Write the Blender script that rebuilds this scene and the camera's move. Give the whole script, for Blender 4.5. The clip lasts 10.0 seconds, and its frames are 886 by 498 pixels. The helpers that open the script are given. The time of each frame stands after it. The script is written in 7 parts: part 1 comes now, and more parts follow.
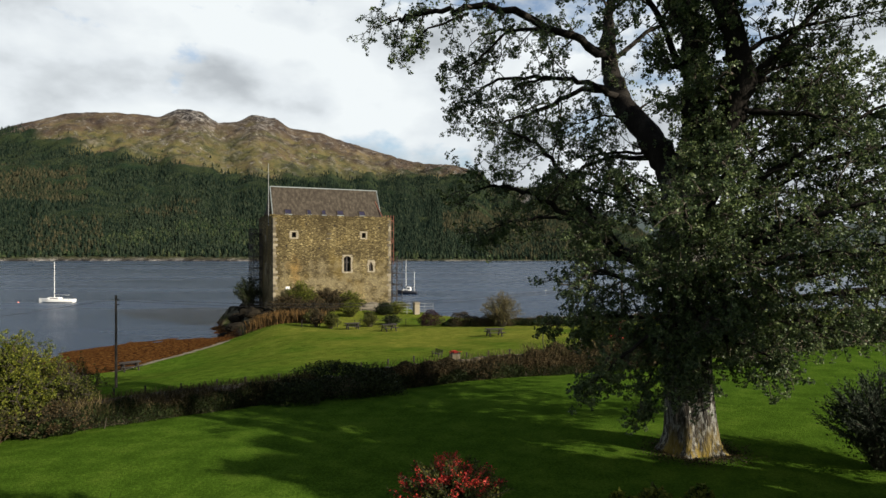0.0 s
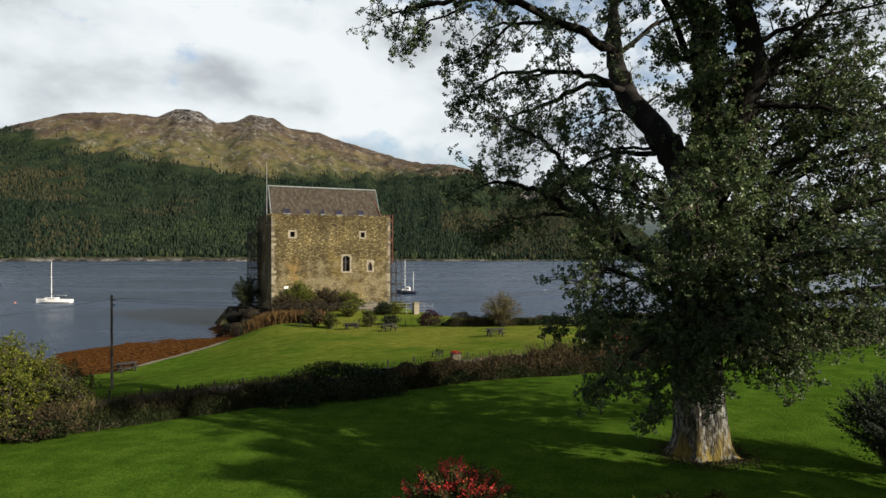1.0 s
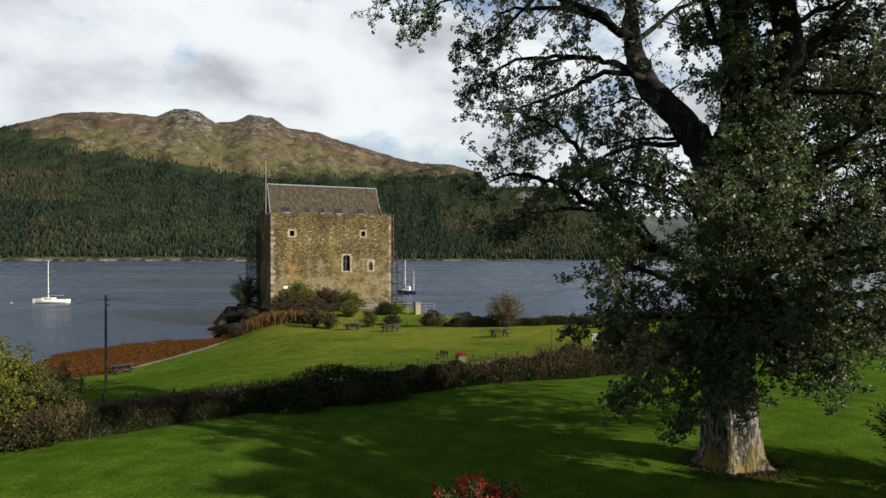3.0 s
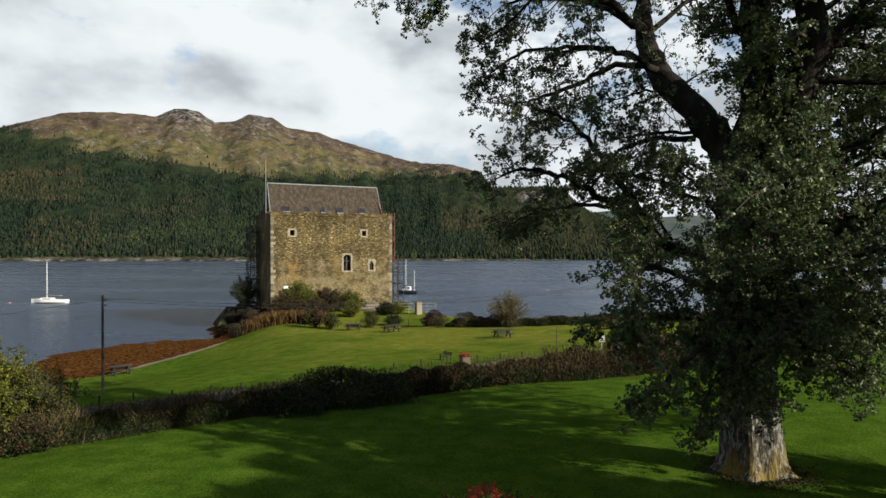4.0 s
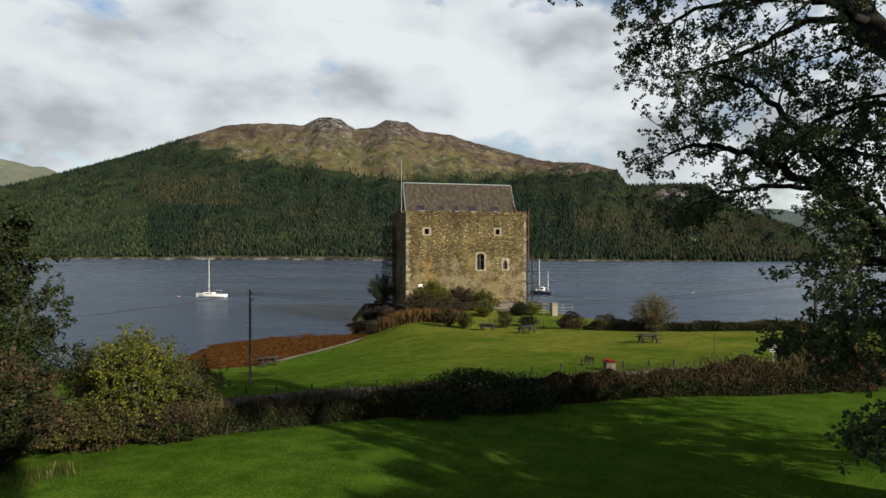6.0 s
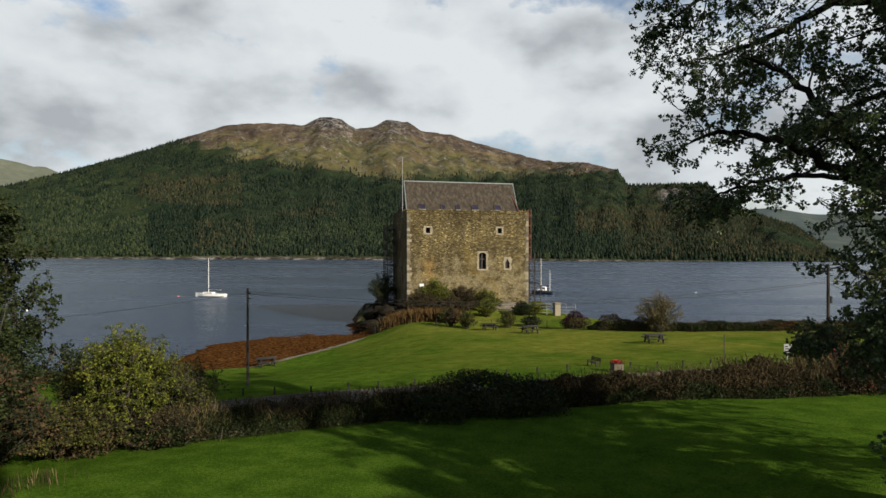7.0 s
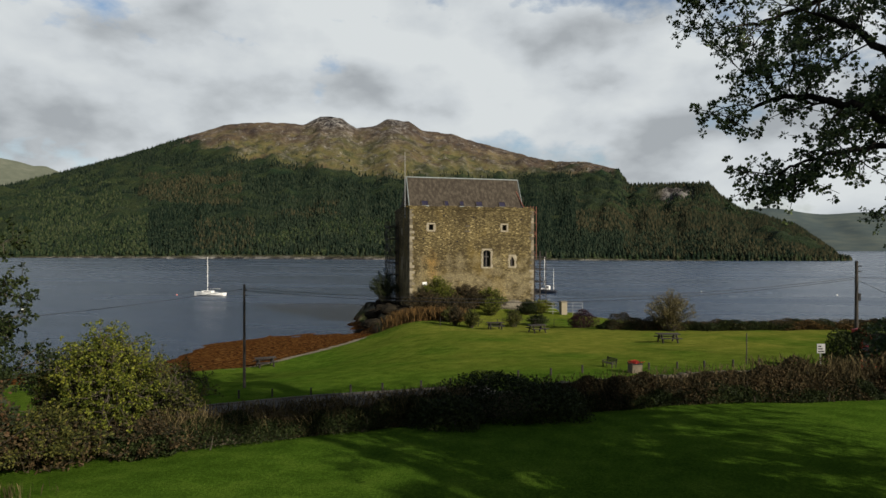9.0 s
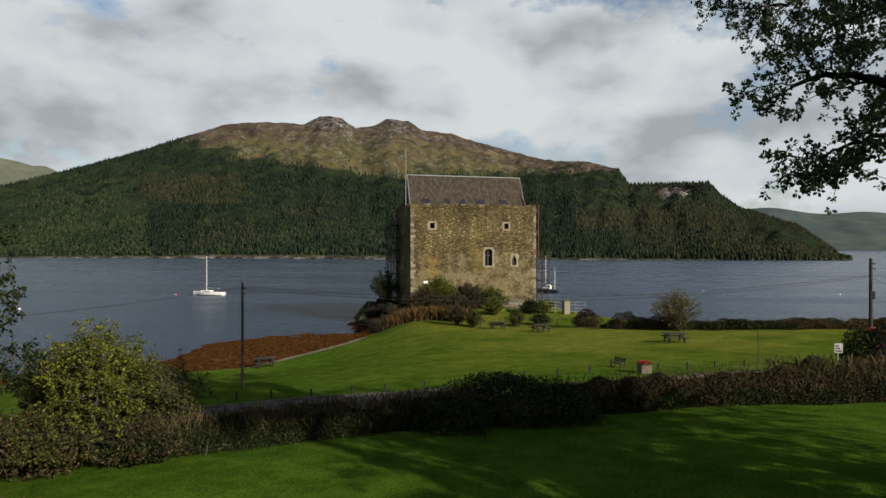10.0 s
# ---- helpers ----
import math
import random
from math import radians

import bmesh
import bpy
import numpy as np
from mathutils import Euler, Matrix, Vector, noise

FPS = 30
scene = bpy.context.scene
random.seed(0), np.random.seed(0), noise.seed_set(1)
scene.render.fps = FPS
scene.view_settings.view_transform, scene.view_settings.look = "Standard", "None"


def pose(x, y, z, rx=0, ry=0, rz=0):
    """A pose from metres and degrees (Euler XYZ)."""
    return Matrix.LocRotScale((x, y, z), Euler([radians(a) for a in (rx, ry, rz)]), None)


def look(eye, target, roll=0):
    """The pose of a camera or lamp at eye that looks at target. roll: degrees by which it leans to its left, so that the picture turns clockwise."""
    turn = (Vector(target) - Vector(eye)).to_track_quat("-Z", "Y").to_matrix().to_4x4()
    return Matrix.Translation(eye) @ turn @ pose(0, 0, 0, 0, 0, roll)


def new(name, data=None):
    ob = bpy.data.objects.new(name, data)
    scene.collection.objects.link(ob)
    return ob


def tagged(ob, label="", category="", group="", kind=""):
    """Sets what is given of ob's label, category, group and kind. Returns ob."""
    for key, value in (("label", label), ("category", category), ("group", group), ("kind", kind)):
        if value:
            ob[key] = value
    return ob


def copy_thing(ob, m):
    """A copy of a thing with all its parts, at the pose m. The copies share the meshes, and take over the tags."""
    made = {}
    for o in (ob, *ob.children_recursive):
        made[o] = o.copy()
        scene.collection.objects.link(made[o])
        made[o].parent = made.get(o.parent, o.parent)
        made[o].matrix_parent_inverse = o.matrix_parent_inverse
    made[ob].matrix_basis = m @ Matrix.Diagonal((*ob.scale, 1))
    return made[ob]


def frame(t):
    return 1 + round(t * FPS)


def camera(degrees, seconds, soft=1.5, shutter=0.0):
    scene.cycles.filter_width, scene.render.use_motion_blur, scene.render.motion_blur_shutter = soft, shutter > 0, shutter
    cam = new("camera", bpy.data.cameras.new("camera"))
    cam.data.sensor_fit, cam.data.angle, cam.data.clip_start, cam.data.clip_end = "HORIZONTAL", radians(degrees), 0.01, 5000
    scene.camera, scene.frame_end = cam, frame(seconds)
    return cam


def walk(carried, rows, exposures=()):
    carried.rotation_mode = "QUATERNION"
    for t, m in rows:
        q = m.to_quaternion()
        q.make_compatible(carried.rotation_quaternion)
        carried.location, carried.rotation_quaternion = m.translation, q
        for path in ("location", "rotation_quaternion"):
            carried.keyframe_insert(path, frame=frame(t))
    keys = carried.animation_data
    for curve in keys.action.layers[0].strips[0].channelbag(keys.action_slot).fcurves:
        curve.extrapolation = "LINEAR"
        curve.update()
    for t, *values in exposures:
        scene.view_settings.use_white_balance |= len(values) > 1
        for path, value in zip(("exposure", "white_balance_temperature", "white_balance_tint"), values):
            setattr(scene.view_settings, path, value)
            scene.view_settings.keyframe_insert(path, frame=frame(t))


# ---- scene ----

# ------------------------------------------------------------------ camera
cam = camera(71.2, 10.0)
ROWS = [
    (0.0, 0.000, 0.000, 14.000, 0.00, -0.18, 0.03),
    (0.5, -0.053, 0.295, 13.960, -0.07, -0.19, 0.07),
    (1.0, -0.151, 0.624, 13.930, -0.13, -0.19, 0.09),
    (1.5, -0.255, 0.974, 13.905, -0.17, -0.19, 0.10),
    (2.0, -0.372, 1.313, 13.876, -0.20, -0.18, 0.10),
    (2.5, -0.475, 1.660, 13.844, -0.21, -0.19, 0.10),
    (4.0, -0.833, 2.876, 13.751, -0.23, -0.21, 0.13),
    (4.5, -0.981, 3.341, 13.710, 1.61, -0.21, 0.17),
    (5.0, -1.120, 3.855, 13.642, 8.92, -0.17, 0.14),
    (5.5, -1.260, 4.428, 13.558, 11.83, -0.15, 0.07),
    (7.0, -1.818, 6.061, 13.332, 11.94, -0.15, 0.05),
    (7.5, -2.020, 6.598, 13.247, 11.98, -0.16, 0.05),
    (8.0, -2.242, 7.120, 13.157, 11.97, -0.16, 0.04),
    (8.5, -2.477, 7.645, 13.060, 11.99, -0.18, 0.03),
    (9.0, -2.712, 8.145, 12.972, 11.99, -0.18, 0.02),
    (9.5, -2.945, 8.632, 12.890, 11.97, -0.19, 0.03),
    (10.0, -3.172, 9.130, 12.803, 11.96, -0.20, 0.05),
]
walk(cam, [(t, pose(x, y, z, 90 + pitch, roll, yaw)) for t, x, y, z, yaw, pitch, roll in ROWS],
     exposures=[(0.0, 0.99), (4.5, 0.98), (5.5, 0.88), (7.5, 0.70), (10.0, 0.56)])

# ------------------------------------------------------------------ light
SUN_AZ, SUN_EL = radians(122.0), radians(25.5)      # azimuth clockwise from +y
sun_dir = Vector((math.sin(SUN_AZ) * math.cos(SUN_EL), math.cos(SUN_AZ) * math.cos(SUN_EL), math.sin(SUN_EL)))
sun = new("sun", bpy.data.lights.new("sun", "SUN"))
sun.data.energy, sun.data.angle, sun.data.color = 5.0, radians(0.6), (1.0, 0.92, 0.79)
sun.matrix_world = look(sun_dir * 100, (0, 0, 0))

world = bpy.data.worlds.new("sky")
scene.world = world
world.use_nodes = True
wn, wl = world.node_tree.nodes, world.node_tree.links
wn.clear()


def wnode(kind, **values):
    n = wn.new(kind)
    for key, value in values.items():
        if key in n.inputs:
            n.inputs[key].default_value = value
    return n


def sky_clouds():
    out, bg = wn.new("ShaderNodeOutputWorld"), wn.new("ShaderNodeBackground")
    sky = wn.new("ShaderNodeTexSky")
    sky.sky_type, sky.sun_disc = "NISHITA", False
    sky.sun_elevation, sky.sun_rotation = SUN_EL, SUN_AZ
    sky.air_density, sky.dust_density = 1.0, 2.0
    co = wn.new("ShaderNodeTexCoord")
    sep = wn.new("ShaderNodeSeparateXYZ")
    wl.new(co.outputs["Generated"], sep.inputs[0])
    com = wn.new("ShaderNodeVectorMath"); com.operation = "MULTIPLY"; com.inputs[1].default_value = (1.0, 1.0, 1.8)
    wl.new(co.outputs["Generated"], com.inputs[0])
    cover = wnode("ShaderNodeTexNoise", Scale=3.0, Detail=10.0, Roughness=0.58, Distortion=0.0)
    shade = wnode("ShaderNodeTexNoise", Scale=5.2, Detail=12.0, Roughness=0.47, Distortion=0.0)
    off = wn.new("ShaderNodeVectorMath"); off.operation = "ADD"; off.inputs[1].default_value = (3.1, 7.7, 1.3)
    wl.new(com.outputs[0], off.inputs[0])
    wl.new(com.outputs[0], cover.inputs["Vector"]); wl.new(off.outputs[0], shade.inputs["Vector"])
    mask = wn.new("ShaderNodeValToRGB")
    mask.color_ramp.elements[0].position, mask.color_ramp.elements[1].position = 0.42, 0.50
    # seen edge-on near the horizon the clouds close up; overhead they stand apart
    thin = wn.new("ShaderNodeMapRange")
    thin.inputs["From Min"].default_value, thin.inputs["From Max"].default_value = 0.30, 0.85
    thin.inputs["To Min"].default_value, thin.inputs["To Max"].default_value = 0.06, -0.14
    wl.new(sep.outputs["Z"], thin.inputs["Value"])
    dens = wn.new("ShaderNodeMath"); dens.operation = "ADD"
    wl.new(cover.outputs["Fac"], dens.inputs[0]); wl.new(thin.outputs[0], dens.inputs[1])
    wl.new(dens.outputs[0], mask.inputs[0])
    tone = wn.new("ShaderNodeValToRGB")
    tone.color_ramp.elements[0].position, tone.color_ramp.elements[0].color = 0.37, (0.45, 0.485, 0.515, 1)
    tone.color_ramp.elements[1].position, tone.color_ramp.elements[1].color = 0.60, (0.82, 0.865, 0.88, 1)
    mid = tone.color_ramp.elements.new(0.5); mid.color = (0.71, 0.757, 0.79, 1)
    wl.new(shade.outputs["Fac"], tone.inputs[0])
    gain = wn.new("ShaderNodeVectorMath"); gain.operation = "SCALE"; gain.inputs["Scale"].default_value = 0.15
    wl.new(sky.outputs[0], gain.inputs[0])
    mix = wn.new("ShaderNodeMix"); mix.data_type = "RGBA"
    wl.new(mask.outputs[0], mix.inputs["Factor"])
    wl.new(gain.outputs[0], mix.inputs["A"]); wl.new(tone.outputs[0], mix.inputs["B"])
    wl.new(mix.outputs["Result"], bg.inputs["Color"])
    bg.inputs["Strength"].default_value = 0.55
    wl.new(bg.outputs[0], out.inputs["Surface"])


sky_clouds()

# ------------------------------------------------------------------ materials


def mat(name, colours, scale=3.0, fine=40.0, rough=0.8, bump=0.3, depth=0.02, metal=0.0, island=0.0, obj_rand=0.0,
        spec=0.3, stretch=(1, 1, 1), detail=6.0, through_light=0.0):
    """Colours from dark to light over coarse noise, broken by fine noise; island or obj_rand add a random shift per piece."""
    m = bpy.data.materials.new(name)
    m.use_nodes = True
    n, l = m.node_tree.nodes, m.node_tree.links
    b = n["Principled BSDF"]
    co, mp = n.new("ShaderNodeTexCoord"), n.new("ShaderNodeMapping")
    mp.inputs["Scale"].default_value = stretch
    l.new(co.outputs["Object"], mp.inputs[0])
    big, small = n.new("ShaderNodeTexNoise"), n.new("ShaderNodeTexNoise")
    big.inputs["Scale"].default_value, big.inputs["Detail"].default_value = scale, detail
    small.inputs["Scale"].default_value, small.inputs["Detail"].default_value = fine, 4.0
    l.new(mp.outputs[0], big.inputs["Vector"]); l.new(mp.outputs[0], small.inputs["Vector"])
    mixv = n.new("ShaderNodeMath"); mixv.operation = "MULTIPLY_ADD"; mixv.inputs[1].default_value = 0.45
    base = n.new("ShaderNodeMath"); base.operation = "MULTIPLY_ADD"; base.inputs[1].default_value = 0.75; base.inputs[2].default_value = -0.1
    l.new(big.outputs["Fac"], base.inputs[0])
    l.new(small.outputs["Fac"], mixv.inputs[0]); l.new(base.outputs[0], mixv.inputs[2])
    last = mixv
    for amount, kind, socket in ((island, "ShaderNodeNewGeometry", "Random Per Island"), (obj_rand, "ShaderNodeObjectInfo", "Random")):
        if amount:
            src = n.new(kind)
            sh = n.new("ShaderNodeMath"); sh.operation = "MULTIPLY_ADD"; sh.inputs[1].default_value = amount
            sub = n.new("ShaderNodeMath"); sub.operation = "SUBTRACT"; sub.inputs[1].default_value = amount / 2
            l.new(src.outputs[socket], sh.inputs[0]); l.new(last.outputs[0], sh.inputs[2]); l.new(sh.outputs[0], sub.inputs[0])
            last = sub
    ramp = n.new("ShaderNodeValToRGB")
    els = ramp.color_ramp.elements
    k = len(colours)
    while len(els) < k:
        els.new(0.5)
    for i, c in enumerate(colours):
        els[i].position, els[i].color = 0.25 + 0.5 * i / max(1, k - 1), (*c, 1)
    l.new(last.outputs[0], ramp.inputs[0])
    l.new(ramp.outputs[0], b.inputs["Base Color"])
    b.inputs["Roughness"].default_value, b.inputs["Metallic"].default_value = rough, metal
    b.inputs["Specular IOR Level"].default_value = spec
    if bump:
        bp = n.new("ShaderNodeBump")
        bp.inputs["Strength"].default_value, bp.inputs["Distance"].default_value = bump, depth
        l.new(mixv.outputs[0], bp.inputs["Height"]); l.new(bp.outputs[0], b.inputs["Normal"])
    if through_light:
        tr, ad = n.new("ShaderNodeBsdfTranslucent"), n.new("ShaderNodeMixShader")
        ad.inputs[0].default_value = through_light
        l.new(ramp.outputs[0], tr.inputs["Color"])
        l.new(b.outputs[0], ad.inputs[1]); l.new(tr.outputs[0], ad.inputs[2])
        l.new(ad.outputs[0], n["Material Output"].inputs["Surface"])
    return m


OAK_LEAF = mat("oak_leaf", [(0.026, 0.043, 0.018), (0.058, 0.088, 0.033), (0.125, 0.158, 0.054)], 0.5, 6, 0.5, 0, island=0.6, spec=0.25, through_light=0.28)
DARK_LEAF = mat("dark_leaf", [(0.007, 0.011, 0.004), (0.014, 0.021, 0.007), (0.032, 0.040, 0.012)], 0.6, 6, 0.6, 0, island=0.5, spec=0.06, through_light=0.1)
LIME_LEAF = mat("lime_leaf", [(0.024, 0.0336, 0.0064), (0.0656, 0.0784, 0.0112), (0.14, 0.144, 0.0208)], 0.7, 5, 0.6, 0, island=0.6, spec=0.06, through_light=0.2)
BROWN_LEAF = mat("brown_leaf", [(0.01275, 0.0136, 0.0068), (0.0306, 0.02465, 0.0119), (0.068, 0.0459, 0.02125)], 0.7, 5, 0.75, 0, island=0.7, spec=0.1, through_light=0.1)
RUST_LEAF = mat("rust_leaf", [(0.012, 0.017, 0.007), (0.026, 0.026, 0.010), (0.06, 0.032, 0.014)], 0.8, 5, 0.7, 0, island=0.7, spec=0.15, through_light=0.1)
OLIVE_LEAF = mat("olive_leaf", [(0.018, 0.023, 0.007), (0.040, 0.045, 0.012), (0.090, 0.086, 0.020)], 0.7, 5, 0.65, 0, island=0.6, spec=0.06, through_light=0.15)
JUNIPER_LEAF = mat("juniper_leaf", [(0.014, 0.020, 0.013), (0.028, 0.038, 0.025), (0.055, 0.07, 0.045)], 0.6, 6, 0.7, 0, island=0.5, spec=0.1, through_light=0.1)
RED_LEAF = mat("red_leaf", [(0.15, 0.00975, 0.0075), (0.3375, 0.024, 0.01875), (0.45, 0.05625, 0.03375)], 0.8, 5, 0.6, 0, island=0.6, spec=0.2, through_light=0.15)
PURPLE_LEAF = mat("purple_leaf", [(0.009, 0.005, 0.006), (0.020, 0.008, 0.011), (0.036, 0.015, 0.018)], 0.8, 5, 0.7, 0, island=0.6, spec=0.03)
FAWN_LEAF = mat("fawn_leaf", [(0.0375, 0.03, 0.0105), (0.0825, 0.066, 0.0255), (0.15, 0.1237, 0.05625)], 0.8, 5, 0.8, 0, island=0.7, spec=0.08, through_light=0.15)
STRAW = mat("straw", [(0.024, 0.0192, 0.008), (0.0528, 0.04, 0.0176), (0.112, 0.0864, 0.04)], 0.8, 5, 0.85, 0, island=0.7, spec=0.1, through_light=0.1)
REED = mat("reed", [(0.024, 0.016, 0.0064), (0.06, 0.0336, 0.0112), (0.112, 0.064, 0.0208)], 0.8, 5, 0.85, 0, island=0.7, spec=0.1)
CONIFER = mat("conifer", [(0.00513, 0.00944, 0.00669), (0.0105, 0.0166, 0.0109), (0.0216, 0.0283, 0.0169)], 0.004, 0.05, 0.9, 0, island=0.55, spec=0.0)
MIXED_WOOD = mat("larch", [(0.0142, 0.0177, 0.0103), (0.0248, 0.0262, 0.0147), (0.0414, 0.0366, 0.0199)], 0.006, 0.05, 0.9, 0, island=0.6, spec=0.0)
LEAFY_WOOD = mat("birch", [(0.0115, 0.0193, 0.00984), (0.0205, 0.0293, 0.0136), (0.0363, 0.0436, 0.0204)], 0.006, 0.05, 0.9, 0, island=0.6, spec=0.0)
# limb bark coloured near black, with the crown's shade put into it
SHADED_LIMB_BARK = mat("shaded_limb_bark", [(0.006, 0.0055, 0.0045), (0.014, 0.012, 0.010), (0.030, 0.027, 0.022)], 2.2, 18, 0.95, 1.0, 0.07, stretch=(1, 1, 0.4), spec=0.05)
TWIG = mat("twig_bark", [(0.02, 0.016, 0.012), (0.05, 0.042, 0.032), (0.09, 0.08, 0.06)], 3, 20, 0.9, 0.4, 0.01, spec=0.1)
WOOD = mat("weathered_wood", [(0.008, 0.0065, 0.005), (0.016, 0.013, 0.010), (0.034, 0.028, 0.022)], 2, 30, 0.85, 0.4, 0.01, stretch=(1, 1, 0.2))
POLE_WOOD = mat("pole_wood", [(0.012, 0.010, 0.008), (0.026, 0.022, 0.017), (0.05, 0.042, 0.033)], 2, 25, 0.85, 0.3, 0.01, stretch=(3, 3, 0.3))
SLATE = mat("roof_slate", [(0.017, 0.01317, 0.00935), (0.0357, 0.0289, 0.02125), (0.08075, 0.068, 0.0493)], 1.1, 7, 0.85, 0.3, 0.02, spec=0.1, stretch=(2.2, 2.2, 0.35))
LEAD = mat("roof_lead", [(0.0975, 0.1162, 0.1087), (0.15, 0.1688, 0.1613), (0.2025, 0.225, 0.2175)], 1.5, 12, 0.5, 0.1, 0.01)
DRESSED = mat("dressed_stone", [(0.068, 0.05644, 0.03672), (0.1156, 0.09792, 0.06528), (0.1836, 0.1578, 0.1088)], 1.2, 14, 0.9, 0.4, 0.02, obj_rand=0.7)
PALE_STONE = mat("pale_stone", [(0.119, 0.098, 0.0665), (0.196, 0.168, 0.1155), (0.28, 0.245, 0.175)], 1.2, 14, 0.9, 0.4, 0.02)
DARK_ROCK = mat("weedy_rock", [(0.005, 0.0045, 0.0035), (0.012, 0.010, 0.007), (0.032, 0.026, 0.016)], 0.6, 6, 0.9, 0.8, 0.1, spec=0.03)
ROCK = mat("shore_rock", [(0.034, 0.02856, 0.01904), (0.1088, 0.09384, 0.06664), (0.2312, 0.204, 0.153)], 0.5, 5, 0.9, 0.8, 0.12)
WALLSTONE = mat("wall_stone", [(0.027, 0.02175, 0.0135), (0.05625, 0.04575, 0.03), (0.1125, 0.093, 0.06375)], 1.5, 14, 0.9, 0.6, 0.03, obj_rand=0.6)
ASPHALT = mat("asphalt", [(0.024, 0.023, 0.021), (0.038, 0.036, 0.033), (0.055, 0.052, 0.048)], 0.5, 30, 0.85, 0.2, 0.01)
CONCRETE = mat("pale_concrete", [(0.032, 0.0296, 0.0248), (0.056, 0.0512, 0.044), (0.096, 0.088, 0.076)], 1.0, 14, 0.9, 0.3, 0.02)
WHITE = mat("white_paint", [(0.56, 0.552, 0.52), (0.624, 0.616, 0.584), (0.656, 0.648, 0.624)], 1.0, 8, 0.4, 0.02, 0.005)
NAVY = mat("dark_hull", [(0.010, 0.012, 0.018), (0.018, 0.02, 0.028), (0.03, 0.033, 0.042)], 1.0, 8, 0.4, 0.02, 0.005)
DARK_CLOTH = mat("dark_canvas", [(0.012, 0.018, 0.035), (0.02, 0.03, 0.055), (0.035, 0.045, 0.075)], 2.0, 12, 0.8, 0.2, 0.01)
STEEL = mat("scaffold_steel", [(0.02, 0.017, 0.015), (0.04, 0.034, 0.03), (0.075, 0.066, 0.06)], 2.0, 20, 0.55, 0.1, 0.004, metal=0.4)
RAIL = mat("galvanised_rail", [(0.195, 0.195, 0.1875), (0.27, 0.27, 0.2625), (0.345, 0.345, 0.3375)], 2.0, 20, 0.5, 0.1, 0.004, metal=0.4)
RUSTY = mat("rust_netting", [(0.06, 0.022, 0.015), (0.11, 0.04, 0.025), (0.17, 0.075, 0.045)], 2.0, 20, 0.8, 0.1, 0.004)
BLACK = mat("black_rubber", [(0.008, 0.008, 0.009), (0.014, 0.014, 0.015), (0.022, 0.022, 0.023)], 2.0, 20, 0.6, 0.05, 0.004)
RED_PAINT = mat("red_paint", [(0.14, 0.007, 0.007), (0.21, 0.0112, 0.0098), (0.266, 0.021, 0.0168)], 1.0, 9, 0.45, 0.02, 0.004)
# near-black colour for the darkness inside rooms and holes
DARK_INSIDE = mat("dark_interior", [(0.006, 0.006, 0.007), (0.010, 0.010, 0.011), (0.016, 0.016, 0.017)], 1.0, 9, 0.9, 0)
GLASS_DARK = mat("window_glass", [(0.010, 0.009, 0.018), (0.016, 0.015, 0.028), (0.024, 0.023, 0.040)], 1.0, 9, 0.5, 0, spec=0.06)
PINK = mat("buoy_pink", [(0.48, 0.144, 0.128), (0.56, 0.192, 0.16), (0.6, 0.24, 0.208)], 1.0, 9, 0.5, 0.02, 0.004)


def set_ramp(ramp_node, stops):
    els = ramp_node.color_ramp.elements
    while len(els) < len(stops):
        els.new(0.5)
    for i, (p, c) in enumerate(stops):
        els[i].position, els[i].color = p, (*c, 1)


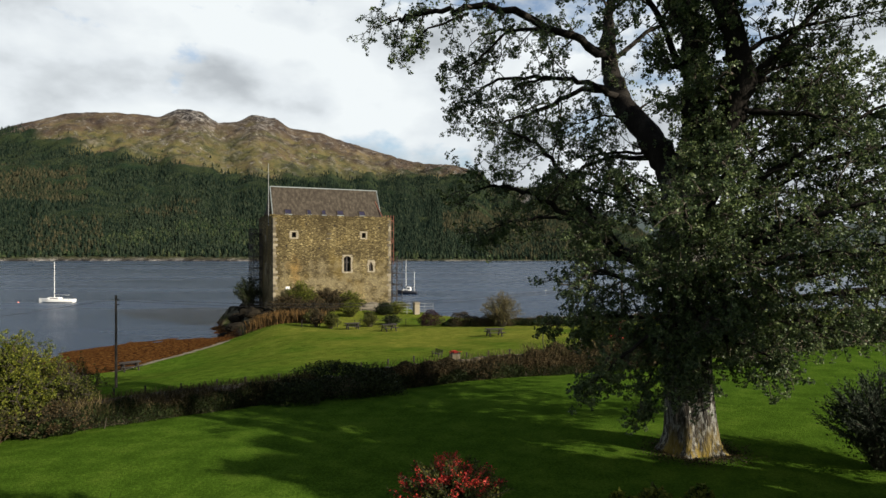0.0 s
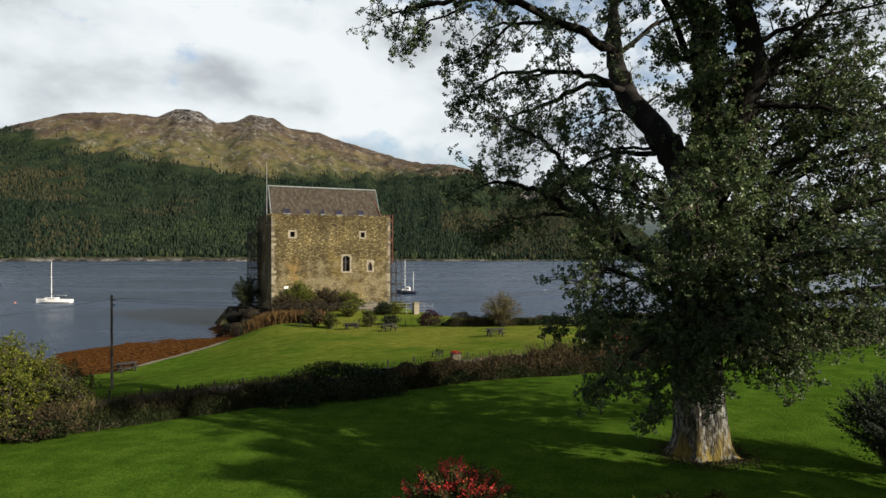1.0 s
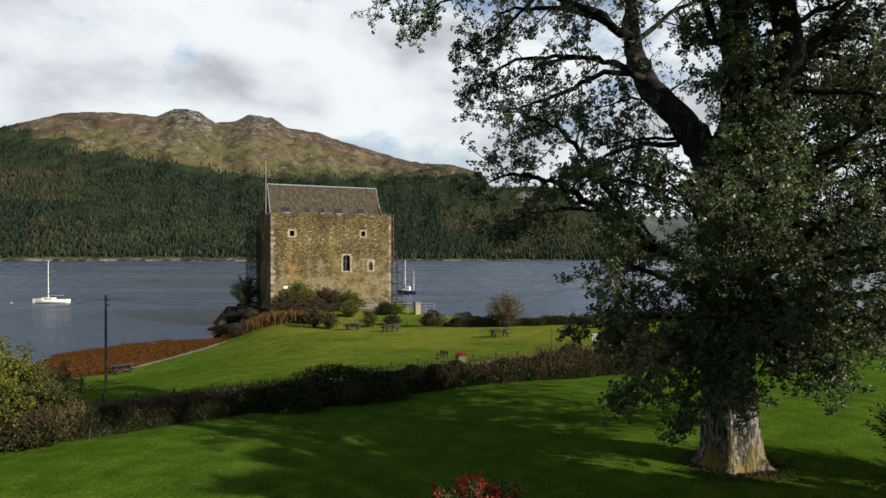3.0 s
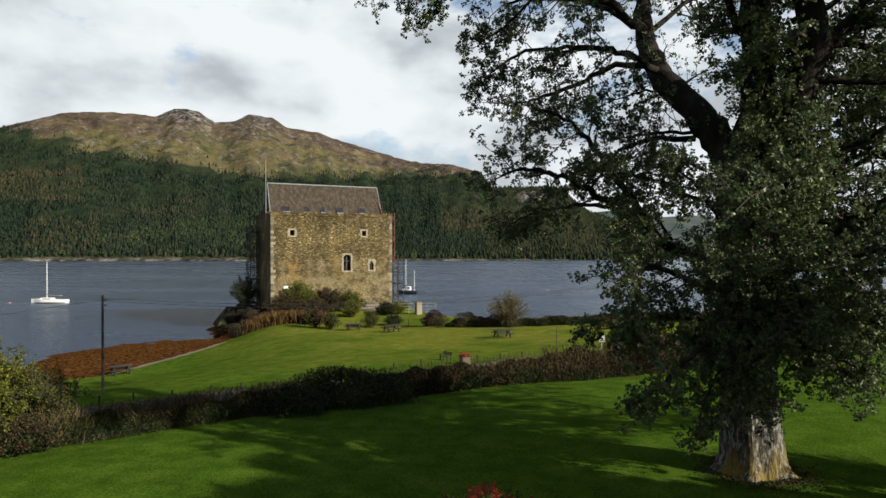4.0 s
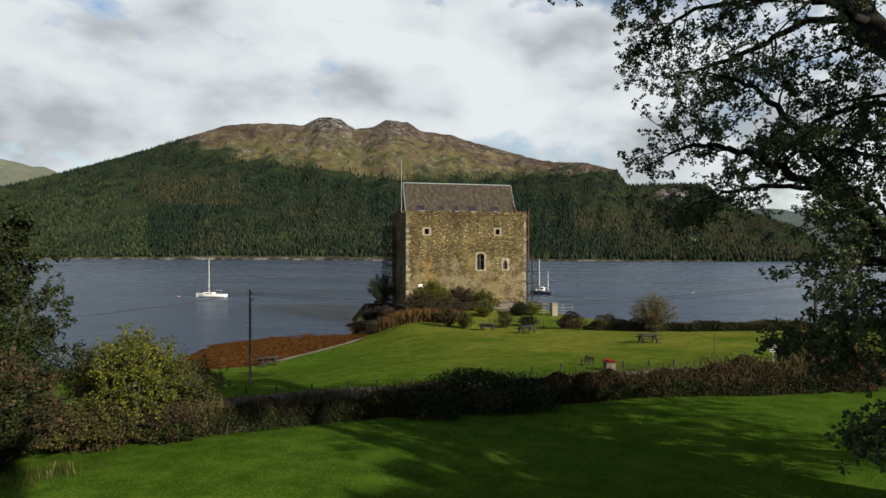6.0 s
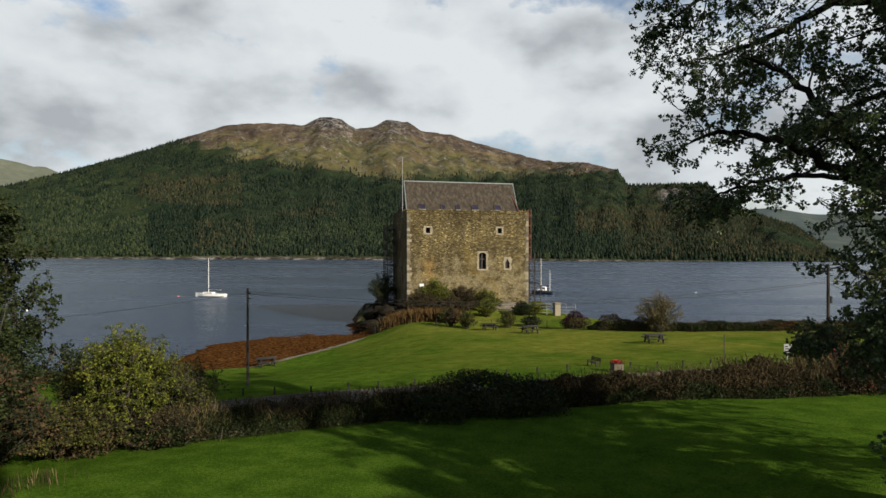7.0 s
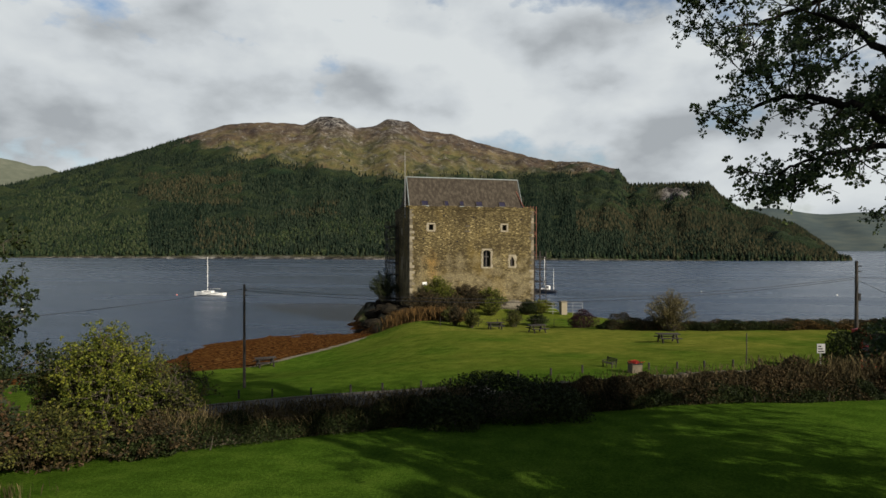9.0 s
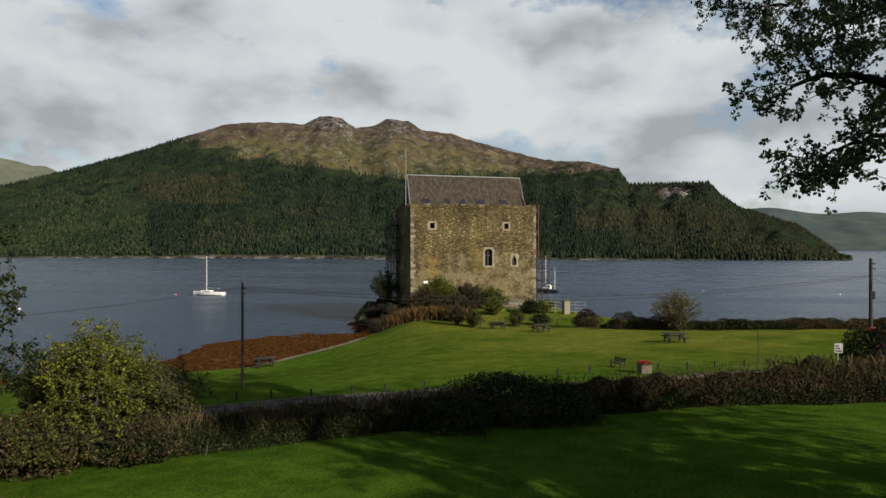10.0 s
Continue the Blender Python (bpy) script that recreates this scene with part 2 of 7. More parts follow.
def ground_material():
    m = bpy.data.materials.new("ground_cover")
    m.use_nodes = True
    n, l = m.node_tree.nodes, m.node_tree.links
    b = n["Principled BSDF"]
    co = n.new("ShaderNodeTexCoord")

    def noise_node(scale, detail, stretch=None):
        t = n.new("ShaderNodeTexNoise")
        t.inputs["Scale"].default_value, t.inputs["Detail"].default_value = scale, detail
        if stretch:
            mp = n.new("ShaderNodeMapping")
            mp.inputs["Rotation"].default_value, mp.inputs["Scale"].default_value = (0, 0, radians(stretch[0])), stretch[1:]
            l.new(co.outputs["Object"], mp.inputs[0]); l.new(mp.outputs[0], t.inputs["Vector"])
        else:
            l.new(co.outputs["Object"], t.inputs["Vector"])
        return t

    def ramp(node, stops):
        r = n.new("ShaderNodeValToRGB")
        while len(r.color_ramp.elements) < len(stops):
            r.color_ramp.elements.new(0.5)
        for e, (p, c) in zip(r.color_ramp.elements, stops):
            e.position, e.color = p, (*c, 1)
        l.new(node.outputs["Fac"], r.inputs[0])
        return r

    def mix(fac, a, c, mode="MIX"):
        x = n.new("ShaderNodeMix"); x.data_type, x.blend_type = "RGBA", mode
        if not isinstance(fac, (int, float)):
            l.new(fac, x.inputs["Factor"])
        else:
            x.inputs["Factor"].default_value = fac
        l.new(a, x.inputs["A"]); l.new(c, x.inputs["B"])
        return x.outputs["Result"]

    blade = noise_node(26.0, 3.0)
    tuft = noise_node(1.0, 11.0)
    patch = noise_node(0.16, 5.0)
    green = ramp(tuft, [(0.22, (0.0245, 0.050, 0.0055)), (0.5, (0.039, 0.075, 0.0078)), (0.78, (0.063, 0.103, 0.0125))])
    dry = ramp(tuft, [(0.20, (0.063, 0.0784, 0.0112)), (0.5, (0.0994, 0.1106, 0.0168)), (0.82, (0.147, 0.1435, 0.028))])
    drymask = ramp(patch, [(0.32, (0.1, 0.1, 0.1)), (0.56, (0.95, 0.95, 0.95))])
    att = n.new("ShaderNodeAttribute"); att.attribute_name = "dry"
    dm = n.new("ShaderNodeMath"); dm.operation = "MULTIPLY"
    l.new(drymask.outputs[0], dm.inputs[0]); l.new(att.outputs["Fac"], dm.inputs[1])
    grass = mix(dm.outputs[0], green.outputs[0], dry.outputs[0])
    speck = ramp(blade, [(0.35, (0.62, 0.62, 0.62)), (0.65, (1.25, 1.25, 1.25))])
    grass = mix(0.7, grass, speck.outputs[0], "MULTIPLY")
    mottle = ramp(noise_node(11.0, 4.0), [(0.36, (0.62, 0.64, 0.62)), (0.5, (0.95, 0.95, 0.95)), (0.66, (1.45, 1.35, 1.25))])
    grass = mix(0.6, grass, mottle.outputs[0], "MULTIPLY")
    weed_n = noise_node(2.8, 13.0)
    weed = ramp(weed_n, [(0.34, (0.0168, 0.0077, 0.0042)), (0.45, (0.0364, 0.0154, 0.0056)), (0.55, (0.0686, 0.0287, 0.0077)), (0.70, (0.112, 0.0595, 0.021))])
    sand_n = noise_node(1.5, 6.0)
    sand = ramp(sand_n, [(0.35, (0.098, 0.084, 0.0595)), (0.65, (0.182, 0.1575, 0.1155))])
    batt = n.new("ShaderNodeAttribute"); batt.attribute_name = "beach"
    satt = n.new("ShaderNodeAttribute"); satt.attribute_name = "sand"
    edge = noise_node(0.9, 6.0)
    for a_node in (batt, satt):
        s = n.new("ShaderNodeMath"); s.operation = "MULTIPLY_ADD"; s.inputs[1].default_value = 1.0
        e2 = n.new("ShaderNodeMath"); e2.operation = "MULTIPLY_ADD"; e2.inputs[1].default_value = 0.9; e2.inputs[2].default_value = -0.45
        l.new(edge.outputs["Fac"], e2.inputs[0]); l.new(a_node.outputs["Fac"], s.inputs[0]); l.new(e2.outputs[0], s.inputs[2])
        st = n.new("ShaderNodeMapRange"); st.inputs["From Min"].default_value, st.inputs["From Max"].default_value = 0.42, 0.58
        l.new(s.outputs[0], st.inputs["Value"])
        grass = mix(st.outputs[0], grass, (weed if a_node is batt else sand).outputs[0])
    ratt = n.new("ShaderNodeAttribute"); ratt.attribute_name = "stone"
    crag = ramp(noise_node(0.8, 10.0), [(0.38, (0.0084, 0.0077, 0.0056)), (0.5, (0.028, 0.0252, 0.0168)), (0.62, (0.077, 0.07, 0.0504))])
    grass = mix(ratt.outputs["Fac"], grass, crag.outputs[0])
    l.new(grass, b.inputs["Base Color"])
    b.inputs["Roughness"].default_value = 0.9
    b.inputs["Specular IOR Level"].default_value = 0.0
    bp = n.new("ShaderNodeBump"); bp.inputs["Strength"].default_value, bp.inputs["Distance"].default_value = 0.8, 0.06
    hs = n.new("ShaderNodeMath"); hs.operation = "ADD"
    l.new(blade.outputs["Fac"], hs.inputs[0]); l.new(tuft.outputs["Fac"], hs.inputs[1])
    l.new(hs.outputs[0], bp.inputs["Height"]); l.new(bp.outputs[0], b.inputs["Normal"])
    return m


def water_material():
    m = bpy.data.materials.new("loch_water")
    m.use_nodes = True
    n, l = m.node_tree.nodes, m.node_tree.links
    b = n["Principled BSDF"]
    b.inputs["Base Color"].default_value = (0.008, 0.022, 0.048, 1)
    b.inputs["Specular IOR Level"].default_value = 0.32
    b.inputs["Roughness"].default_value = 0.12
    b.inputs["IOR"].default_value = 1.33
    co = n.new("ShaderNodeTexCoord")
    heights = []
    for scale, stretch, detail in ((1.1, (0.5, 1.8, 1), 5.0), (0.20, (0.16, 1.5, 1), 7.0)):
        mp, t = n.new("ShaderNodeMapping"), n.new("ShaderNodeTexNoise")
        mp.inputs["Scale"].default_value = stretch
        t.inputs["Scale"].default_value, t.inputs["Detail"].default_value = scale, detail
        l.new(co.outputs["Object"], mp.inputs[0]); l.new(mp.outputs[0], t.inputs["Vector"])
        heights.append(t)
    bp = n.new("ShaderNodeBump"); bp.inputs["Strength"].default_value, bp.inputs["Distance"].default_value = 1.0, 0.18
    l.new(heights[0].outputs["Fac"], bp.inputs["Height"])
    bp2 = n.new("ShaderNodeBump"); bp2.inputs["Strength"].default_value, bp2.inputs["Distance"].default_value = 0.4, 0.6
    l.new(heights[1].outputs["Fac"], bp2.inputs["Height"]); l.new(bp.outputs[0], bp2.inputs["Normal"])
    l.new(bp2.outputs[0], b.inputs["Normal"])
    # wind lanes change the roughness
    mp, t, r = n.new("ShaderNodeMapping"), n.new("ShaderNodeTexNoise"), n.new("ShaderNodeMapRange")
    mp.inputs["Scale"].default_value = (0.25, 1.6, 1)
    t.inputs["Scale"].default_value, t.inputs["Detail"].default_value = 0.03, 5.0
    l.new(co.outputs["Object"], mp.inputs[0]); l.new(mp.outputs[0], t.inputs["Vector"]); l.new(t.outputs["Fac"], r.inputs["Value"])
    r.inputs["From Min"].default_value, r.inputs["From Max"].default_value = 0.35, 0.65
    r.inputs["To Min"].default_value, r.inputs["To Max"].default_value = 0.15, 0.32
    l.new(r.outputs[0], b.inputs["Roughness"])
    return m


def rubble_material():
    m = bpy.data.materials.new("castle_rubble")
    m.use_nodes = True
    n, l = m.node_tree.nodes, m.node_tree.links
    b = n["Principled BSDF"]
    co, mp = n.new("ShaderNodeTexCoord"), n.new("ShaderNodeMapping")
    mp.inputs["Scale"].default_value = (3.7, 3.7, 7.4)
    l.new(co.outputs["Object"], mp.inputs[0])
    warp = n.new("ShaderNodeTexNoise"); warp.inputs["Scale"].default_value = 0.8
    l.new(mp.outputs[0], warp.inputs["Vector"])
    wadd = n.new("ShaderNodeVectorMath"); wadd.operation = "MULTIPLY_ADD"; wadd.inputs[1].default_value = (0.5, 0.5, 0.5)
    l.new(warp.outputs["Color"], wadd.inputs[0]); l.new(mp.outputs[0], wadd.inputs[2])
    cell, edge = n.new("ShaderNodeTexVoronoi"), n.new("ShaderNodeTexVoronoi")
    edge.feature = "DISTANCE_TO_EDGE"
    for v in (cell, edge):
        v.inputs["Scale"].default_value = 1.0
        l.new(wadd.outputs[0], v.inputs["Vector"])
    sep = n.new("ShaderNodeSeparateColor")
    l.new(cell.outputs["Color"], sep.inputs[0])
    stone = n.new("ShaderNodeValToRGB")
    set_ramp(stone, [(0.0, (0.041, 0.0322, 0.0161)), (0.30, (0.0765, 0.0615, 0.0299)), (0.62, (0.105, 0.0859, 0.0421)), (0.86, (0.144, 0.12, 0.0621)), (1.0, (0.249, 0.213, 0.122))])
    l.new(sep.outputs[0], stone.inputs[0])
    big = n.new("ShaderNodeTexNoise"); big.inputs["Scale"].default_value, big.inputs["Detail"].default_value = 0.22, 6.0
    l.new(co.outputs["Object"], big.inputs["Vector"])
    stain = n.new("ShaderNodeValToRGB")
    set_ramp(stain, [(0.34, (0.62, 0.57, 0.48)), (0.5, (0.95, 0.90, 0.78)), (0.66, (1.35, 1.28, 1.10))])
    l.new(big.outputs["Fac"], stain.inputs[0])
    mul = n.new("ShaderNodeMix"); mul.data_type, mul.blend_type = "RGBA", "MULTIPLY"; mul.inputs["Factor"].default_value = 1.0
    l.new(stone.outputs[0], mul.inputs["A"]); l.new(stain.outputs[0], mul.inputs["B"])
    smp, run = n.new("ShaderNodeMapping"), n.new("ShaderNodeTexNoise")
    smp.inputs["Scale"].default_value = (1.5, 1.5, 0.13)
    run.inputs["Scale"].default_value, run.inputs["Detail"].default_value = 1.0, 7.0
    l.new(co.outputs["Object"], smp.inputs[0]); l.new(smp.outputs[0], run.inputs["Vector"])
    streak = n.new("ShaderNodeValToRGB")
    set_ramp(streak, [(0.34, (0.72, 0.70, 0.66)), (0.5, (1.0, 1.0, 1.0)), (0.68, (1.14, 1.12, 1.06))])
    l.new(run.outputs["Fac"], streak.inputs[0])
    mul2 = n.new("ShaderNodeMix"); mul2.data_type, mul2.blend_type = "RGBA", "MULTIPLY"; mul2.inputs["Factor"].default_value = 0.85
    l.new(mul.outputs["Result"], mul2.inputs["A"]); l.new(streak.outputs[0], mul2.inputs["B"])
    joint = n.new("ShaderNodeMapRange"); joint.inputs["From Min"].default_value, joint.inputs["From Max"].default_value = 0.0, 0.07
    l.new(edge.outputs["Distance"], joint.inputs["Value"])
    mort = n.new("ShaderNodeMix"); mort.data_type = "RGBA"
    mort.inputs["A"].default_value = (0.0561, 0.0462, 0.02904, 1)
    l.new(joint.outputs[0], mort.inputs["Factor"]); l.new(mul2.outputs["Result"], mort.inputs["B"])
    # yellow lichen bloom and white lime runs
    li = n.new("ShaderNodeTexNoise"); li.inputs["Scale"].default_value, li.inputs["Detail"].default_value = 0.3, 7.0
    off = n.new("ShaderNodeMapping"); off.inputs["Location"].default_value, off.inputs["Scale"].default_value = (11, 4, 2), (1, 1, 0.6)
    l.new(co.outputs["Object"], off.inputs[0]); l.new(off.outputs[0], li.inputs["Vector"])
    lm = n.new("ShaderNodeMapRange"); lm.inputs["From Min"].default_value, lm.inputs["From Max"].default_value = 0.56, 0.72
    lm.inputs["To Max"].default_value = 0.6
    l.new(li.outputs["Fac"], lm.inputs["Value"])
    lich = n.new("ShaderNodeMix"); lich.data_type = "RGBA"; lich.inputs["B"].default_value = (0.198, 0.1386, 0.0363, 1)
    l.new(lm.outputs[0], lich.inputs["Factor"]); l.new(mort.outputs["Result"], lich.inputs["A"])
    # pale lime wash left on the lower half, and an ochre bloom beside the plaque
    xyz = n.new("ShaderNodeSeparateXYZ")
    l.new(co.outputs["Object"], xyz.inputs[0])
    worn = n.new("ShaderNodeTexNoise"); worn.inputs["Scale"].default_value, worn.inputs["Detail"].default_value = 0.7, 9.0
    l.new(co.outputs["Object"], worn.inputs["Vector"])
    tint = lich.outputs["Result"]
    for axis_terms, colour, most in ((((2, 4.2, 4.6),), (0.2376, 0.198, 0.1122, 1), 0.62), (((0, 3.4, 1.5), (2, 6.6, 2.6)), (0.2376, 0.132, 0.0231, 1), 0.55)):
        total = worn.outputs["Fac"]
        for axis, middle, half in axis_terms:
            d, sq, sub = (n.new("ShaderNodeMath") for _ in range(3))
            d.operation, d.inputs[1].default_value = "SUBTRACT", middle
            sq.operation, sq.inputs[1].default_value = "DIVIDE", half
            l.new(xyz.outputs[axis], d.inputs[0]); l.new(d.outputs[0], sq.inputs[0])
            pw = n.new("ShaderNodeMath"); pw.operation = "MULTIPLY"
            l.new(sq.outputs[0], pw.inputs[0]); l.new(sq.outputs[0], pw.inputs[1])
            sub.operation, sub.inputs[2].default_value = "MULTIPLY_ADD", 0.0
            sub.inputs[1].default_value = -0.16
            l.new(pw.outputs[0], sub.inputs[0]); l.new(total, sub.inputs[2])
            total = sub.outputs[0]
        rg = n.new("ShaderNodeMapRange")
        rg.inputs["From Min"].default_value, rg.inputs["From Max"].default_value, rg.inputs["To Max"].default_value = 0.36, 0.56, most
        l.new(total, rg.inputs["Value"])
        mx = n.new("ShaderNodeMix"); mx.data_type = "RGBA"; mx.inputs["B"].default_value = colour
        cut = n.new("ShaderNodeMath"); cut.operation = "MULTIPLY"
        l.new(rg.outputs[0], cut.inputs[0]); l.new(joint.outputs[0], cut.inputs[1])
        l.new(cut.outputs[0], mx.inputs["Factor"]); l.new(tint, mx.inputs["A"])
        tint = mx.outputs["Result"]
    l.new(tint, b.inputs["Base Color"])
    b.inputs["Roughness"].default_value = 0.92
    b.inputs["Specular IOR Level"].default_value = 0.15
    hs = n.new("ShaderNodeMath"); hs.operation = "MULTIPLY_ADD"; hs.inputs[1].default_value = 0.6
    l.new(sep.outputs[1], hs.inputs[0]); l.new(joint.outputs[0], hs.inputs[2])
    bp = n.new("ShaderNodeBump"); bp.inputs["Strength"].default_value, bp.inputs["Distance"].default_value = 1.0, 0.2
    l.new(hs.outputs[0], bp.inputs["Height"]); l.new(bp.outputs[0], b.inputs["Normal"])
    return m


def hill_material():
    m = bpy.data.materials.new("moorland")
    m.use_nodes = True
    n, l = m.node_tree.nodes, m.node_tree.links
    b = n["Principled BSDF"]
    co = n.new("ShaderNodeTexCoord")

    def nz(scale, detail, loc=(0, 0, 0), rough=0.6):
        t, mp = n.new("ShaderNodeTexNoise"), n.new("ShaderNodeMapping")
        mp.inputs["Location"].default_value = loc
        t.inputs["Scale"].default_value, t.inputs["Detail"].default_value, t.inputs["Roughness"].default_value = scale, detail, rough
        l.new(co.outputs["Object"], mp.inputs[0]); l.new(mp.outputs[0], t.inputs["Vector"])
        return t

    def ramp(src, stops):
        r = n.new("ShaderNodeValToRGB")
        while len(r.color_ramp.elements) < len(stops):
            r.color_ramp.elements.new(0.5)
        for e, (p, c) in zip(r.color_ramp.elements, stops):
            e.position, e.color = p, (*c, 1)
        l.new(src, r.inputs[0])
        return r

    grassy = ramp(nz(0.010, 12, rough=0.75).outputs["Fac"], [(0.36, (0.0281, 0.0335, 0.0156)), (0.45, (0.066, 0.0644, 0.0273)), (0.52, (0.109, 0.0939, 0.037)), (0.59, (0.0737, 0.0537, 0.0331)), (0.68, (0.183, 0.141, 0.0683))])
    heather = ramp(nz(0.013, 12, (90, 20, 0), 0.75).outputs["Fac"], [(0.36, (0.0229, 0.0168, 0.0168)), (0.46, (0.0566, 0.0405, 0.0281)), (0.55, (0.0841, 0.0612, 0.0393)), (0.66, (0.145, 0.111, 0.058))])
    hatt = n.new("ShaderNodeAttribute"); hatt.attribute_name = "heath"
    moor_mix = n.new("ShaderNodeMix"); moor_mix.data_type = "RGBA"
    l.new(hatt.outputs["Fac"], moor_mix.inputs["Factor"]); l.new(grassy.outputs[0], moor_mix.inputs["A"]); l.new(heather.outputs[0], moor_mix.inputs["B"])
    rock = ramp(nz(0.06, 10, (40, 0, 0), 0.75).outputs["Fac"], [(0.40, (0.0128, 0.0112, 0.0112)), (0.49, (0.0496, 0.044, 0.04)), (0.60, (0.24, 0.224, 0.2))])
    rm = ramp(nz(0.040, 13, (0, 300, 0), 0.8).outputs["Fac"], [(0.53, (0, 0, 0)), (0.58, (1, 1, 1))])
    att = n.new("ShaderNodeAttribute"); att.attribute_name = "crag"
    mx = n.new("ShaderNodeMath"); mx.operation = "MAXIMUM"
    mulr = n.new("ShaderNodeMath"); mulr.operation = "MULTIPLY"; mulr.inputs[1].default_value = 0.75
    l.new(rm.outputs[0], mulr.inputs[0]); l.new(mulr.outputs[0], mx.inputs[0]); l.new(att.outputs["Fac"], mx.inputs[1])
    mix = n.new("ShaderNodeMix"); mix.data_type = "RGBA"
    l.new(mx.outputs[0], mix.inputs["Factor"]); l.new(moor_mix.outputs["Result"], mix.inputs["A"]); l.new(rock.outputs[0], mix.inputs["B"])
    wood = n.new("ShaderNodeAttribute"); wood.attribute_name = "wood"
    fl = ramp(nz(0.03, 6).outputs["Fac"], [(0.35, (0.010, 0.020, 0.010)), (0.65, (0.028, 0.036, 0.014))])
    mix2 = n.new("ShaderNodeMix"); mix2.data_type = "RGBA"
    l.new(wood.outputs["Fac"], mix2.inputs["Factor"]); l.new(mix.outputs["Result"], mix2.inputs["A"]); l.new(fl.outputs[0], mix2.inputs["B"])
    l.new(mix2.outputs["Result"], b.inputs["Base Color"])
    b.inputs["Roughness"].default_value, b.inputs["Specular IOR Level"].default_value = 0.95, 0.05
    bp = n.new("ShaderNodeBump"); bp.inputs["Strength"].default_value, bp.inputs["Distance"].default_value = 1.0, 11.0
    l.new(nz(0.045, 12, rough=0.75).outputs["Fac"], bp.inputs["Height"]); l.new(bp.outputs[0], b.inputs["Normal"])
    return m


def trunk_material():
    m = mat("oak_bark", [(0.007, 0.006, 0.005), (0.036, 0.032, 0.026), (0.105, 0.096, 0.082)], 6.5, 24, 0.95, 1.0, 0.16, stretch=(1, 1, 0.16), spec=0.05, detail=4.0)
    n, l = m.node_tree.nodes, m.node_tree.links
    b = n["Principled BSDF"]
    base = b.inputs["Base Color"].links[0].from_socket
    co = n.new("ShaderNodeTexCoord")
    for scale, loc, lo, hi, colour, squeeze in ((9.0, (3, 0, 0), 0.49, 0.60, (0.20, 0.20, 0.18, 1), (1, 1, 0.35)), (3.2, (0, 9, 0), 0.44, 0.54, (0.145, 0.105, 0.022, 1), (1, 1, 0.3))):
        mp, t, r, x = n.new("ShaderNodeMapping"), n.new("ShaderNodeTexNoise"), n.new("ShaderNodeMapRange"), n.new("ShaderNodeMix")
        mp.inputs["Location"].default_value, mp.inputs["Scale"].default_value = loc, squeeze
        t.inputs["Scale"].default_value, t.inputs["Detail"].default_value, t.inputs["Roughness"].default_value = scale, 8.0, 0.7
        r.inputs["From Min"].default_value, r.inputs["From Max"].default_value = lo, hi
        x.data_type = "RGBA"; x.inputs["B"].default_value = colour
        l.new(co.outputs["Object"], mp.inputs[0]); l.new(mp.outputs[0], t.inputs["Vector"]); l.new(t.outputs["Fac"], r.inputs["Value"])
        fac = r.outputs[0]
        if colour[2] < 0.1:                           # moss keeps to the root flare
            att, mu = n.new("ShaderNodeAttribute"), n.new("ShaderNodeMath")
            att.attribute_name = "moss"; mu.operation = "MULTIPLY"
            l.new(att.outputs["Fac"], mu.inputs[0]); l.new(fac, mu.inputs[1])
            fac = mu.outputs[0]
        l.new(fac, x.inputs["Factor"]); l.new(base, x.inputs["A"])
        base = x.outputs["Result"]
    l.new(base, b.inputs["Base Color"])
    return m


BARK = trunk_material()
GROUND, WATER, RUBBLE, MOOR = ground_material(), water_material(), rubble_material(), hill_material()
PALE_RIDGE = mat("pale_ridge", [(0.06375, 0.07125, 0.0525), (0.09, 0.0975, 0.07125), (0.1425, 0.1387, 0.1087)], 0.004, 0.03, 0.95, 0.6, 12.0, spec=0.05)
# the haze of distance is put into this moor's blue-grey base colour
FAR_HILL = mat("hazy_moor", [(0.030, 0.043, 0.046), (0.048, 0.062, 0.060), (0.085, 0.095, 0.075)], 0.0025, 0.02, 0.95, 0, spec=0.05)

# ------------------------------------------------------------------ building tools
AX = 0.475                                            # the castle, the wall and the road lie along this heading
CA, SA = math.cos(AX), math.sin(AX)


def AB(a, b, z=0.0):
    """Along (a) and away from (b) the boundary wall's heading, to world axes."""
    return Vector((a * CA - b * SA, a * SA + b * CA, z))


def ab(x, y):
    return x * CA + y * SA, -x * SA + y * CA


def fast_mesh(name, verts, faces, material, smooth=False):
    """A mesh from arrays; all faces have the same number of corners."""
    verts, faces = np.asarray(verts, dtype=np.float32).reshape(-1, 3), np.asarray(faces, dtype=np.int32)
    me = bpy.data.meshes.new(name)
    k = faces.shape[1]
    me.vertices.add(len(verts)); me.vertices.foreach_set("co", verts.ravel())
    me.loops.add(faces.size); me.loops.foreach_set("vertex_index", faces.ravel())
    me.polygons.add(len(faces))
    me.polygons.foreach_set("loop_start", np.arange(0, faces.size, k, dtype=np.int32))
    if smooth:
        me.polygons.foreach_set("use_smooth", np.ones(len(faces), dtype=bool))
    me.materials.append(material)
    me.update(calc_edges=True)
    return me


def child(name, me, parent, label="", at=None):
    ob = new(name, me)
    if parent is not None:
        ob.parent = parent
    if at is not None:
        ob.matrix_basis = at
    if label:
        ob["label"] = label
    return ob


def part(name, bm, material, parent, label="", smooth=False):
    """Links a bmesh as one mesh object under a thing or a part."""
    me = bpy.data.meshes.new(name)
    bmesh.ops.recalc_face_normals(bm, faces=bm.faces)
    bm.to_mesh(me); bm.free()
    me.materials.append(material)
    if smooth:
        for p in me.polygons:
            p.use_smooth = True
    return child(name, me, parent, label)


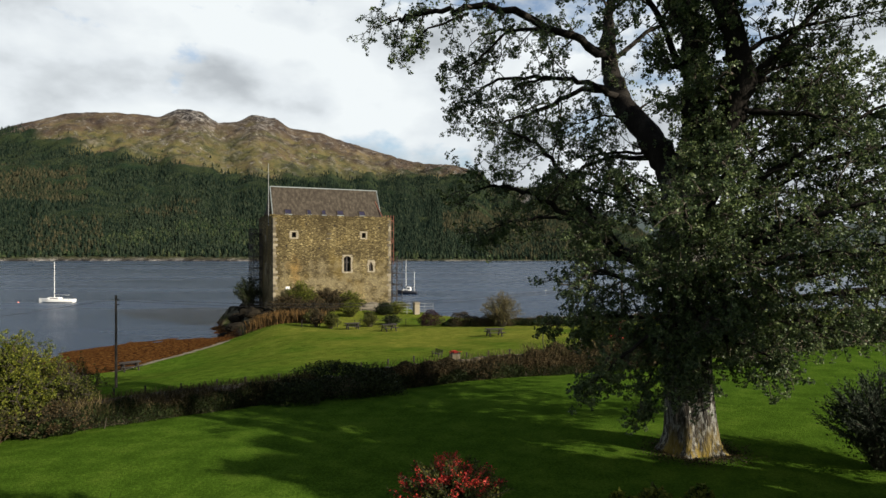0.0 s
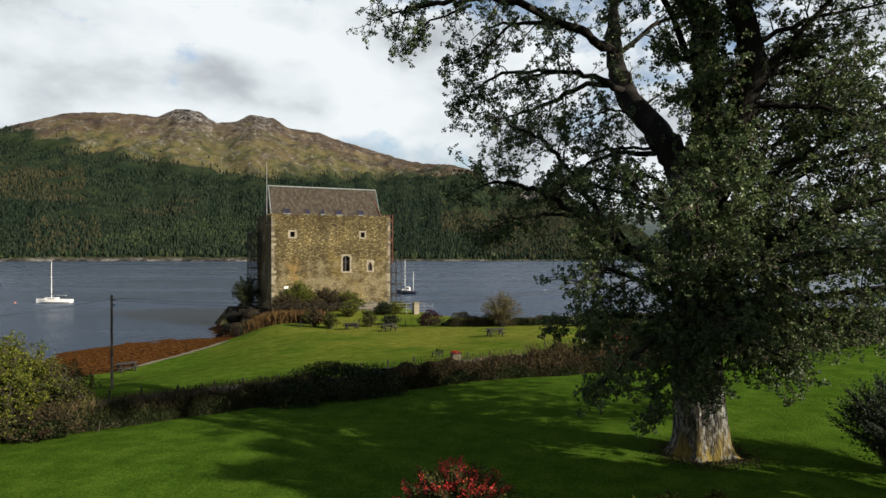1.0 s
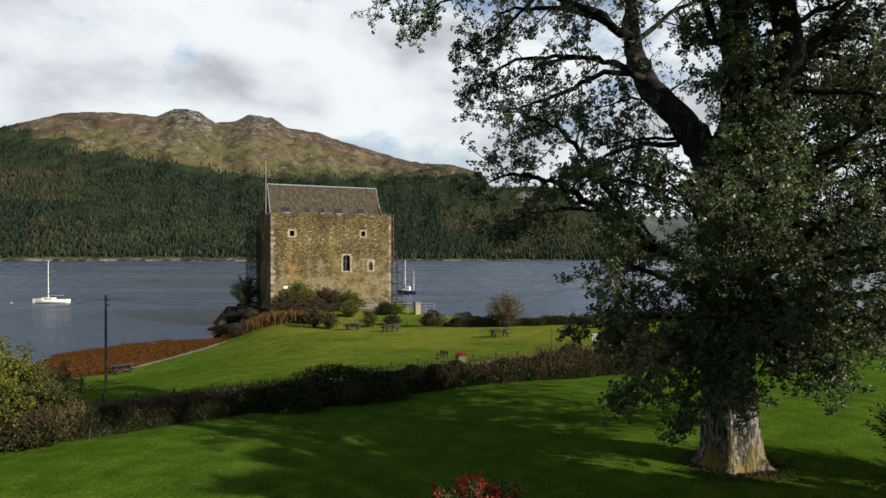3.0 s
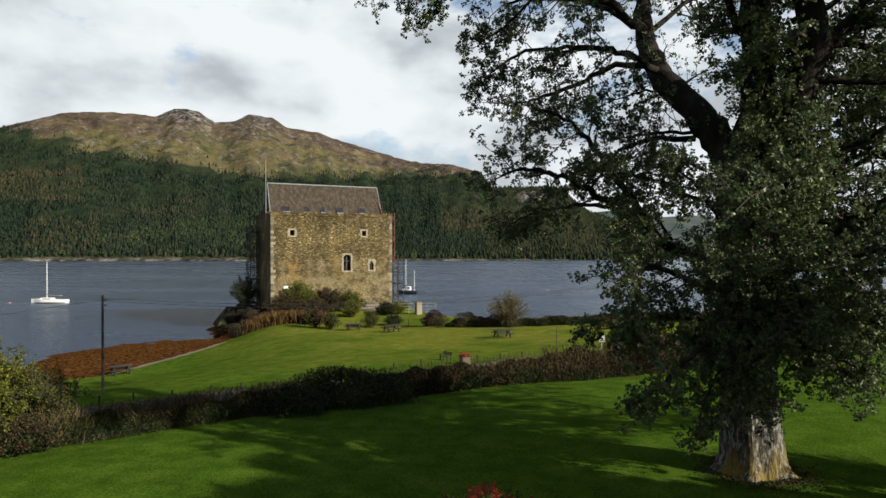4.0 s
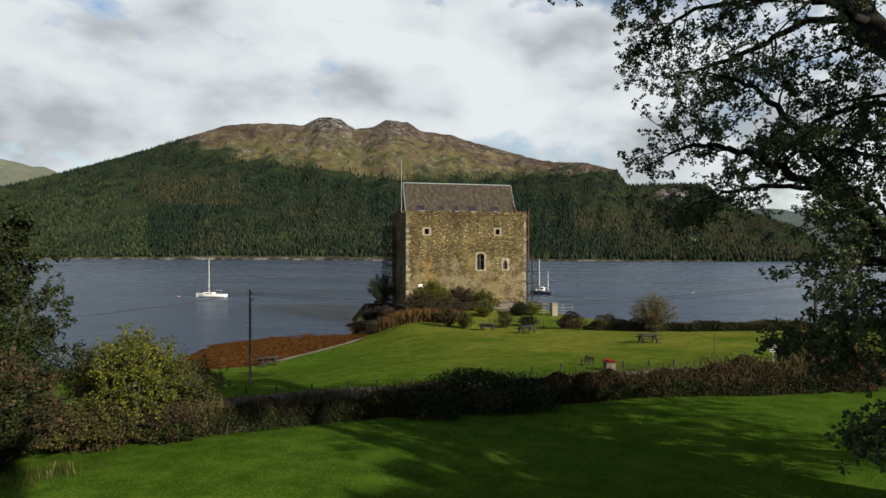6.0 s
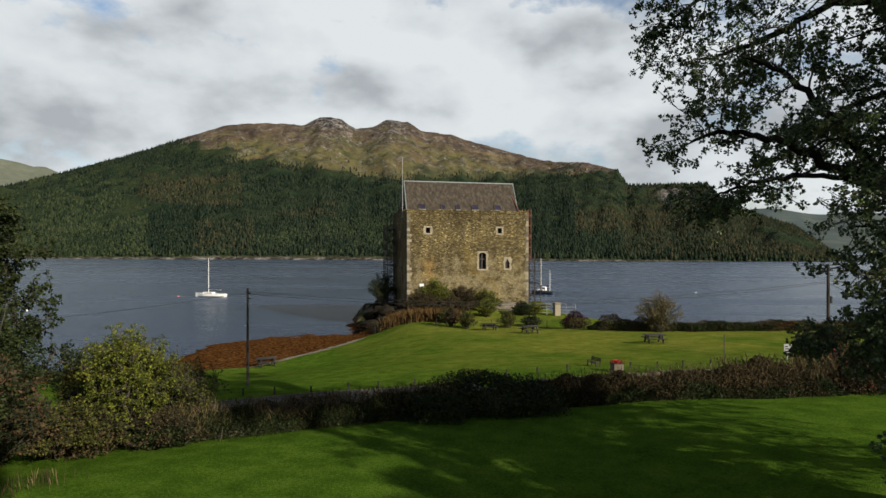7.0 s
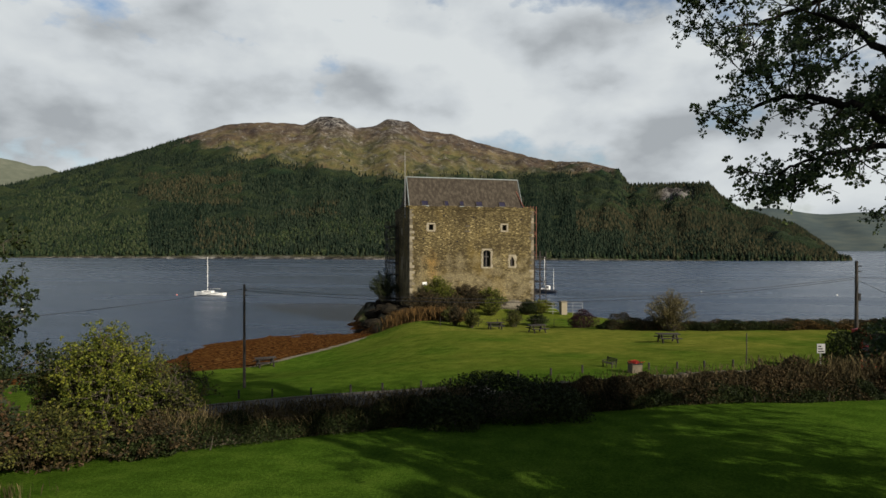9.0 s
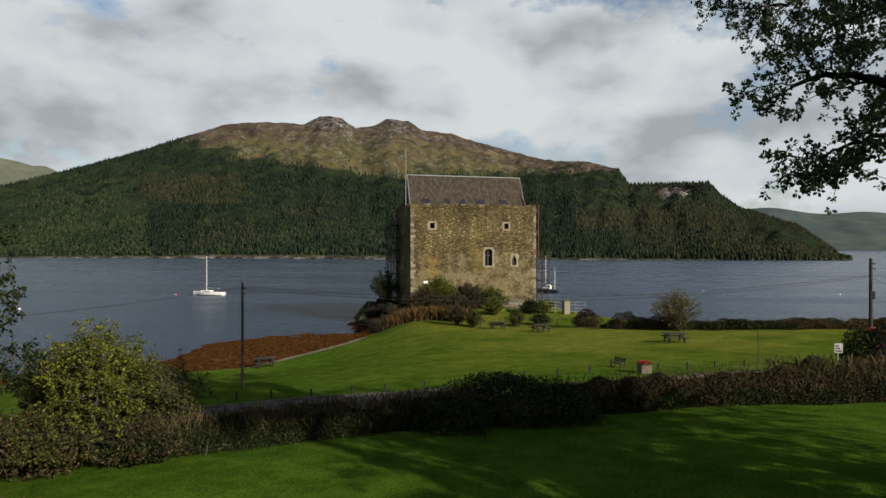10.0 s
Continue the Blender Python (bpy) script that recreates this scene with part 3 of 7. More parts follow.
def thing(name, label, category, at=None, group="", kind=""):
    ob = new(name)
    if at is not None:
        ob.matrix_basis = at
    return tagged(ob, label, category, group, kind)


def box(bm, x0, y0, z0, x1, y1, z1, bevel=0.0, turn=None):
    v = [bm.verts.new((x, y, z)) for z in (z0, z1) for x, y in ((x0, y0), (x1, y0), (x1, y1), (x0, y1))]
    fs = [bm.faces.new([v[i] for i in f]) for f in ((0, 3, 2, 1), (4, 5, 6, 7), (0, 1, 5, 4), (1, 2, 6, 5), (2, 3, 7, 6), (3, 0, 4, 7))]
    if bevel:
        es = list({e for f in fs for e in f.edges})
        r = bmesh.ops.bevel(bm, geom=es, offset=bevel, segments=1, affect="EDGES")
        v = list({w for f in r["faces"] for w in f.verts} | {w for w in v if w.is_valid})
    if turn is not None:
        bmesh.ops.transform(bm, matrix=turn, verts=[w for w in v if w.is_valid])
    return bm


def rod(bm, p, q, r0, r1=None, sides=8):
    p, q = Vector(p), Vector(q)
    d = q - p
    m = Matrix.Translation((p + q) / 2) @ d.to_track_quat("Z", "Y").to_matrix().to_4x4()
    bmesh.ops.create_cone(bm, cap_ends=True, segments=sides, radius1=r0, radius2=r0 if r1 is None else r1, depth=d.length, matrix=m)
    return bm


def fresh():
    return bmesh.new()


class Tubes:
    """Collects tapered tubes as one mesh."""

    def __init__(self, sides=6):
        self.v, self.f, self.n, self.sides = [], [], 0, sides

    def add(self, pts, radii, sides=None, wobble=0.0, rng=None):
        s = sides or self.sides
        pts = np.asarray(pts, dtype=float)
        t = np.gradient(pts, axis=0)
        t /= np.linalg.norm(t, axis=1)[:, None] + 1e-9
        ref = np.array((0.3, 0.2, 1.0)) if abs(t[0, 2]) < 0.9 else np.array((1.0, 0.2, 0.1))
        u = np.zeros_like(t)
        side = np.cross(t[0], ref)
        for k in range(len(t)):
            side = side - t[k] * (side @ t[k])
            side = side / (np.linalg.norm(side) + 1e-9)
            u[k] = side
        w = np.cross(t, u)
        ang = np.linspace(0, 2 * math.pi, s, endpoint=False)
        r = np.asarray(radii, dtype=float)[:, None] * np.ones(s)
        if wobble:
            r = r * (1 + wobble * rng.uniform(-1, 1, r.shape))
        ring = pts[:, None] + r[..., None] * (np.cos(ang)[None, :, None] * u[:, None] + np.sin(ang)[None, :, None] * w[:, None])
        self.v.append(ring.reshape(-1, 3))
        k = len(pts)
        i = np.arange(s); j = (i + 1) % s
        for a in range(k - 1):
            self.f.append(np.stack([a * s + i, a * s + j, (a + 1) * s + j, (a + 1) * s + i], 1) + self.n)
        self.n += k * s

    def mesh(self, name, material):
        return fast_mesh(name, np.concatenate(self.v), np.concatenate(self.f), material, True)


def smooth_line(pts, steps):
    """A rounded line through the given points (Catmull-Rom)."""
    p = np.asarray(pts, dtype=float)
    p = np.vstack([2 * p[0] - p[1], p, 2 * p[-1] - p[-2]])
    out = []
    for i in range(1, len(p) - 2):
        for t in np.linspace(0, 1, steps, endpoint=False):
            out.append(0.5 * (2 * p[i] + (p[i + 1] - p[i - 1]) * t + (2 * p[i - 1] - 5 * p[i] + 4 * p[i + 1] - p[i + 2]) * t ** 2
                              + (3 * p[i] - p[i - 1] - 3 * p[i + 1] + p[i + 2]) * t ** 3))
    out.append(p[-2])
    return np.array(out)


def leaf_quads(centres, size, rng, aspect=0.5, lift=0.0, spread=0.35, aim=None):
    """One folded leaf at each place, turned at random or along aim; lift turns them upright. Aimed leaves widen towards the tip."""
    c = np.asarray(centres, dtype=float)
    n = len(c)
    d = rng.normal(size=(n, 3)); d[:, 2] = d[:, 2] * (1 - lift) + lift * 2.5
    if aim is not None:
        d = np.asarray(aim) + d * 0.28
    d /= np.linalg.norm(d, axis=1)[:, None]
    e = np.cross(d, rng.normal(size=(n, 3))); e /= np.linalg.norm(e, axis=1)[:, None]
    nn = np.cross(d, e)
    s = size * (1 + spread * rng.uniform(-1, 1, (n, 1)))
    if aim is not None:
        h = e * s * aspect / 2
        v = np.stack([c, c + d * s * 0.62 + h + nn * s * 0.08, c + d * s, c + d * s * 0.62 - h + nn * s * 0.08], 1)
        return v.reshape(-1, 3), np.arange(4 * n).reshape(n, 4)
    v = np.stack([c - d * s * 0.5, c + d * s * 0.36 + e * s * aspect * 0.58 + nn * s * min(0.1, aspect * 0.2), c + d * s * 0.5 - e * s * aspect * 0.5], 1)
    return v.reshape(-1, 3), np.arange(3 * n).reshape(n, 3)


def leaf_mesh(name, centres, size, material, rng, **kw):
    v, f = leaf_quads(centres, size, rng, **kw)
    return fast_mesh(name, v, f, material)


def lumpy(n, centre, radii, rng, shell=0.55, lump=0.3, low=None):
    """Points filling the outer part of an uneven rounded mass."""
    d = rng.normal(size=(n, 3)); d /= np.linalg.norm(d, axis=1)[:, None]
    k = rng.normal(size=(7, 3)) * 2.6
    ph = rng.uniform(0, 6.28, 7)
    wave = sum(np.sin(d @ k[i] + ph[i]) for i in range(7)) / 7
    r = (shell + (1 - shell) * rng.uniform(0, 1, n) ** 0.6) * (1 + lump * 1.6 * wave)
    p = np.asarray(centre) + d * r[:, None] * np.asarray(radii)
    if low is not None:
        p = p[p[:, 2] > low]
    return p


# ------------------------------------------------------------------ the land
WATER_Z = 0.6


def land_z(x, y):
    x, y = np.asarray(x, dtype=float), np.asarray(y, dtype=float)
    a, b = ab(x, y)
    left = np.interp(b, [-300, -60, 0, 15, 25, 31.5, 35.5, 43, 50, 60, 68, 80], [14, 11, 7.2, 6.75, 6.45, 6.05, 5.1, 4.6, 4.0, 2.7, 1.6, 1.55])
    right = np.interp(b, [-300, -60, 0, 15, 25, 31.5, 36, 41, 57, 71, 79, 88, 99], [14, 11, 7.2, 6.75, 6.5, 6.1, 5.5, 5.3, 4.3, 3.65, 3.05, 3.2, 3.4])
    s = np.clip((a + 1) / 22, 0, 1); s = s * s * (3 - 2 * s)
    z = left * (1 - s) + right * s
    z = np.maximum(z, 1.5)
    edge = np.interp(a, [-300, -40, -8, -1.2, 2.1, 5.8, 11.8, 16, 19, 41, 46, 56, 80, 120, 400], [60, 66, 67.8, 69.2, 72.6, 77, 85.5, 92.5, 98, 104, 84, 73, 62, 50, 40])
    beyond = b - edge
    fall = np.clip(-beyond / 15.0, 0, 1) ** 0.7
    shy = np.clip((20 - a) / 5, 0, 1)
    z = z * (1 - shy) + (1.5 + (z - 1.5) * fall) * shy
    over = np.maximum(beyond, 0)
    slope = np.interp(a, [-20, -10, -8.6, -6.6, -3, 1, 5.4, 10.2, 13.4, 16, 42], [0.085, 0.067, 0.047, 0.037, 0.033, 0.035, 0.044, 0.060, 0.09, 0.15, 0.4])
    z = z - over * slope - np.maximum(over - 27, 0) * 0.08
    # the castle's rock
    da = np.maximum(np.maximum(19.0 - a, a - 41.5), 0)
    db = np.maximum(np.maximum(95.5 - b, b - 113.0), 0)
    ragged = 0.9 * np.sin(x * 0.9 + 1.1 * np.sin(y * 0.7)) + 0.6 * np.sin(y * 1.7 + x * 0.6)
    mound = 3.7 - 0.75 * np.maximum(np.hypot(da, db) - 1.0 + ragged * np.clip(np.hypot(da, db) - 1, 0, 1), 0)
    z = np.where(over > 0, np.maximum(z, mound), np.maximum(z, np.minimum(mound, 3.7)))
    wav = 0.05 * np.sin(x * 0.31 + 1.3 * np.sin(y * 0.17)) + 0.05 * np.sin(y * 0.43 + x * 0.11) + 0.03 * np.sin(x * 0.9 - y * 0.7)
    return np.maximum(z + wav * np.clip(1 - over / 4, 0.5, 1) + (0.05 * np.sin(x * 0.8 + 2 * np.sin(y * 0.5)) + 0.05 * np.sin(x * 1.9 - y * 1.3)) * np.clip(over / 4, 0, 1), -5.0), a, b, beyond


def gz(x, y):
    return float(land_z(x, y)[0])


def graded(lo, hi, step, reach):
    inner = np.arange(lo, hi + step, step)
    grow = np.array([3, 8, 18, 40, 90, 200, 450, 1000, 2000, reach], dtype=float)
    return np.concatenate([(lo - grow)[::-1], inner, hi + grow])


def build_ground():
    xs, ys = graded(-66, 66, 0.7, 3600), graded(4, 122, 0.7, 3600)
    X, Y = np.meshgrid(xs, ys)
    Z, a, b, over = land_z(X, Y)
    nx, ny = len(xs), len(ys)
    i = np.arange(nx * ny).reshape(ny, nx)
    f = np.stack([i[:-1, :-1].ravel(), i[:-1, 1:].ravel(), i[1:, 1:].ravel(), i[1:, :-1].ravel()], 1)
    me = fast_mesh("ground", np.stack([X, Y, Z], -1).reshape(-1, 3), f, GROUND, True)
    rock = np.hypot(np.maximum(np.maximum(19.0 - a, a - 44.0), 0), np.maximum(np.maximum(95.5 - b, b - 113.0), 0))
    beach = (np.clip(over / 2.4, 0, 1) * np.clip(rock / 2.5 - 1.2, 0, 1)).ravel()
    sand = (np.clip(1 - np.abs(over - 0.8) / 1.9, 0, 1) * np.interp(a, [-12, -2, 3, 12, 14], [0.45, 0.5, 0.9, 0.9, 0.0])).ravel()
    dry = (np.clip((b - 40) / 12, 0, 1) * np.clip((a - 2) / 22, 0.2, 1)).ravel()
    stone = (np.clip((over + 1.0) / 2.0, 0, 1) * (1 - np.clip(rock / 2.5 - 1.4, 0, 1)) * (a < 24)).ravel()
    for name, values in (("beach", beach), ("sand", sand), ("dry", dry), ("stone", stone)):
        at = me.attributes.new(name, "FLOAT", "POINT")
        at.data.foreach_set("value", values.astype(np.float32))
    tagged(new("ground", me), "mown green lawns sloping to a brown seaweed shore", "ground", kind="structure")


build_ground()

bm = fresh()
bmesh.ops.create_circle(bm, cap_ends=True, segments=64, radius=4200)
ob = part("water", bm, WATER, None)
ob.location = (0, 0, WATER_Z)
tagged(ob, "grey-blue rippled loch water", "water", kind="structure")

# ------------------------------------------------------------------ the far shore
HEAD = (0.0, 5.0, 13.4)
SHORE = ([-75, -47, -36, -19.5, -0.8, 13.2, 19.3, 24], [1100, 880, 735, 618, 578, 606, 640, 700])
SKY_AZ = [-80, -60, -47.7, -43.7, -38.1, -33.7, -31.4, -27.6, -24.6, -23.2, -21.4, -20.0, -18.6, -16.9, -15.2, -13.9, -11.2, -7.5, -2.8, 1.2, 3.7, 4.6, 8.0, 11.1, 11.9, 13.3, 17.5, 19.6, 21.5]
SKY_TAN = [0.02, 0.05, 0.086, 0.11, 0.138, 0.170, 0.185, 0.194, 0.192, 0.206, 0.205, 0.190, 0.193, 0.206, 0.202, 0.187, 0.181, 0.161, 0.138, 0.132, 0.120, 0.103, 0.102, 0.101, 0.083, 0.063, 0.034, 0.004, -0.03]
SKY_TAN = [q - 0.008 if a > 3.9 or a < -39 else q for a, q in zip(SKY_AZ, SKY_TAN)]     # room for the trees on the skyline
WOOD_AZ = [-80, -47, -40, -36, -34, -31.3, -27, -24, -20, -15, -6, -3, 3.4, 4.3, 25]
WOOD_TAN = [0.2, 0.2, 0.16, 0.154, 0.152, 0.140, 0.129, 0.124, 0.112, 0.110, 0.113, 0.116, 0.110, 0.2, 0.2]


def hill_point(az, s):
    """Azimuth in degrees and 0 (shore) to 1 (skyline) to a place on the far hillside."""
    shore = np.interp(az, *SHORE)
    top = np.interp(az, SKY_AZ, SKY_TAN)
    crest = np.interp(az, [-80, -40, -6, 9, 20], [1700, 1800, 1750, 1200, 820])
    r = shore + (crest - shore) * s
    e0 = (WATER_Z - 2.0 - HEAD[2]) / shore
    t = e0 + (top - e0) * np.minimum(s, 1.0) ** 0.72
    x, y = r * np.sin(np.radians(az)), r * np.cos(np.radians(az))
    ridge = (np.sin(az * 1.9 + 5 * s) + np.sin(az * 3.7 - 9 * s + 1) * 0.6 + np.sin(az * 8.3 + 14 * s) * 0.14 + np.sin(az * 17 - 25 * s) * 0.05) * 5 * s * (1 - s) * 2
    z = HEAD[2] + t * r + ridge - np.maximum(s - 1, 0) * 900
    return x + HEAD[0], y + HEAD[1], z, t


def build_hill():
    az = np.arange(-80, 21.6, 0.25)
    s = np.concatenate([np.linspace(-0.03, 1, 90), [1.04, 1.15]])
    A, S = np.meshgrid(az, s)
    X, Y, Z, T = hill_point(A, np.maximum(S, 0))
    Z = np.where(S < 0, Z - 6, Z)
    rng = np.random.default_rng(3)
    rough = np.array([noise.fractal(Vector((x * 0.012, y * 0.012, 0)), 0.9, 2.1, 5) for x, y in zip(X.ravel(), Y.ravel())]).reshape(X.shape)
    wood = np.clip((np.interp(A, WOOD_AZ, WOOD_TAN) - T) / 0.01 + 0.5 + rough * 1.5, 0, 1)
    knob = np.exp(-((A + 22.0) / 2.2) ** 2) + np.exp(-((A + 16.9) / 1.7) ** 2)
    fine = np.array([noise.fractal(Vector((x * 0.035, y * 0.035, 3)), 0.8, 2.1, 4) for x, y in zip(X.ravel(), Y.ravel())]).reshape(X.shape)
    crag = np.clip(knob * (S - 0.80) * 9, 0, 1) * np.clip(0.75 + rough, 0, 1)
    crag = np.maximum(crag, np.clip((fine * 0.7 + rough * 0.6 - 0.12) * 2.5, 0, 0.35) * np.clip((S - 0.42) * 5, 0, 1))
    cliff = np.exp(-((A - 8.6) / 1.3) ** 2) * np.clip(1.3 - np.abs(T - 0.076) / 0.013, 0, 1)
    shore = np.clip(1.6 - np.abs(S) * 120, 0, 1)
    wood = wood * (1 - np.clip(cliff * 2, 0, 1)) * (1 - shore)
    crag = np.maximum(np.maximum(crag, np.clip(cliff * 2, 0, 1)), shore)
    Z = Z + rough * np.clip(S * 3, 0, 1) * 11 * (1 - 0.8 * (S > 0.95)) + fine * np.clip((S - 0.35) * 3, 0, 1) * 11 * (1 - 0.75 * (S > 0.95))
    nx, ny = len(az), len(s)
    i = np.arange(nx * ny).reshape(ny, nx)
    f = np.stack([i[:-1, :-1].ravel(), i[:-1, 1:].ravel(), i[1:, 1:].ravel(), i[1:, :-1].ravel()], 1)
    me = fast_mesh("hill", np.stack([X, Y, Z], -1).reshape(-1, 3), f, MOOR, True)
    crest = np.interp(A, SKY_AZ, SKY_TAN)
    heath = np.clip((T - crest * 0.80) / (crest * 0.14) + 1.1 * rough, 0, 1)
    for name, values in (("wood", wood), ("crag", crag), ("heath", heath)):
        at = me.attributes.new(name, "FLOAT", "POINT")
        at.data.foreach_set("value", values.astype(np.float32).ravel())
    tagged(new("hill", me), "craggy moorland hill with forested lower slopes across the loch", "hill", kind="structure")


def build_forest():
    """Conifers set out in uneven rows up the hillside, each a cone of three tiers near the water and one further up."""
    rng = np.random.default_rng(7)
    az, s = [], []
    for i in range(240):
        si = 0.014 + 0.0044 * i
        if si > 1.0:
            break
        step = np.degrees((3.4 + 2.4 * si) / (620 + 1000 * si))
        row = np.arange(-62, 21, step)
        az.append(row + rng.uniform(-0.45, 0.45, len(row)) * step)
        s.append(si + rng.uniform(-0.0026, 0.0026, len(row)))
    az, s = np.concatenate(az), np.concatenate(s)
    n = len(az)
    x, y, z, t = hill_point(az, s)
    blot = np.sin(x * 0.011 + 2 * np.sin(y * 0.006)) + np.sin(y * 0.013 + x * 0.005) + 0.5 * np.sin(x * 0.04) * np.sin(y * 0.035)
    u0 = rng.uniform(0, 1, n)
    fine = np.sin(x * 0.05 + 2 * np.sin(y * 0.031)) + np.sin(y * 0.043 + x * 0.017)
    keep = t < np.interp(az, WOOD_AZ, WOOD_TAN) + blot * 0.003 + fine * 0.002 + rng.exponential(0.003, n) - 0.003
    keep &= ~((np.abs(az - 8.6) < 1.4) & (np.abs(t - 0.075 - 0.002 * fine) < 0.011) & (u0 < 0.88))
    keep &= rng.uniform(0, 1, n) > 0.10
    u = rng.uniform(0, 1, n)
    # blocks of larch and birch among the spruce, and a lighter fringe of broadleaves low down
    larch = ((az > -38.2) & (az < -30) & (t > 0.062 + fine * 0.004) & (t < 0.112 + fine * 0.004) & (u < 0.8)) | ((az > -27.5) & (az < -21.5) & (t > 0.045) & (t < 0.06 + 0.008 * fine) & (u < 0.5))
    larch |= (az > 0) & (t > 0.026 + 0.006 * blot) & (t < 0.062 + 0.006 * fine) & (u < 0.75)
    larch |= (az > 4) & (u < 0.45) | (az > 11) & (u < 0.7) | (az > -34) & (az < -29) & (t < 0.04) & (u < 0.35)
    leafy = ((az < -37.5) & (t < 0.085 + 0.012 * fine) & (u < 0.75)) | ((s < 0.024) & (u < 0.30)) | ((blot > 1.5) & (u < 0.4))
    larch &= ~leafy
    for name, sel, mtl, label, tall, wide in (
            ("spruce_forest", keep & ~larch & ~leafy, CONIFER, "dense dark green spruce forest on the hillside", 6.6, 0.27),
            ("larch_woodland", keep & larch, MIXED_WOOD, "olive and brown larch woodland on the hillside", 6.6, 0.33),
            ("birch_woodland", keep & leafy, LEAFY_WOOD, "yellow-green birch woodland low on the hillside", 5.6, 0.45)):
        whole, near = np.stack([x, y, z], 1)[sel], s[sel] < 0.22
        k = len(whole)
        h_all = tall * rng.uniform(0.62, 1.2, k)
        sides = 5
        ang_all = np.linspace(0, 2 * math.pi, sides, endpoint=False)[None] + rng.uniform(0, 6.28, (k, 1))
        vs, fs, base = [], [], 0
        for lo, hi, wr, pick in ((0.0, 0.55, 1.0, near), (0.28, 0.80, 0.76, near), (0.56, 1.0, 0.5, near), (0.0, 1.0, 0.95, ~near)):
            p, h, ang = whole[pick], h_all[pick], ang_all[pick]
            k = len(p)
            r = h * wide * wr
            ring = np.stack([p[:, None, 0] + np.cos(ang) * r[:, None] * rng.uniform(0.7, 1.2, ang.shape), p[:, None, 1] + np.sin(ang) * r[:, None] * rng.uniform(0.7, 1.2, ang.shape),
                             np.broadcast_to((p[:, 2] + h * lo)[:, None], ang.shape) + rng.uniform(-0.06, 0.06, ang.shape) * h[:, None]], -1)
            tip = p + np.stack([rng.normal(0, 0.2, k), rng.normal(0, 0.2, k), h * hi], 1)
            vs.append(np.concatenate([ring, tip[:, None]], 1).reshape(-1, 3))
            i = np.arange(sides)
            one = np.stack([i, (i + 1) % sides, np.full(sides, sides)], 1)
            fs.append((one[None] + (np.arange(k) * (sides + 1))[:, None, None]).reshape(-1, 3) + base)
            base += k * (sides + 1)
        me = fast_mesh(name, np.concatenate(vs), np.concatenate(fs), mtl)
        tagged(new(name, me), label, "forest", kind="stuff")


def build_far_hills():
    for name, az0, az1, dist, prof, label in (
            ("far_ridge", -75, -36, 3800, lambda a: np.interp(a, [-75, -60, -50, -47.5, -46.4, -45.4, -44.7, -43.6, -40, -36], [0.125, 0.131, 0.126, 0.123, 0.120, 0.115, 0.1165, 0.108, 0.09, 0.07]), "pale distant hill ridge under cloud"),
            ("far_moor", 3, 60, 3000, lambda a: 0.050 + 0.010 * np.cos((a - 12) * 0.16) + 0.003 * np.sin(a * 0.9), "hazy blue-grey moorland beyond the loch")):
        az = np.arange(az0, az1, 0.4)
        s = np.linspace(0, 1, 14)
        A, S = np.meshgrid(az, s)
        r = dist * (0.72 + 0.28 * S)
        t = prof(A) * S ** 0.8 - 0.006
        X, Y, Z = r * np.sin(np.radians(A)), r * np.cos(np.radians(A)), HEAD[2] + t * r + 10 * np.sin(A * 2.2 + S * 8) * S * (1 - S)
        nx, ny = len(az), len(s)
        i = np.arange(nx * ny).reshape(ny, nx)
        f = np.stack([i[:-1, :-1].ravel(), i[:-1, 1:].ravel(), i[1:, 1:].ravel(), i[1:, :-1].ravel()], 1)
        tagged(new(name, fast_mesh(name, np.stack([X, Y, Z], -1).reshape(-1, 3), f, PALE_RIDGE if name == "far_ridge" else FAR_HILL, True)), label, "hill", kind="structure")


build_hill()
build_forest()
build_far_hills()

# ------------------------------------------------------------------ road, kerb and boundary wall


def wall_b(a):
    """How far off the bowed boundary wall stands."""
    return float(np.interp(a, [-24, -4, 0, 10, 15, 20, 25, 44, 66], [29.0, 31.0, 32.1, 32.9, 33.0, 32.4, 31.4, 29.2, 28]))


def lane_b(a):
    return float(np.interp(a, [-60, 10, 27, 70], [2.4, 2.3, 1.0, 1.0]))


def strip(name, material, label, category, a0, a1, b0, b1, raise_by, step=1.0, kind="structure", thick=0.0):
    """A band of the ground along the wall's heading, laid a little above it."""
    aa = np.arange(a0, a1 + step, step)
    v, f = [], []
    rows = [b0, (b0 + b1) / 2, b1]
    for a in aa:
        for b in rows:
            p = AB(a, b + lane_b(a))
            v.append((p.x, p.y, gz(p.x, p.y) + raise_by))
    if thick:
        for a in aa:
            for b in (b0, b1):
                p = AB(a, b + lane_b(a))
                v.append((p.x, p.y, gz(p.x, p.y) - 0.15))
    k = len(rows)
    for i in range(len(aa) - 1):
        for j in range(k - 1):
            f.append((i * k + j, (i + 1) * k + j, (i + 1) * k + j + 1, i * k + j + 1))
        if thick:
            o = len(aa) * k
            f.append((o + 2 * i, o + 2 * i + 2, (i + 1) * k, i * k))
            f.append((i * k + 2, (i + 1) * k + 2, o + 2 * i + 3, o + 2 * i + 1))
    return tagged(new(name, fast_mesh(name, v, f, material, True)), label, category, kind=kind)


strip("road", ASPHALT, "narrow grey tarmac lane behind the boundary wall", "road", -60, 12.5, 36.0, 40.6, 0.03)
strip("kerb", CONCRETE, "low pale concrete kerb edging the lane", "kerb", -60, 11, 40.6, 40.78, 0.12, thick=0.1)



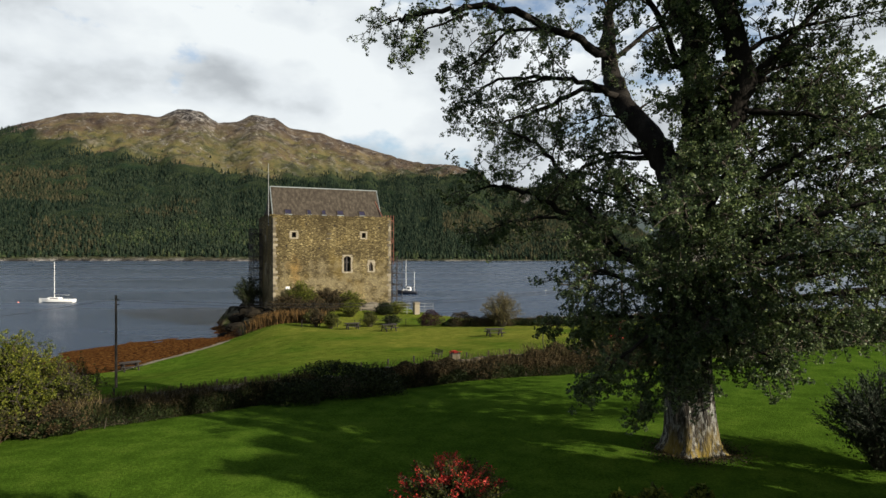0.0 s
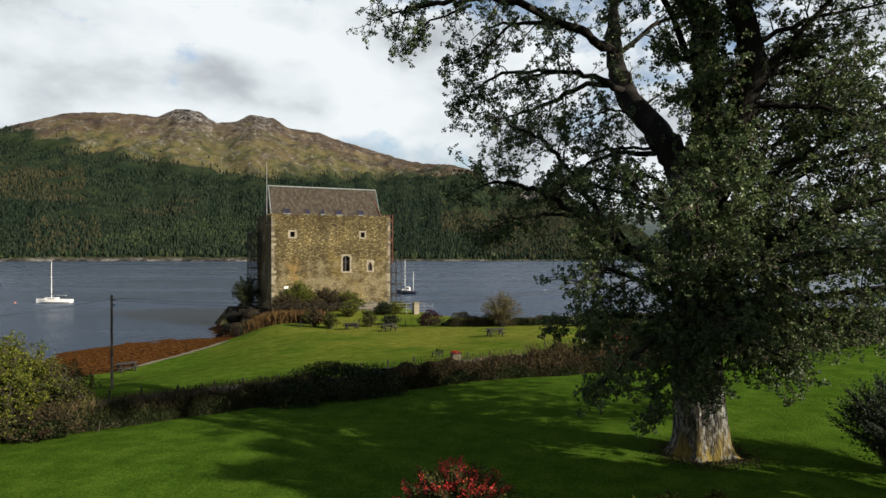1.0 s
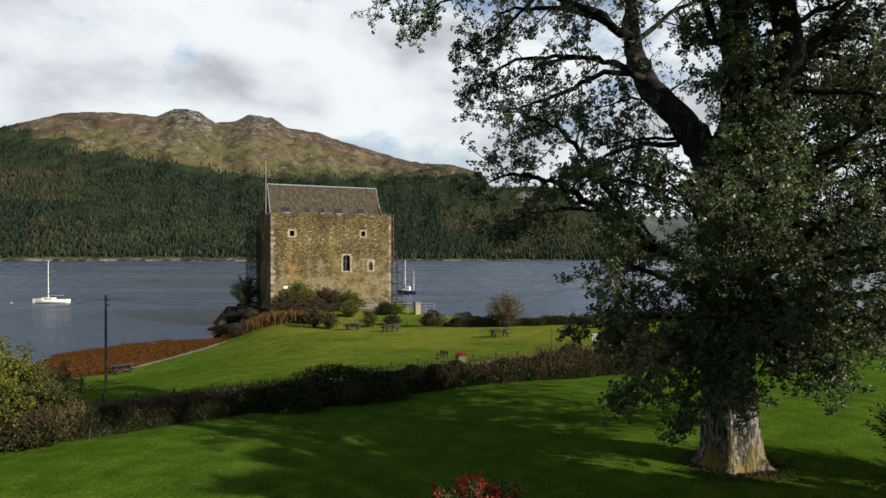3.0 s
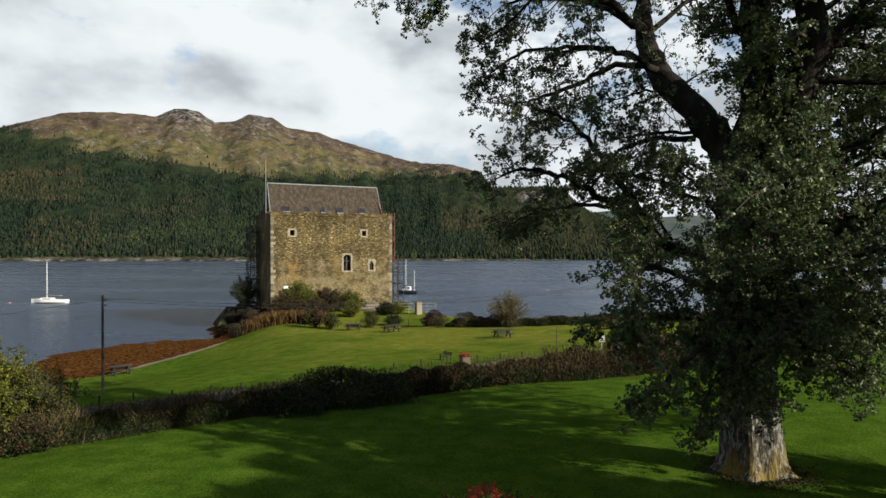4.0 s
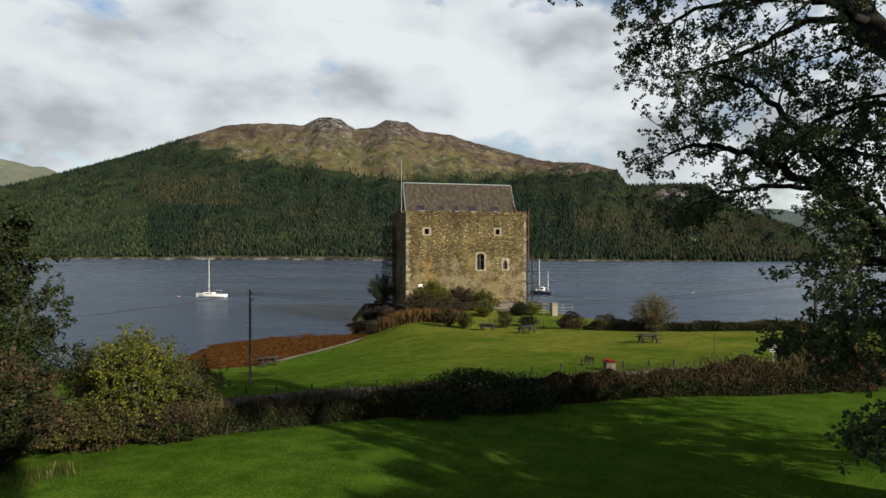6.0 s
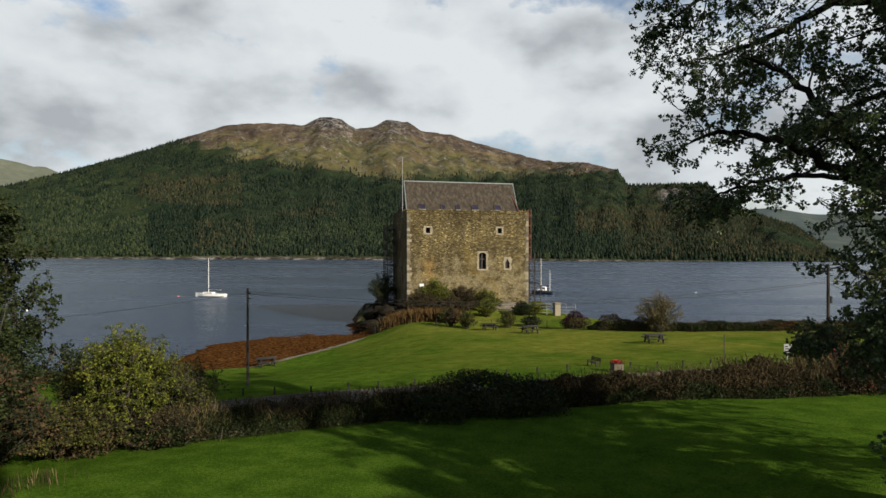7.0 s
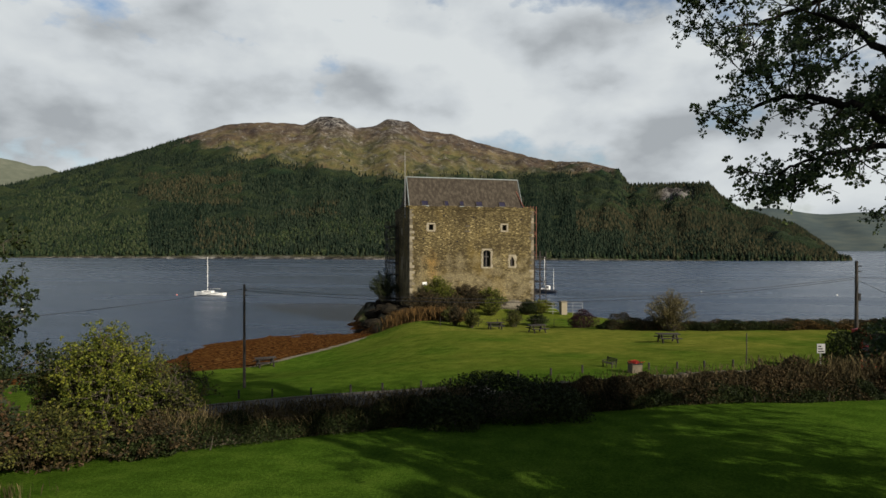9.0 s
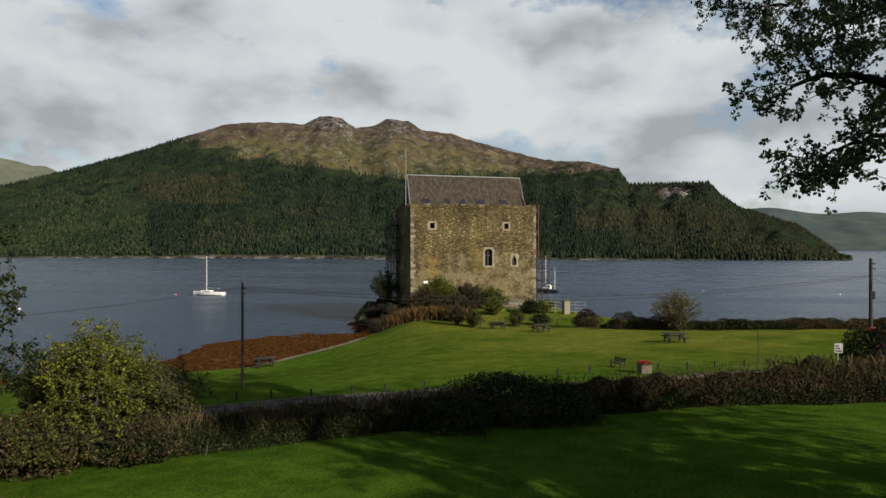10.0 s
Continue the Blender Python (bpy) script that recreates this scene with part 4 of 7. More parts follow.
def boundary_wall():
    wall = thing("boundary_wall", "overgrown dry-stone boundary wall of pale weathered rubble", "wall", kind="structure")
    rng = np.random.default_rng(11)
    bm = fresh()
    for a in np.arange(-2, 60, 2.0):
        p = AB(a + 1, wall_b(a + 1))
        top = gz(p.x, p.y) + 0.95 + 0.24 * min(1, max(0, (a - 8) / 4))
        m = Matrix.Translation((p.x, p.y, 0)) @ Matrix.Rotation(AX, 4, "Z")
        box(bm, -1.0, -0.2, gz(p.x, p.y) - 0.8, 1.0, 0.2, top - 0.05, turn=m)
    part("wall_core", bm, WALLSTONE, wall)
    shapes = []
    for k in range(6):
        bm = fresh()
        bmesh.ops.create_cube(bm, size=1.0)
        for v in bm.verts:
            v.co = Vector((v.co.x * rng.uniform(0.8, 1.1), v.co.y * rng.uniform(0.8, 1.1), v.co.z * rng.uniform(0.75, 1.1)))
        bmesh.ops.bevel(bm, geom=list(bm.edges), offset=0.12, segments=1, affect="EDGES")
        me = bpy.data.meshes.new("stone"); bm.to_mesh(me); bm.free(); me.materials.append(WALLSTONE)
        shapes.append(me)
    a = 12.5
    while a < 22.5:
        w = rng.uniform(0.12, 0.42)
        p = AB(a + w / 2, wall_b(a) - 0.02)
        h = rng.uniform(0.12, 0.24)
        z = gz(p.x, p.y) + 1.12 + h / 2
        m = Matrix.Translation((p.x, p.y, z)) @ Matrix.Rotation(AX + rng.uniform(-0.2, 0.2), 4, "Z") @ Matrix.Rotation(rng.uniform(-0.2, 0.2), 4, "Y") @ Matrix.Diagonal((w, 0.5, h, 1))
        child("stone", shapes[rng.integers(6)], wall, at=m)
        a += w + 0.02
    for course in range(3):
        a = 12.0
        while a < 23.0:
            w = rng.uniform(0.22, 0.5)
            p = AB(a + w / 2, wall_b(a) - 0.24)
            z = gz(p.x, p.y) + 1.2 - course * 0.24 + rng.uniform(-0.03, 0.03)
            m = Matrix.Translation((p.x, p.y, z)) @ Matrix.Rotation(AX + rng.uniform(-0.08, 0.08), 4, "Z") @ Matrix.Diagonal((w, 0.16, rng.uniform(0.18, 0.23), 1))
            child("stone", shapes[rng.integers(6)], wall, at=m)
            a += w + 0.03


boundary_wall()

# ------------------------------------------------------------------ castle
CASTLE_Z = 3.2


def castle():
    o = AB(20.83, 99.14, CASTLE_Z)
    top = thing("castle", "ruined-looking tan rubble-stone tower house with a brown slate roof", "castle",
                Matrix.Translation(o) @ Matrix.Rotation(AX, 4, "Z"))
    L, D, H, T = 20.0, 11.6, 15.75, 2.0
    openings = [(2.95, 12.35, 3.65, 13.2), (14.75, 12.35, 15.45, 13.2), (11.6, 6.7, 12.8, 9.3), (16.05, 6.75, 16.75, 8.35)]

    def pierced(length, holes, place):
        """A wall face with its reveals, and a dark back; place maps (u, depth, z) to the castle's axes."""
        bm = fresh()
        us = sorted({0.0, length, *(h[0] for h in holes), *(h[2] for h in holes)})
        zs = sorted({0.0, H, *(h[1] for h in holes), *(h[3] for h in holes)})
        quad = lambda *q: bm.faces.new([bm.verts.new(place(*c)) for c in q])
        for u0, u1 in zip(us, us[1:]):
            for z0, z1 in zip(zs, zs[1:]):
                if any(h[0] <= u0 and u1 <= h[2] and h[1] <= z0 and z1 <= h[3] for h in holes):
                    continue
                quad((u0, 0, z0), (u1, 0, z0), (u1, 0, z1), (u0, 0, z1))
        for u0, z0, u1, z1 in holes:
            quad((u0, 0, z0), (u0, 0.9, z0), (u0, 0.9, z1), (u0, 0, z1))
            quad((u1, 0, z0), (u1, 0, z1), (u1, 0.9, z1), (u1, 0.9, z0))
            quad((u0, 0, z0), (u1, 0, z0), (u1, 0.9, z0), (u0, 0.9, z0))
            quad((u0, 0, z1), (u0, 0.9, z1), (u1, 0.9, z1), (u1, 0, z1))
        quad((0, T, 0), (0, T, H), (length, T, H), (length, T, 0))
        quad((0, 0, H), (length, 0, H), (length, T, H), (0, T, H))
        bmesh.ops.remove_doubles(bm, verts=bm.verts, dist=0.001)
        return bm

    part("wall_front", pierced(L, openings, lambda u, d, z: (u, d, z)), RUBBLE, top)
    side = [(5.6, 6.4, 6.2, 8.0), (5.8, 0.8, 6.3, 1.6), (5.5, 11.8, 6.1, 12.6)]
    part("wall_side", pierced(D, side, lambda u, d, z: (d, D - u, z)), RUBBLE, top)
    part("wall_back", pierced(L, [], lambda u, d, z: (L - u, D - d, z)), RUBBLE, top)
    part("wall_side", pierced(D, [], lambda u, d, z: (L - d, u, z)), RUBBLE, top)
    bm = box(fresh(), T, T, 14.4, L - T, D - T, 14.6)
    part("wall_walk", bm, DRESSED, top)
    # dressed quoins up the two front corners and the far side corner
    rng = np.random.default_rng(5)
    quoin_long, quoin_short = [], []
    for w, store in ((0.62, quoin_long), (0.36, quoin_short)):
        bm = box(fresh(), 0, 0, 0, 1, 1, 0.40, bevel=0.02)
        me = bpy.data.meshes.new("quoin"); bm.to_mesh(me); bm.free(); me.materials.append(DRESSED)
        store.append((me, w))
    z, k = 0.2, 0
    while z < H - 0.5:
        (me, w), (me2, w2) = (quoin_long[0], quoin_short[0]) if k % 2 else (quoin_short[0], quoin_long[0])
        w3 = w * rng.uniform(0.8, 1.25)
        child("quoin", me, top, at=Matrix.Translation((-0.025, -0.025, z)) @ Matrix.Diagonal((w3, w2, 1, 1)))
        child("quoin", me, top, at=Matrix.Translation((L + 0.025 - w3, -0.025, z)) @ Matrix.Diagonal((w3, 0.5, 1, 1)))
        z += 0.43; k += 1
    # parapet course
    bm = fresh()
    box(bm, -0.12, -0.12, H - 0.28, L + 0.12, 0.35, H - 0.08)
    box(bm, -0.12, 0.35, H - 0.28, 0.35, D + 0.12, H - 0.08)
    part("parapet_course", bm, RUBBLE, top)
    u = 0.1
    while u < L - 0.5:
        w = rng.uniform(0.5, 1.1)
        part("coping_stone", box(fresh(), u, 0.02, H, u + w, 0.7, H + rng.uniform(0.12, 0.32), bevel=0.03), RUBBLE, top)
        u += w + 0.03
    u = 0.8
    while u < D - 0.5:
        w = rng.uniform(0.5, 1.1)
        part("coping_stone", box(fresh(), 0.02, u, H, 0.7, u + w, H + rng.uniform(0.12, 0.32), bevel=0.03), RUBBLE, top)
        part("coping_stone", box(fresh(), L - 0.7, u, H, L - 0.02, u + w, H + rng.uniform(0.12, 0.32), bevel=0.03), RUBBLE, top)
        u += w + 0.03
    # roof: two slate slopes, gables, ridge
    e0, e1, r0, r1, ze, zr, ym = 0.5, 19.3, 0.7, 19.6, 15.7, 20.9, 5.8
    for y_eave, name in ((2.7, "roof_front"), (8.9, "roof_back")):
        bm = fresh()
        q = [bm.verts.new(c) for c in ((e0, y_eave, ze), (e1, y_eave, ze), (r1, ym, zr), (r0, ym, zr))]
        f = bm.faces.new(q)
        g = bmesh.ops.extrude_face_region(bm, geom=[f])
        bmesh.ops.translate(bm, vec=(0, 0, -0.15), verts=[v for v in g["geom"] if isinstance(v, bmesh.types.BMVert)])
        part(name, bm, SLATE, top)
    for u in (e0, e1):
        bm = fresh()
        um = r0 if u == e0 else r1
        a = [bm.verts.new(c) for c in ((u, 2.9, 14.5), (u, 8.7, 14.5), (u, 8.7, ze - 0.1), (um, ym, zr - 0.2), (u, 2.9, ze - 0.1))]
        f = bm.faces.new(a)
        g = bmesh.ops.extrude_face_region(bm, geom=[f])
        bmesh.ops.translate(bm, vec=(0.4 if u == e0 else -0.4, 0, 0), verts=[v for v in g["geom"] if isinstance(v, bmesh.types.BMVert)])
        part("gable", bm, RUBBLE, top)
        bm = fresh()
        for ye in (2.65, 8.95):
            rod(bm, (u, ye, ze + 0.02), (um, ym, zr + 0.06), 0.085, sides=4)
        part("skew", bm, LEAD, top, "pale lead-covered gable edge")
    bm = rod(fresh(), (r0, ym, zr + 0.02), (r1, ym, zr + 0.02), 0.10, sides=6)
    part("ridge", bm, LEAD, top, "pale green-grey lead ridge")
    # small rooflights along the foot of the slope
    slope = math.atan2(zr - ze, ym - 2.7)
    for u, w in ((3.1, 1.0), (6.6, 0.6), (9.1, 0.6), (12.0, 1.0), (15.9, 1.0)):
        base = Matrix.Translation((u, 3.22, ze + 0.86 + 0.06)) @ Matrix.Rotation(slope, 4, "X")
        bm = fresh()
        box(bm, -w / 2 - 0.1, -0.5, 0, w / 2 + 0.1, -0.4, 0.12)
        box(bm, -w / 2 - 0.1, 0.4, 0, w / 2 + 0.1, 0.5, 0.12)
        box(bm, -w / 2 - 0.1, -0.4, 0, -w / 2, 0.4, 0.12)
        box(bm, w / 2, -0.4, 0, w / 2 + 0.1, 0.4, 0.12)
        bmesh.ops.transform(bm, matrix=base, verts=bm.verts)
        light = part("rooflight", bm, SLATE, top)
        bm = box(fresh(), -w / 2, -0.4, 0.03, w / 2, 0.4, 0.07, turn=base)
        part("pane", bm, GLASS_DARK, light)
        part("flashing", box(fresh(), -w / 2 - 0.1, -0.62, 0.02, w / 2 + 0.1, -0.5, 0.1, turn=base), LEAD, light, "pale lead flashing")
    # windows: dressed surrounds, dark interior, bars
    for i, (u0, z0, u1, z1) in enumerate(openings):
        bm = box(fresh(), u0 - 0.05, 0.7, z0 - 0.05, u1 + 0.05, 0.85, z1 + 0.05)
        win = part("window", bm, DARK_INSIDE, top)
        bm = fresh()
        for uu0, uu1 in ((u0 - 0.26, u0), (u1, u1 + 0.26)):
            z = z0
            while z < z1 - 0.1:
                h = min(0.42, z1 - z)
                box(bm, uu0 - (0.12 if uu0 < u0 else 0) * rng.integers(0, 2), -0.03, z, uu1 + (0.12 if uu0 >= u1 else 0) * rng.integers(0, 2), 0.25, z + h - 0.02)
                z += h
        box(bm, u0 - 0.3, -0.03, z0 - 0.22, u1 + 0.3, 0.25, z0)
        um, w = (u0 + u1) / 2, u1 - u0
        if i < 2:
            box(bm, u0 - 0.3, -0.03, z1, u1 + 0.3, 0.25, z1 + 0.24)
        else:
            # arch stones fill the square head down to a round or pointed curve
            rise, k = (0.45, 8) if i == 2 else (0.7, 6)
            for s in range(k):
                ua, ub = u0 + w * s / k, u0 + w * (s + 1) / k
                x = abs((ua + ub) / 2 - um) / (w / 2)
                zc = z1 - rise * (1 - math.sqrt(max(0, 1 - x * x))) if i == 2 else z1 - rise * x
                if zc < z1 - 0.01:
                    box(bm, ua, -0.02, zc, ub, 0.25, z1 + 0.01)
            box(bm, u0 - 0.26, -0.03, z1, u1 + 0.26, 0.25, z1 + 0.22)
        part("surround", bm, PALE_STONE, win, "pale dressed stone surround")
        if i >= 2:
            bm = box(fresh(), um - 0.06, 0.25, z0, um + 0.06, 0.42, z1 - 0.05)
            if i == 2:
                box(bm, u0, 0.27, z0 + 1.5, u1, 0.40, z0 + 1.62)
            part("mullion", bm, STEEL, win)
    for u0, z0, u1, z1 in side:
        bm = box(fresh(), 0.7, D - u1 - 0.05, z0 - 0.05, 0.85, D - u0 + 0.05, z1 + 0.05)
        win = part("window", bm, DARK_INSIDE, top)
        bm = fresh()
        box(bm, -0.03, D - u0, z0 - 0.2, 0.25, D - u0 + 0.22, z1 + 0.2)
        box(bm, -0.03, D - u1 - 0.22, z0 - 0.2, 0.25, D - u1, z1 + 0.2)
        box(bm, -0.03, D - u1, z1, 0.25, D - u0, z1 + 0.2)
        part("surround", bm, PALE_STONE, win, "pale dressed stone surround")
    # blocked opening: a shallow rough niche, and joist holes, their inner shade as near-black blocks
    part("blocked_sill", box(fresh(), 8.6, -0.025, 12.1, 9.5, 0.2, 12.3), DRESSED, top)
    part("blocked_lintel", box(fresh(), 8.75, -0.02, 12.9, 9.4, 0.2, 13.1), DRESSED, top)
    for u, z in ((2.0, 10.9), (5.2, 14.4), (9.9, 14.2), (12.4, 0.9), (7.3, 10.5), (17.8, 14.0)):
        part("joist_hole_shade", box(fresh(), u, -0.012, z, u + 0.24, 0.1, z + 0.22), DARK_INSIDE, top)
    bm = box(fresh(), 1.95, -0.07, 4.05, 2.65, 0.02, 4.5, bevel=0.02)
    part("plaque", bm, WHITE, top, "small white information plaque")
    # cap house on the wall head
    bm = box(fresh(), 0.35, 4.4, H - 0.2, 2.6, 8.6, H + 0.5)
    cap = part("cap_house", bm, RUBBLE, top, "low stone cap house with a pyramid slate roof")
    bm = fresh()
    q = [bm.verts.new(c) for c in ((0.2, 4.2, H + 0.5), (2.6, 4.2, H + 0.5), (2.6, 8.8, H + 0.5), (0.2, 8.8, H + 0.5))]
    t1, t2 = bm.verts.new((1.3, 5.6, H + 2.4)), bm.verts.new((1.3, 7.4, H + 2.4))
    for f in ((q[0], q[1], t1), (q[1], q[2], t2, t1), (q[2], q[3], t2), (q[3], q[0], t1, t2), (q[3], q[2], q[1], q[0])):
        bm.faces.new(f)
    part("cap_roof", bm, SLATE, cap)
    bm = rod(fresh(), (-0.1, 3.0, H - 1.5), (-0.1, 3.0, 24.4), 0.055, 0.035)
    pole = part("flagpole", bm, RAIL, top, "thin pale grey flagpole")
    bm = box(fresh(), -0.2, 2.9, H - 1.2, 0.1, 3.1, H - 1.05)
    part("bracket", bm, STEEL, pole)
    # weathered timber props left on the far gable
    for k in range(3):
        bm = rod(fresh(), (19.3 + 0.25 * k, 6.5 - k, 15.6), (19.55 + 0.25 * k, 6.3 - k, 19.8 - 0.9 * k), 0.05, sides=5)
        part("timber_prop", bm, WOOD, top)
    bm = rod(fresh(), (19.6, 2.2, 15.5), (18.9, 4.6, 18.9), 0.09, sides=5)
    part("timber_prop", bm, RUSTY, top)
    return top


CASTLE = castle()


def on_castle(u, d, z=0.0):
    """Castle axes (metres along the front, behind it, above its base) to world."""
    return CASTLE.matrix_basis @ Vector((u, d, z))


def scaffold(name, label, u0, u1, d0, d1, levels, lift, z0, nu, nd, material, boards=True):
    root = thing(name, label, "scaffolding", Matrix.Translation(on_castle(u0, d0, z0)) @ Matrix.Rotation(AX, 4, "Z"))
    us, ds = np.linspace(0, u1 - u0, nu), np.linspace(0, d1 - d0, nd)
    for u in us:
        for d in ds:
            part("standard", rod(fresh(), (u, d, -0.6), (u, d, levels * lift + 0.9), 0.065, sides=5), material, root)
    for k in range(1, levels + 1):
        z = k * lift
        for d in ds:
            part("ledger", rod(fresh(), (0, d, z), (u1 - u0, d, z), 0.05, sides=5), material, root)
        for u in us:
            part("ledger", rod(fresh(), (u, 0, z), (u, d1 - d0, z), 0.05, sides=5), material, root)
        if boards:
            part("board", box(fresh(), 0, 0, z + 0.04, u1 - u0, d1 - d0, z + 0.09), WOOD, root)
    for k in range(levels):
        s = k % 2
        part("brace", rod(fresh(), (0 if s else u1 - u0, ds[0], k * lift), (u1 - u0 if s else 0, ds[0], (k + 1) * lift), 0.045, sides=5), material, root)
        part("brace", rod(fresh(), (0, ds[0] if s else ds[-1], k * lift), (0, ds[-1] if s else ds[0], (k + 1) * lift), 0.045, sides=5), material, root)
    return root


scaffold("scaffold_tower", "dark steel scaffold tower against the castle side wall", -1.7, -0.25, 7.6, 11.4, 7, 1.95, -0.6, 3, 4, STEEL)
scaffold("scaffold_tower", "rusty steel scaffold tower at the castle end wall", 20.2, 22.4, 0.6, 5.0, 4, 2.0, 0.2, 3, 3, STEEL, boards=False)
scaffold("scaffold_tower", "rust-brown upper scaffold on the castle end wall", 20.1, 21.6, 2.6, 8.0, 4, 1.8, 8.3, 4, 5, RUSTY)

# ------------------------------------------------------------------ trees


class Tree:
    def __init__(self, seed, leaf=0.13):
        self.rng = np.random.default_rng(seed)
        self.wood, self.twigs, self.leaves, self.limbs = [], Tubes(4), [], []
        self.leaf, self.aims = leaf, []

    def limb(self, pts, r0, r1, sub=10, sub_len=2.2, start=0.25, twigs=7, leaves=20, sag=0.0, steps=5, bare=False):
        rng = self.rng
        line = smooth_line(pts, steps)
        line[1:-1] += rng.normal(0, 0.04 if r0 > 0.3 else 0.065, (len(line) - 2, 3)) * np.linalg.norm(line[-1] - line[0]) * 0.12
        rad = np.linspace(1, 0, len(line)) ** 0.8 * (r0 - r1) + r1
        t = Tubes(9 if r0 > 0.2 else 6)
        t.add(line, rad, wobble=0.08, rng=rng)
        self.limbs.append(t)
        if bare:
            return
        for k in range(sub):
            f = start + (1 - start) * (k + rng.uniform(0, 1)) / sub
            i = min(int(f * (len(line) - 1)), len(line) - 2)
            p0 = line[i] + (line[i + 1] - line[i]) * (f * (len(line) - 1) - i)
            tang = line[min(i + 2, len(line) - 1)] - line[max(i - 1, 0)]
            tang /= np.linalg.norm(tang) + 1e-9
            d = rng.normal(size=3); d -= tang * (d @ tang); d /= np.linalg.norm(d) + 1e-9
            d = tang * rng.uniform(0.2, 0.9) + d + np.array((0, 0, 0.12 - sag))
            d /= np.linalg.norm(d)
            self.branch(p0, d, sub_len * rng.uniform(0.55, 1.25) * (1.15 - 0.45 * f), max(rad[i] * 0.4, 0.018), twigs, leaves, sag)
        self.branch(line[-1], (line[-1] - line[-2]) / (np.linalg.norm(line[-1] - line[-2]) + 1e-9), sub_len * 0.8, max(r1 * 0.8, 0.015), twigs, leaves, sag)

    def branch(self, p, d, length, r, twigs, leaves, sag):
        rng = self.rng
        n = 5
        pts = [np.array(p, dtype=float)]
        d = np.array(d, dtype=float)
        for _ in range(n):
            d = d + rng.normal(0, 0.24, 3) + np.array((0, 0, -sag * 0.25))
            d /= np.linalg.norm(d)
            pts.append(pts[-1] + d * length / n)
        pts = np.array(pts)
        self.twigs.add(pts, np.linspace(min(r, 0.09), 0.010, n + 1), 4)
        for k in range(twigs):
            f = 0.2 + 0.8 * (k + rng.uniform(0, 1)) / twigs
            i = min(int(f * n), n - 1)
            q = pts[i] + (pts[i + 1] - pts[i]) * (f * n - i)
            e = d * 0.5 + rng.normal(0, 0.75, 3) + np.array((0, 0, 0.1 - sag * 0.5))
            e /= np.linalg.norm(e)
            tl = rng.uniform(0.35, 0.95) * min(1.0, length / 2 + 0.3)
            mid = q + e * tl * 0.55 + rng.normal(0, 0.06, 3)
            tip = q + e * tl + rng.normal(0, 0.1, 3)
            self.twigs.add([q, tip], [0.013, 0.006], 3)
            for t in (0.45, 0.75, 1.0):
                m = max(2, int(leaves * rng.uniform(0.6, 1.4) * (0.22 + 0.2 * t)))
                o = rng.normal(size=(m, 3)) + e * 0.7
                o /= np.linalg.norm(o, axis=1)[:, None]
                self.leaves.append(q + (tip - q) * t + rng.normal(0, 0.05, 3) + o * 0.03)
                self.aims.append(o)

    def build(self, name, label, category, base, trunk_mesh, leaf_mat, limb_mat, aspect=0.55, more=()):
        root = thing(name, label, category, Matrix.Translation(base))
        inv = Matrix.Translation(-Vector(base))

        def put(nm, me, lab=""):
            me.transform(inv)
            return child(nm, me, root, lab)

        if trunk_mesh is not None:
            put("trunk", trunk_mesh)
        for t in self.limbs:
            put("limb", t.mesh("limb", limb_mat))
        if self.twigs.n:
            tagged(put("twig_spray", self.twigs.mesh("twig_spray", TWIG)), kind="stuff")
        if self.leaves:
            put("crown", leaf_mesh("crown", np.concatenate(self.leaves), self.leaf, leaf_mat, self.rng, aspect=aspect, aim=np.concatenate(self.aims)))
        return root


def trunk_bark(line, radii, rng, flare=0.0, sides=28):
    """A fluted trunk with root flare."""
    v, f = [], []
    line = smooth_line(line, 8)
    rad = np.interp(np.linspace(0, 1, len(line)), np.linspace(0, 1, len(radii)), radii)
    z0 = line[0][2]
    ph = rng.uniform(0, 6.28, 5)
    for i, (p, r) in enumerate(zip(line, rad)):
        h = p[2] - z0
        for k in range(sides):
            an = 2 * math.pi * k / sides
            fl = 1 + flare * math.exp(-h / 0.33) * (1 + 0.6 * math.sin(5 * an + ph[0]) + 0.3 * math.sin(3 * an + ph[1]))
            w = 1 + 0.085 * math.sin(4 * an + ph[2] + h * 0.3) + 0.04 * math.sin(9 * an + ph[3] - h * 0.5) + 0.025 * math.sin(13 * an + h * 2.1) + rng.uniform(-0.02, 0.02)
            v.append((p[0] + math.cos(an) * r * fl * w, p[1] + math.sin(an) * r * fl * w, p[2]))
    for i in range(len(line) - 1):
        for k in range(sides):
            f.append((i * sides + k, i * sides + (k + 1) % sides, (i + 1) * sides + (k + 1) % sides, (i + 1) * sides + k))
    me = fast_mesh("trunk", v, f, BARK, True)
    at = me.attributes.new("moss", "FLOAT", "POINT")
    at.data.foreach_set("value", np.clip(1.25 - (np.array(v)[:, 2] - z0) / 1.1, 0, 1).astype(np.float32))
    return me


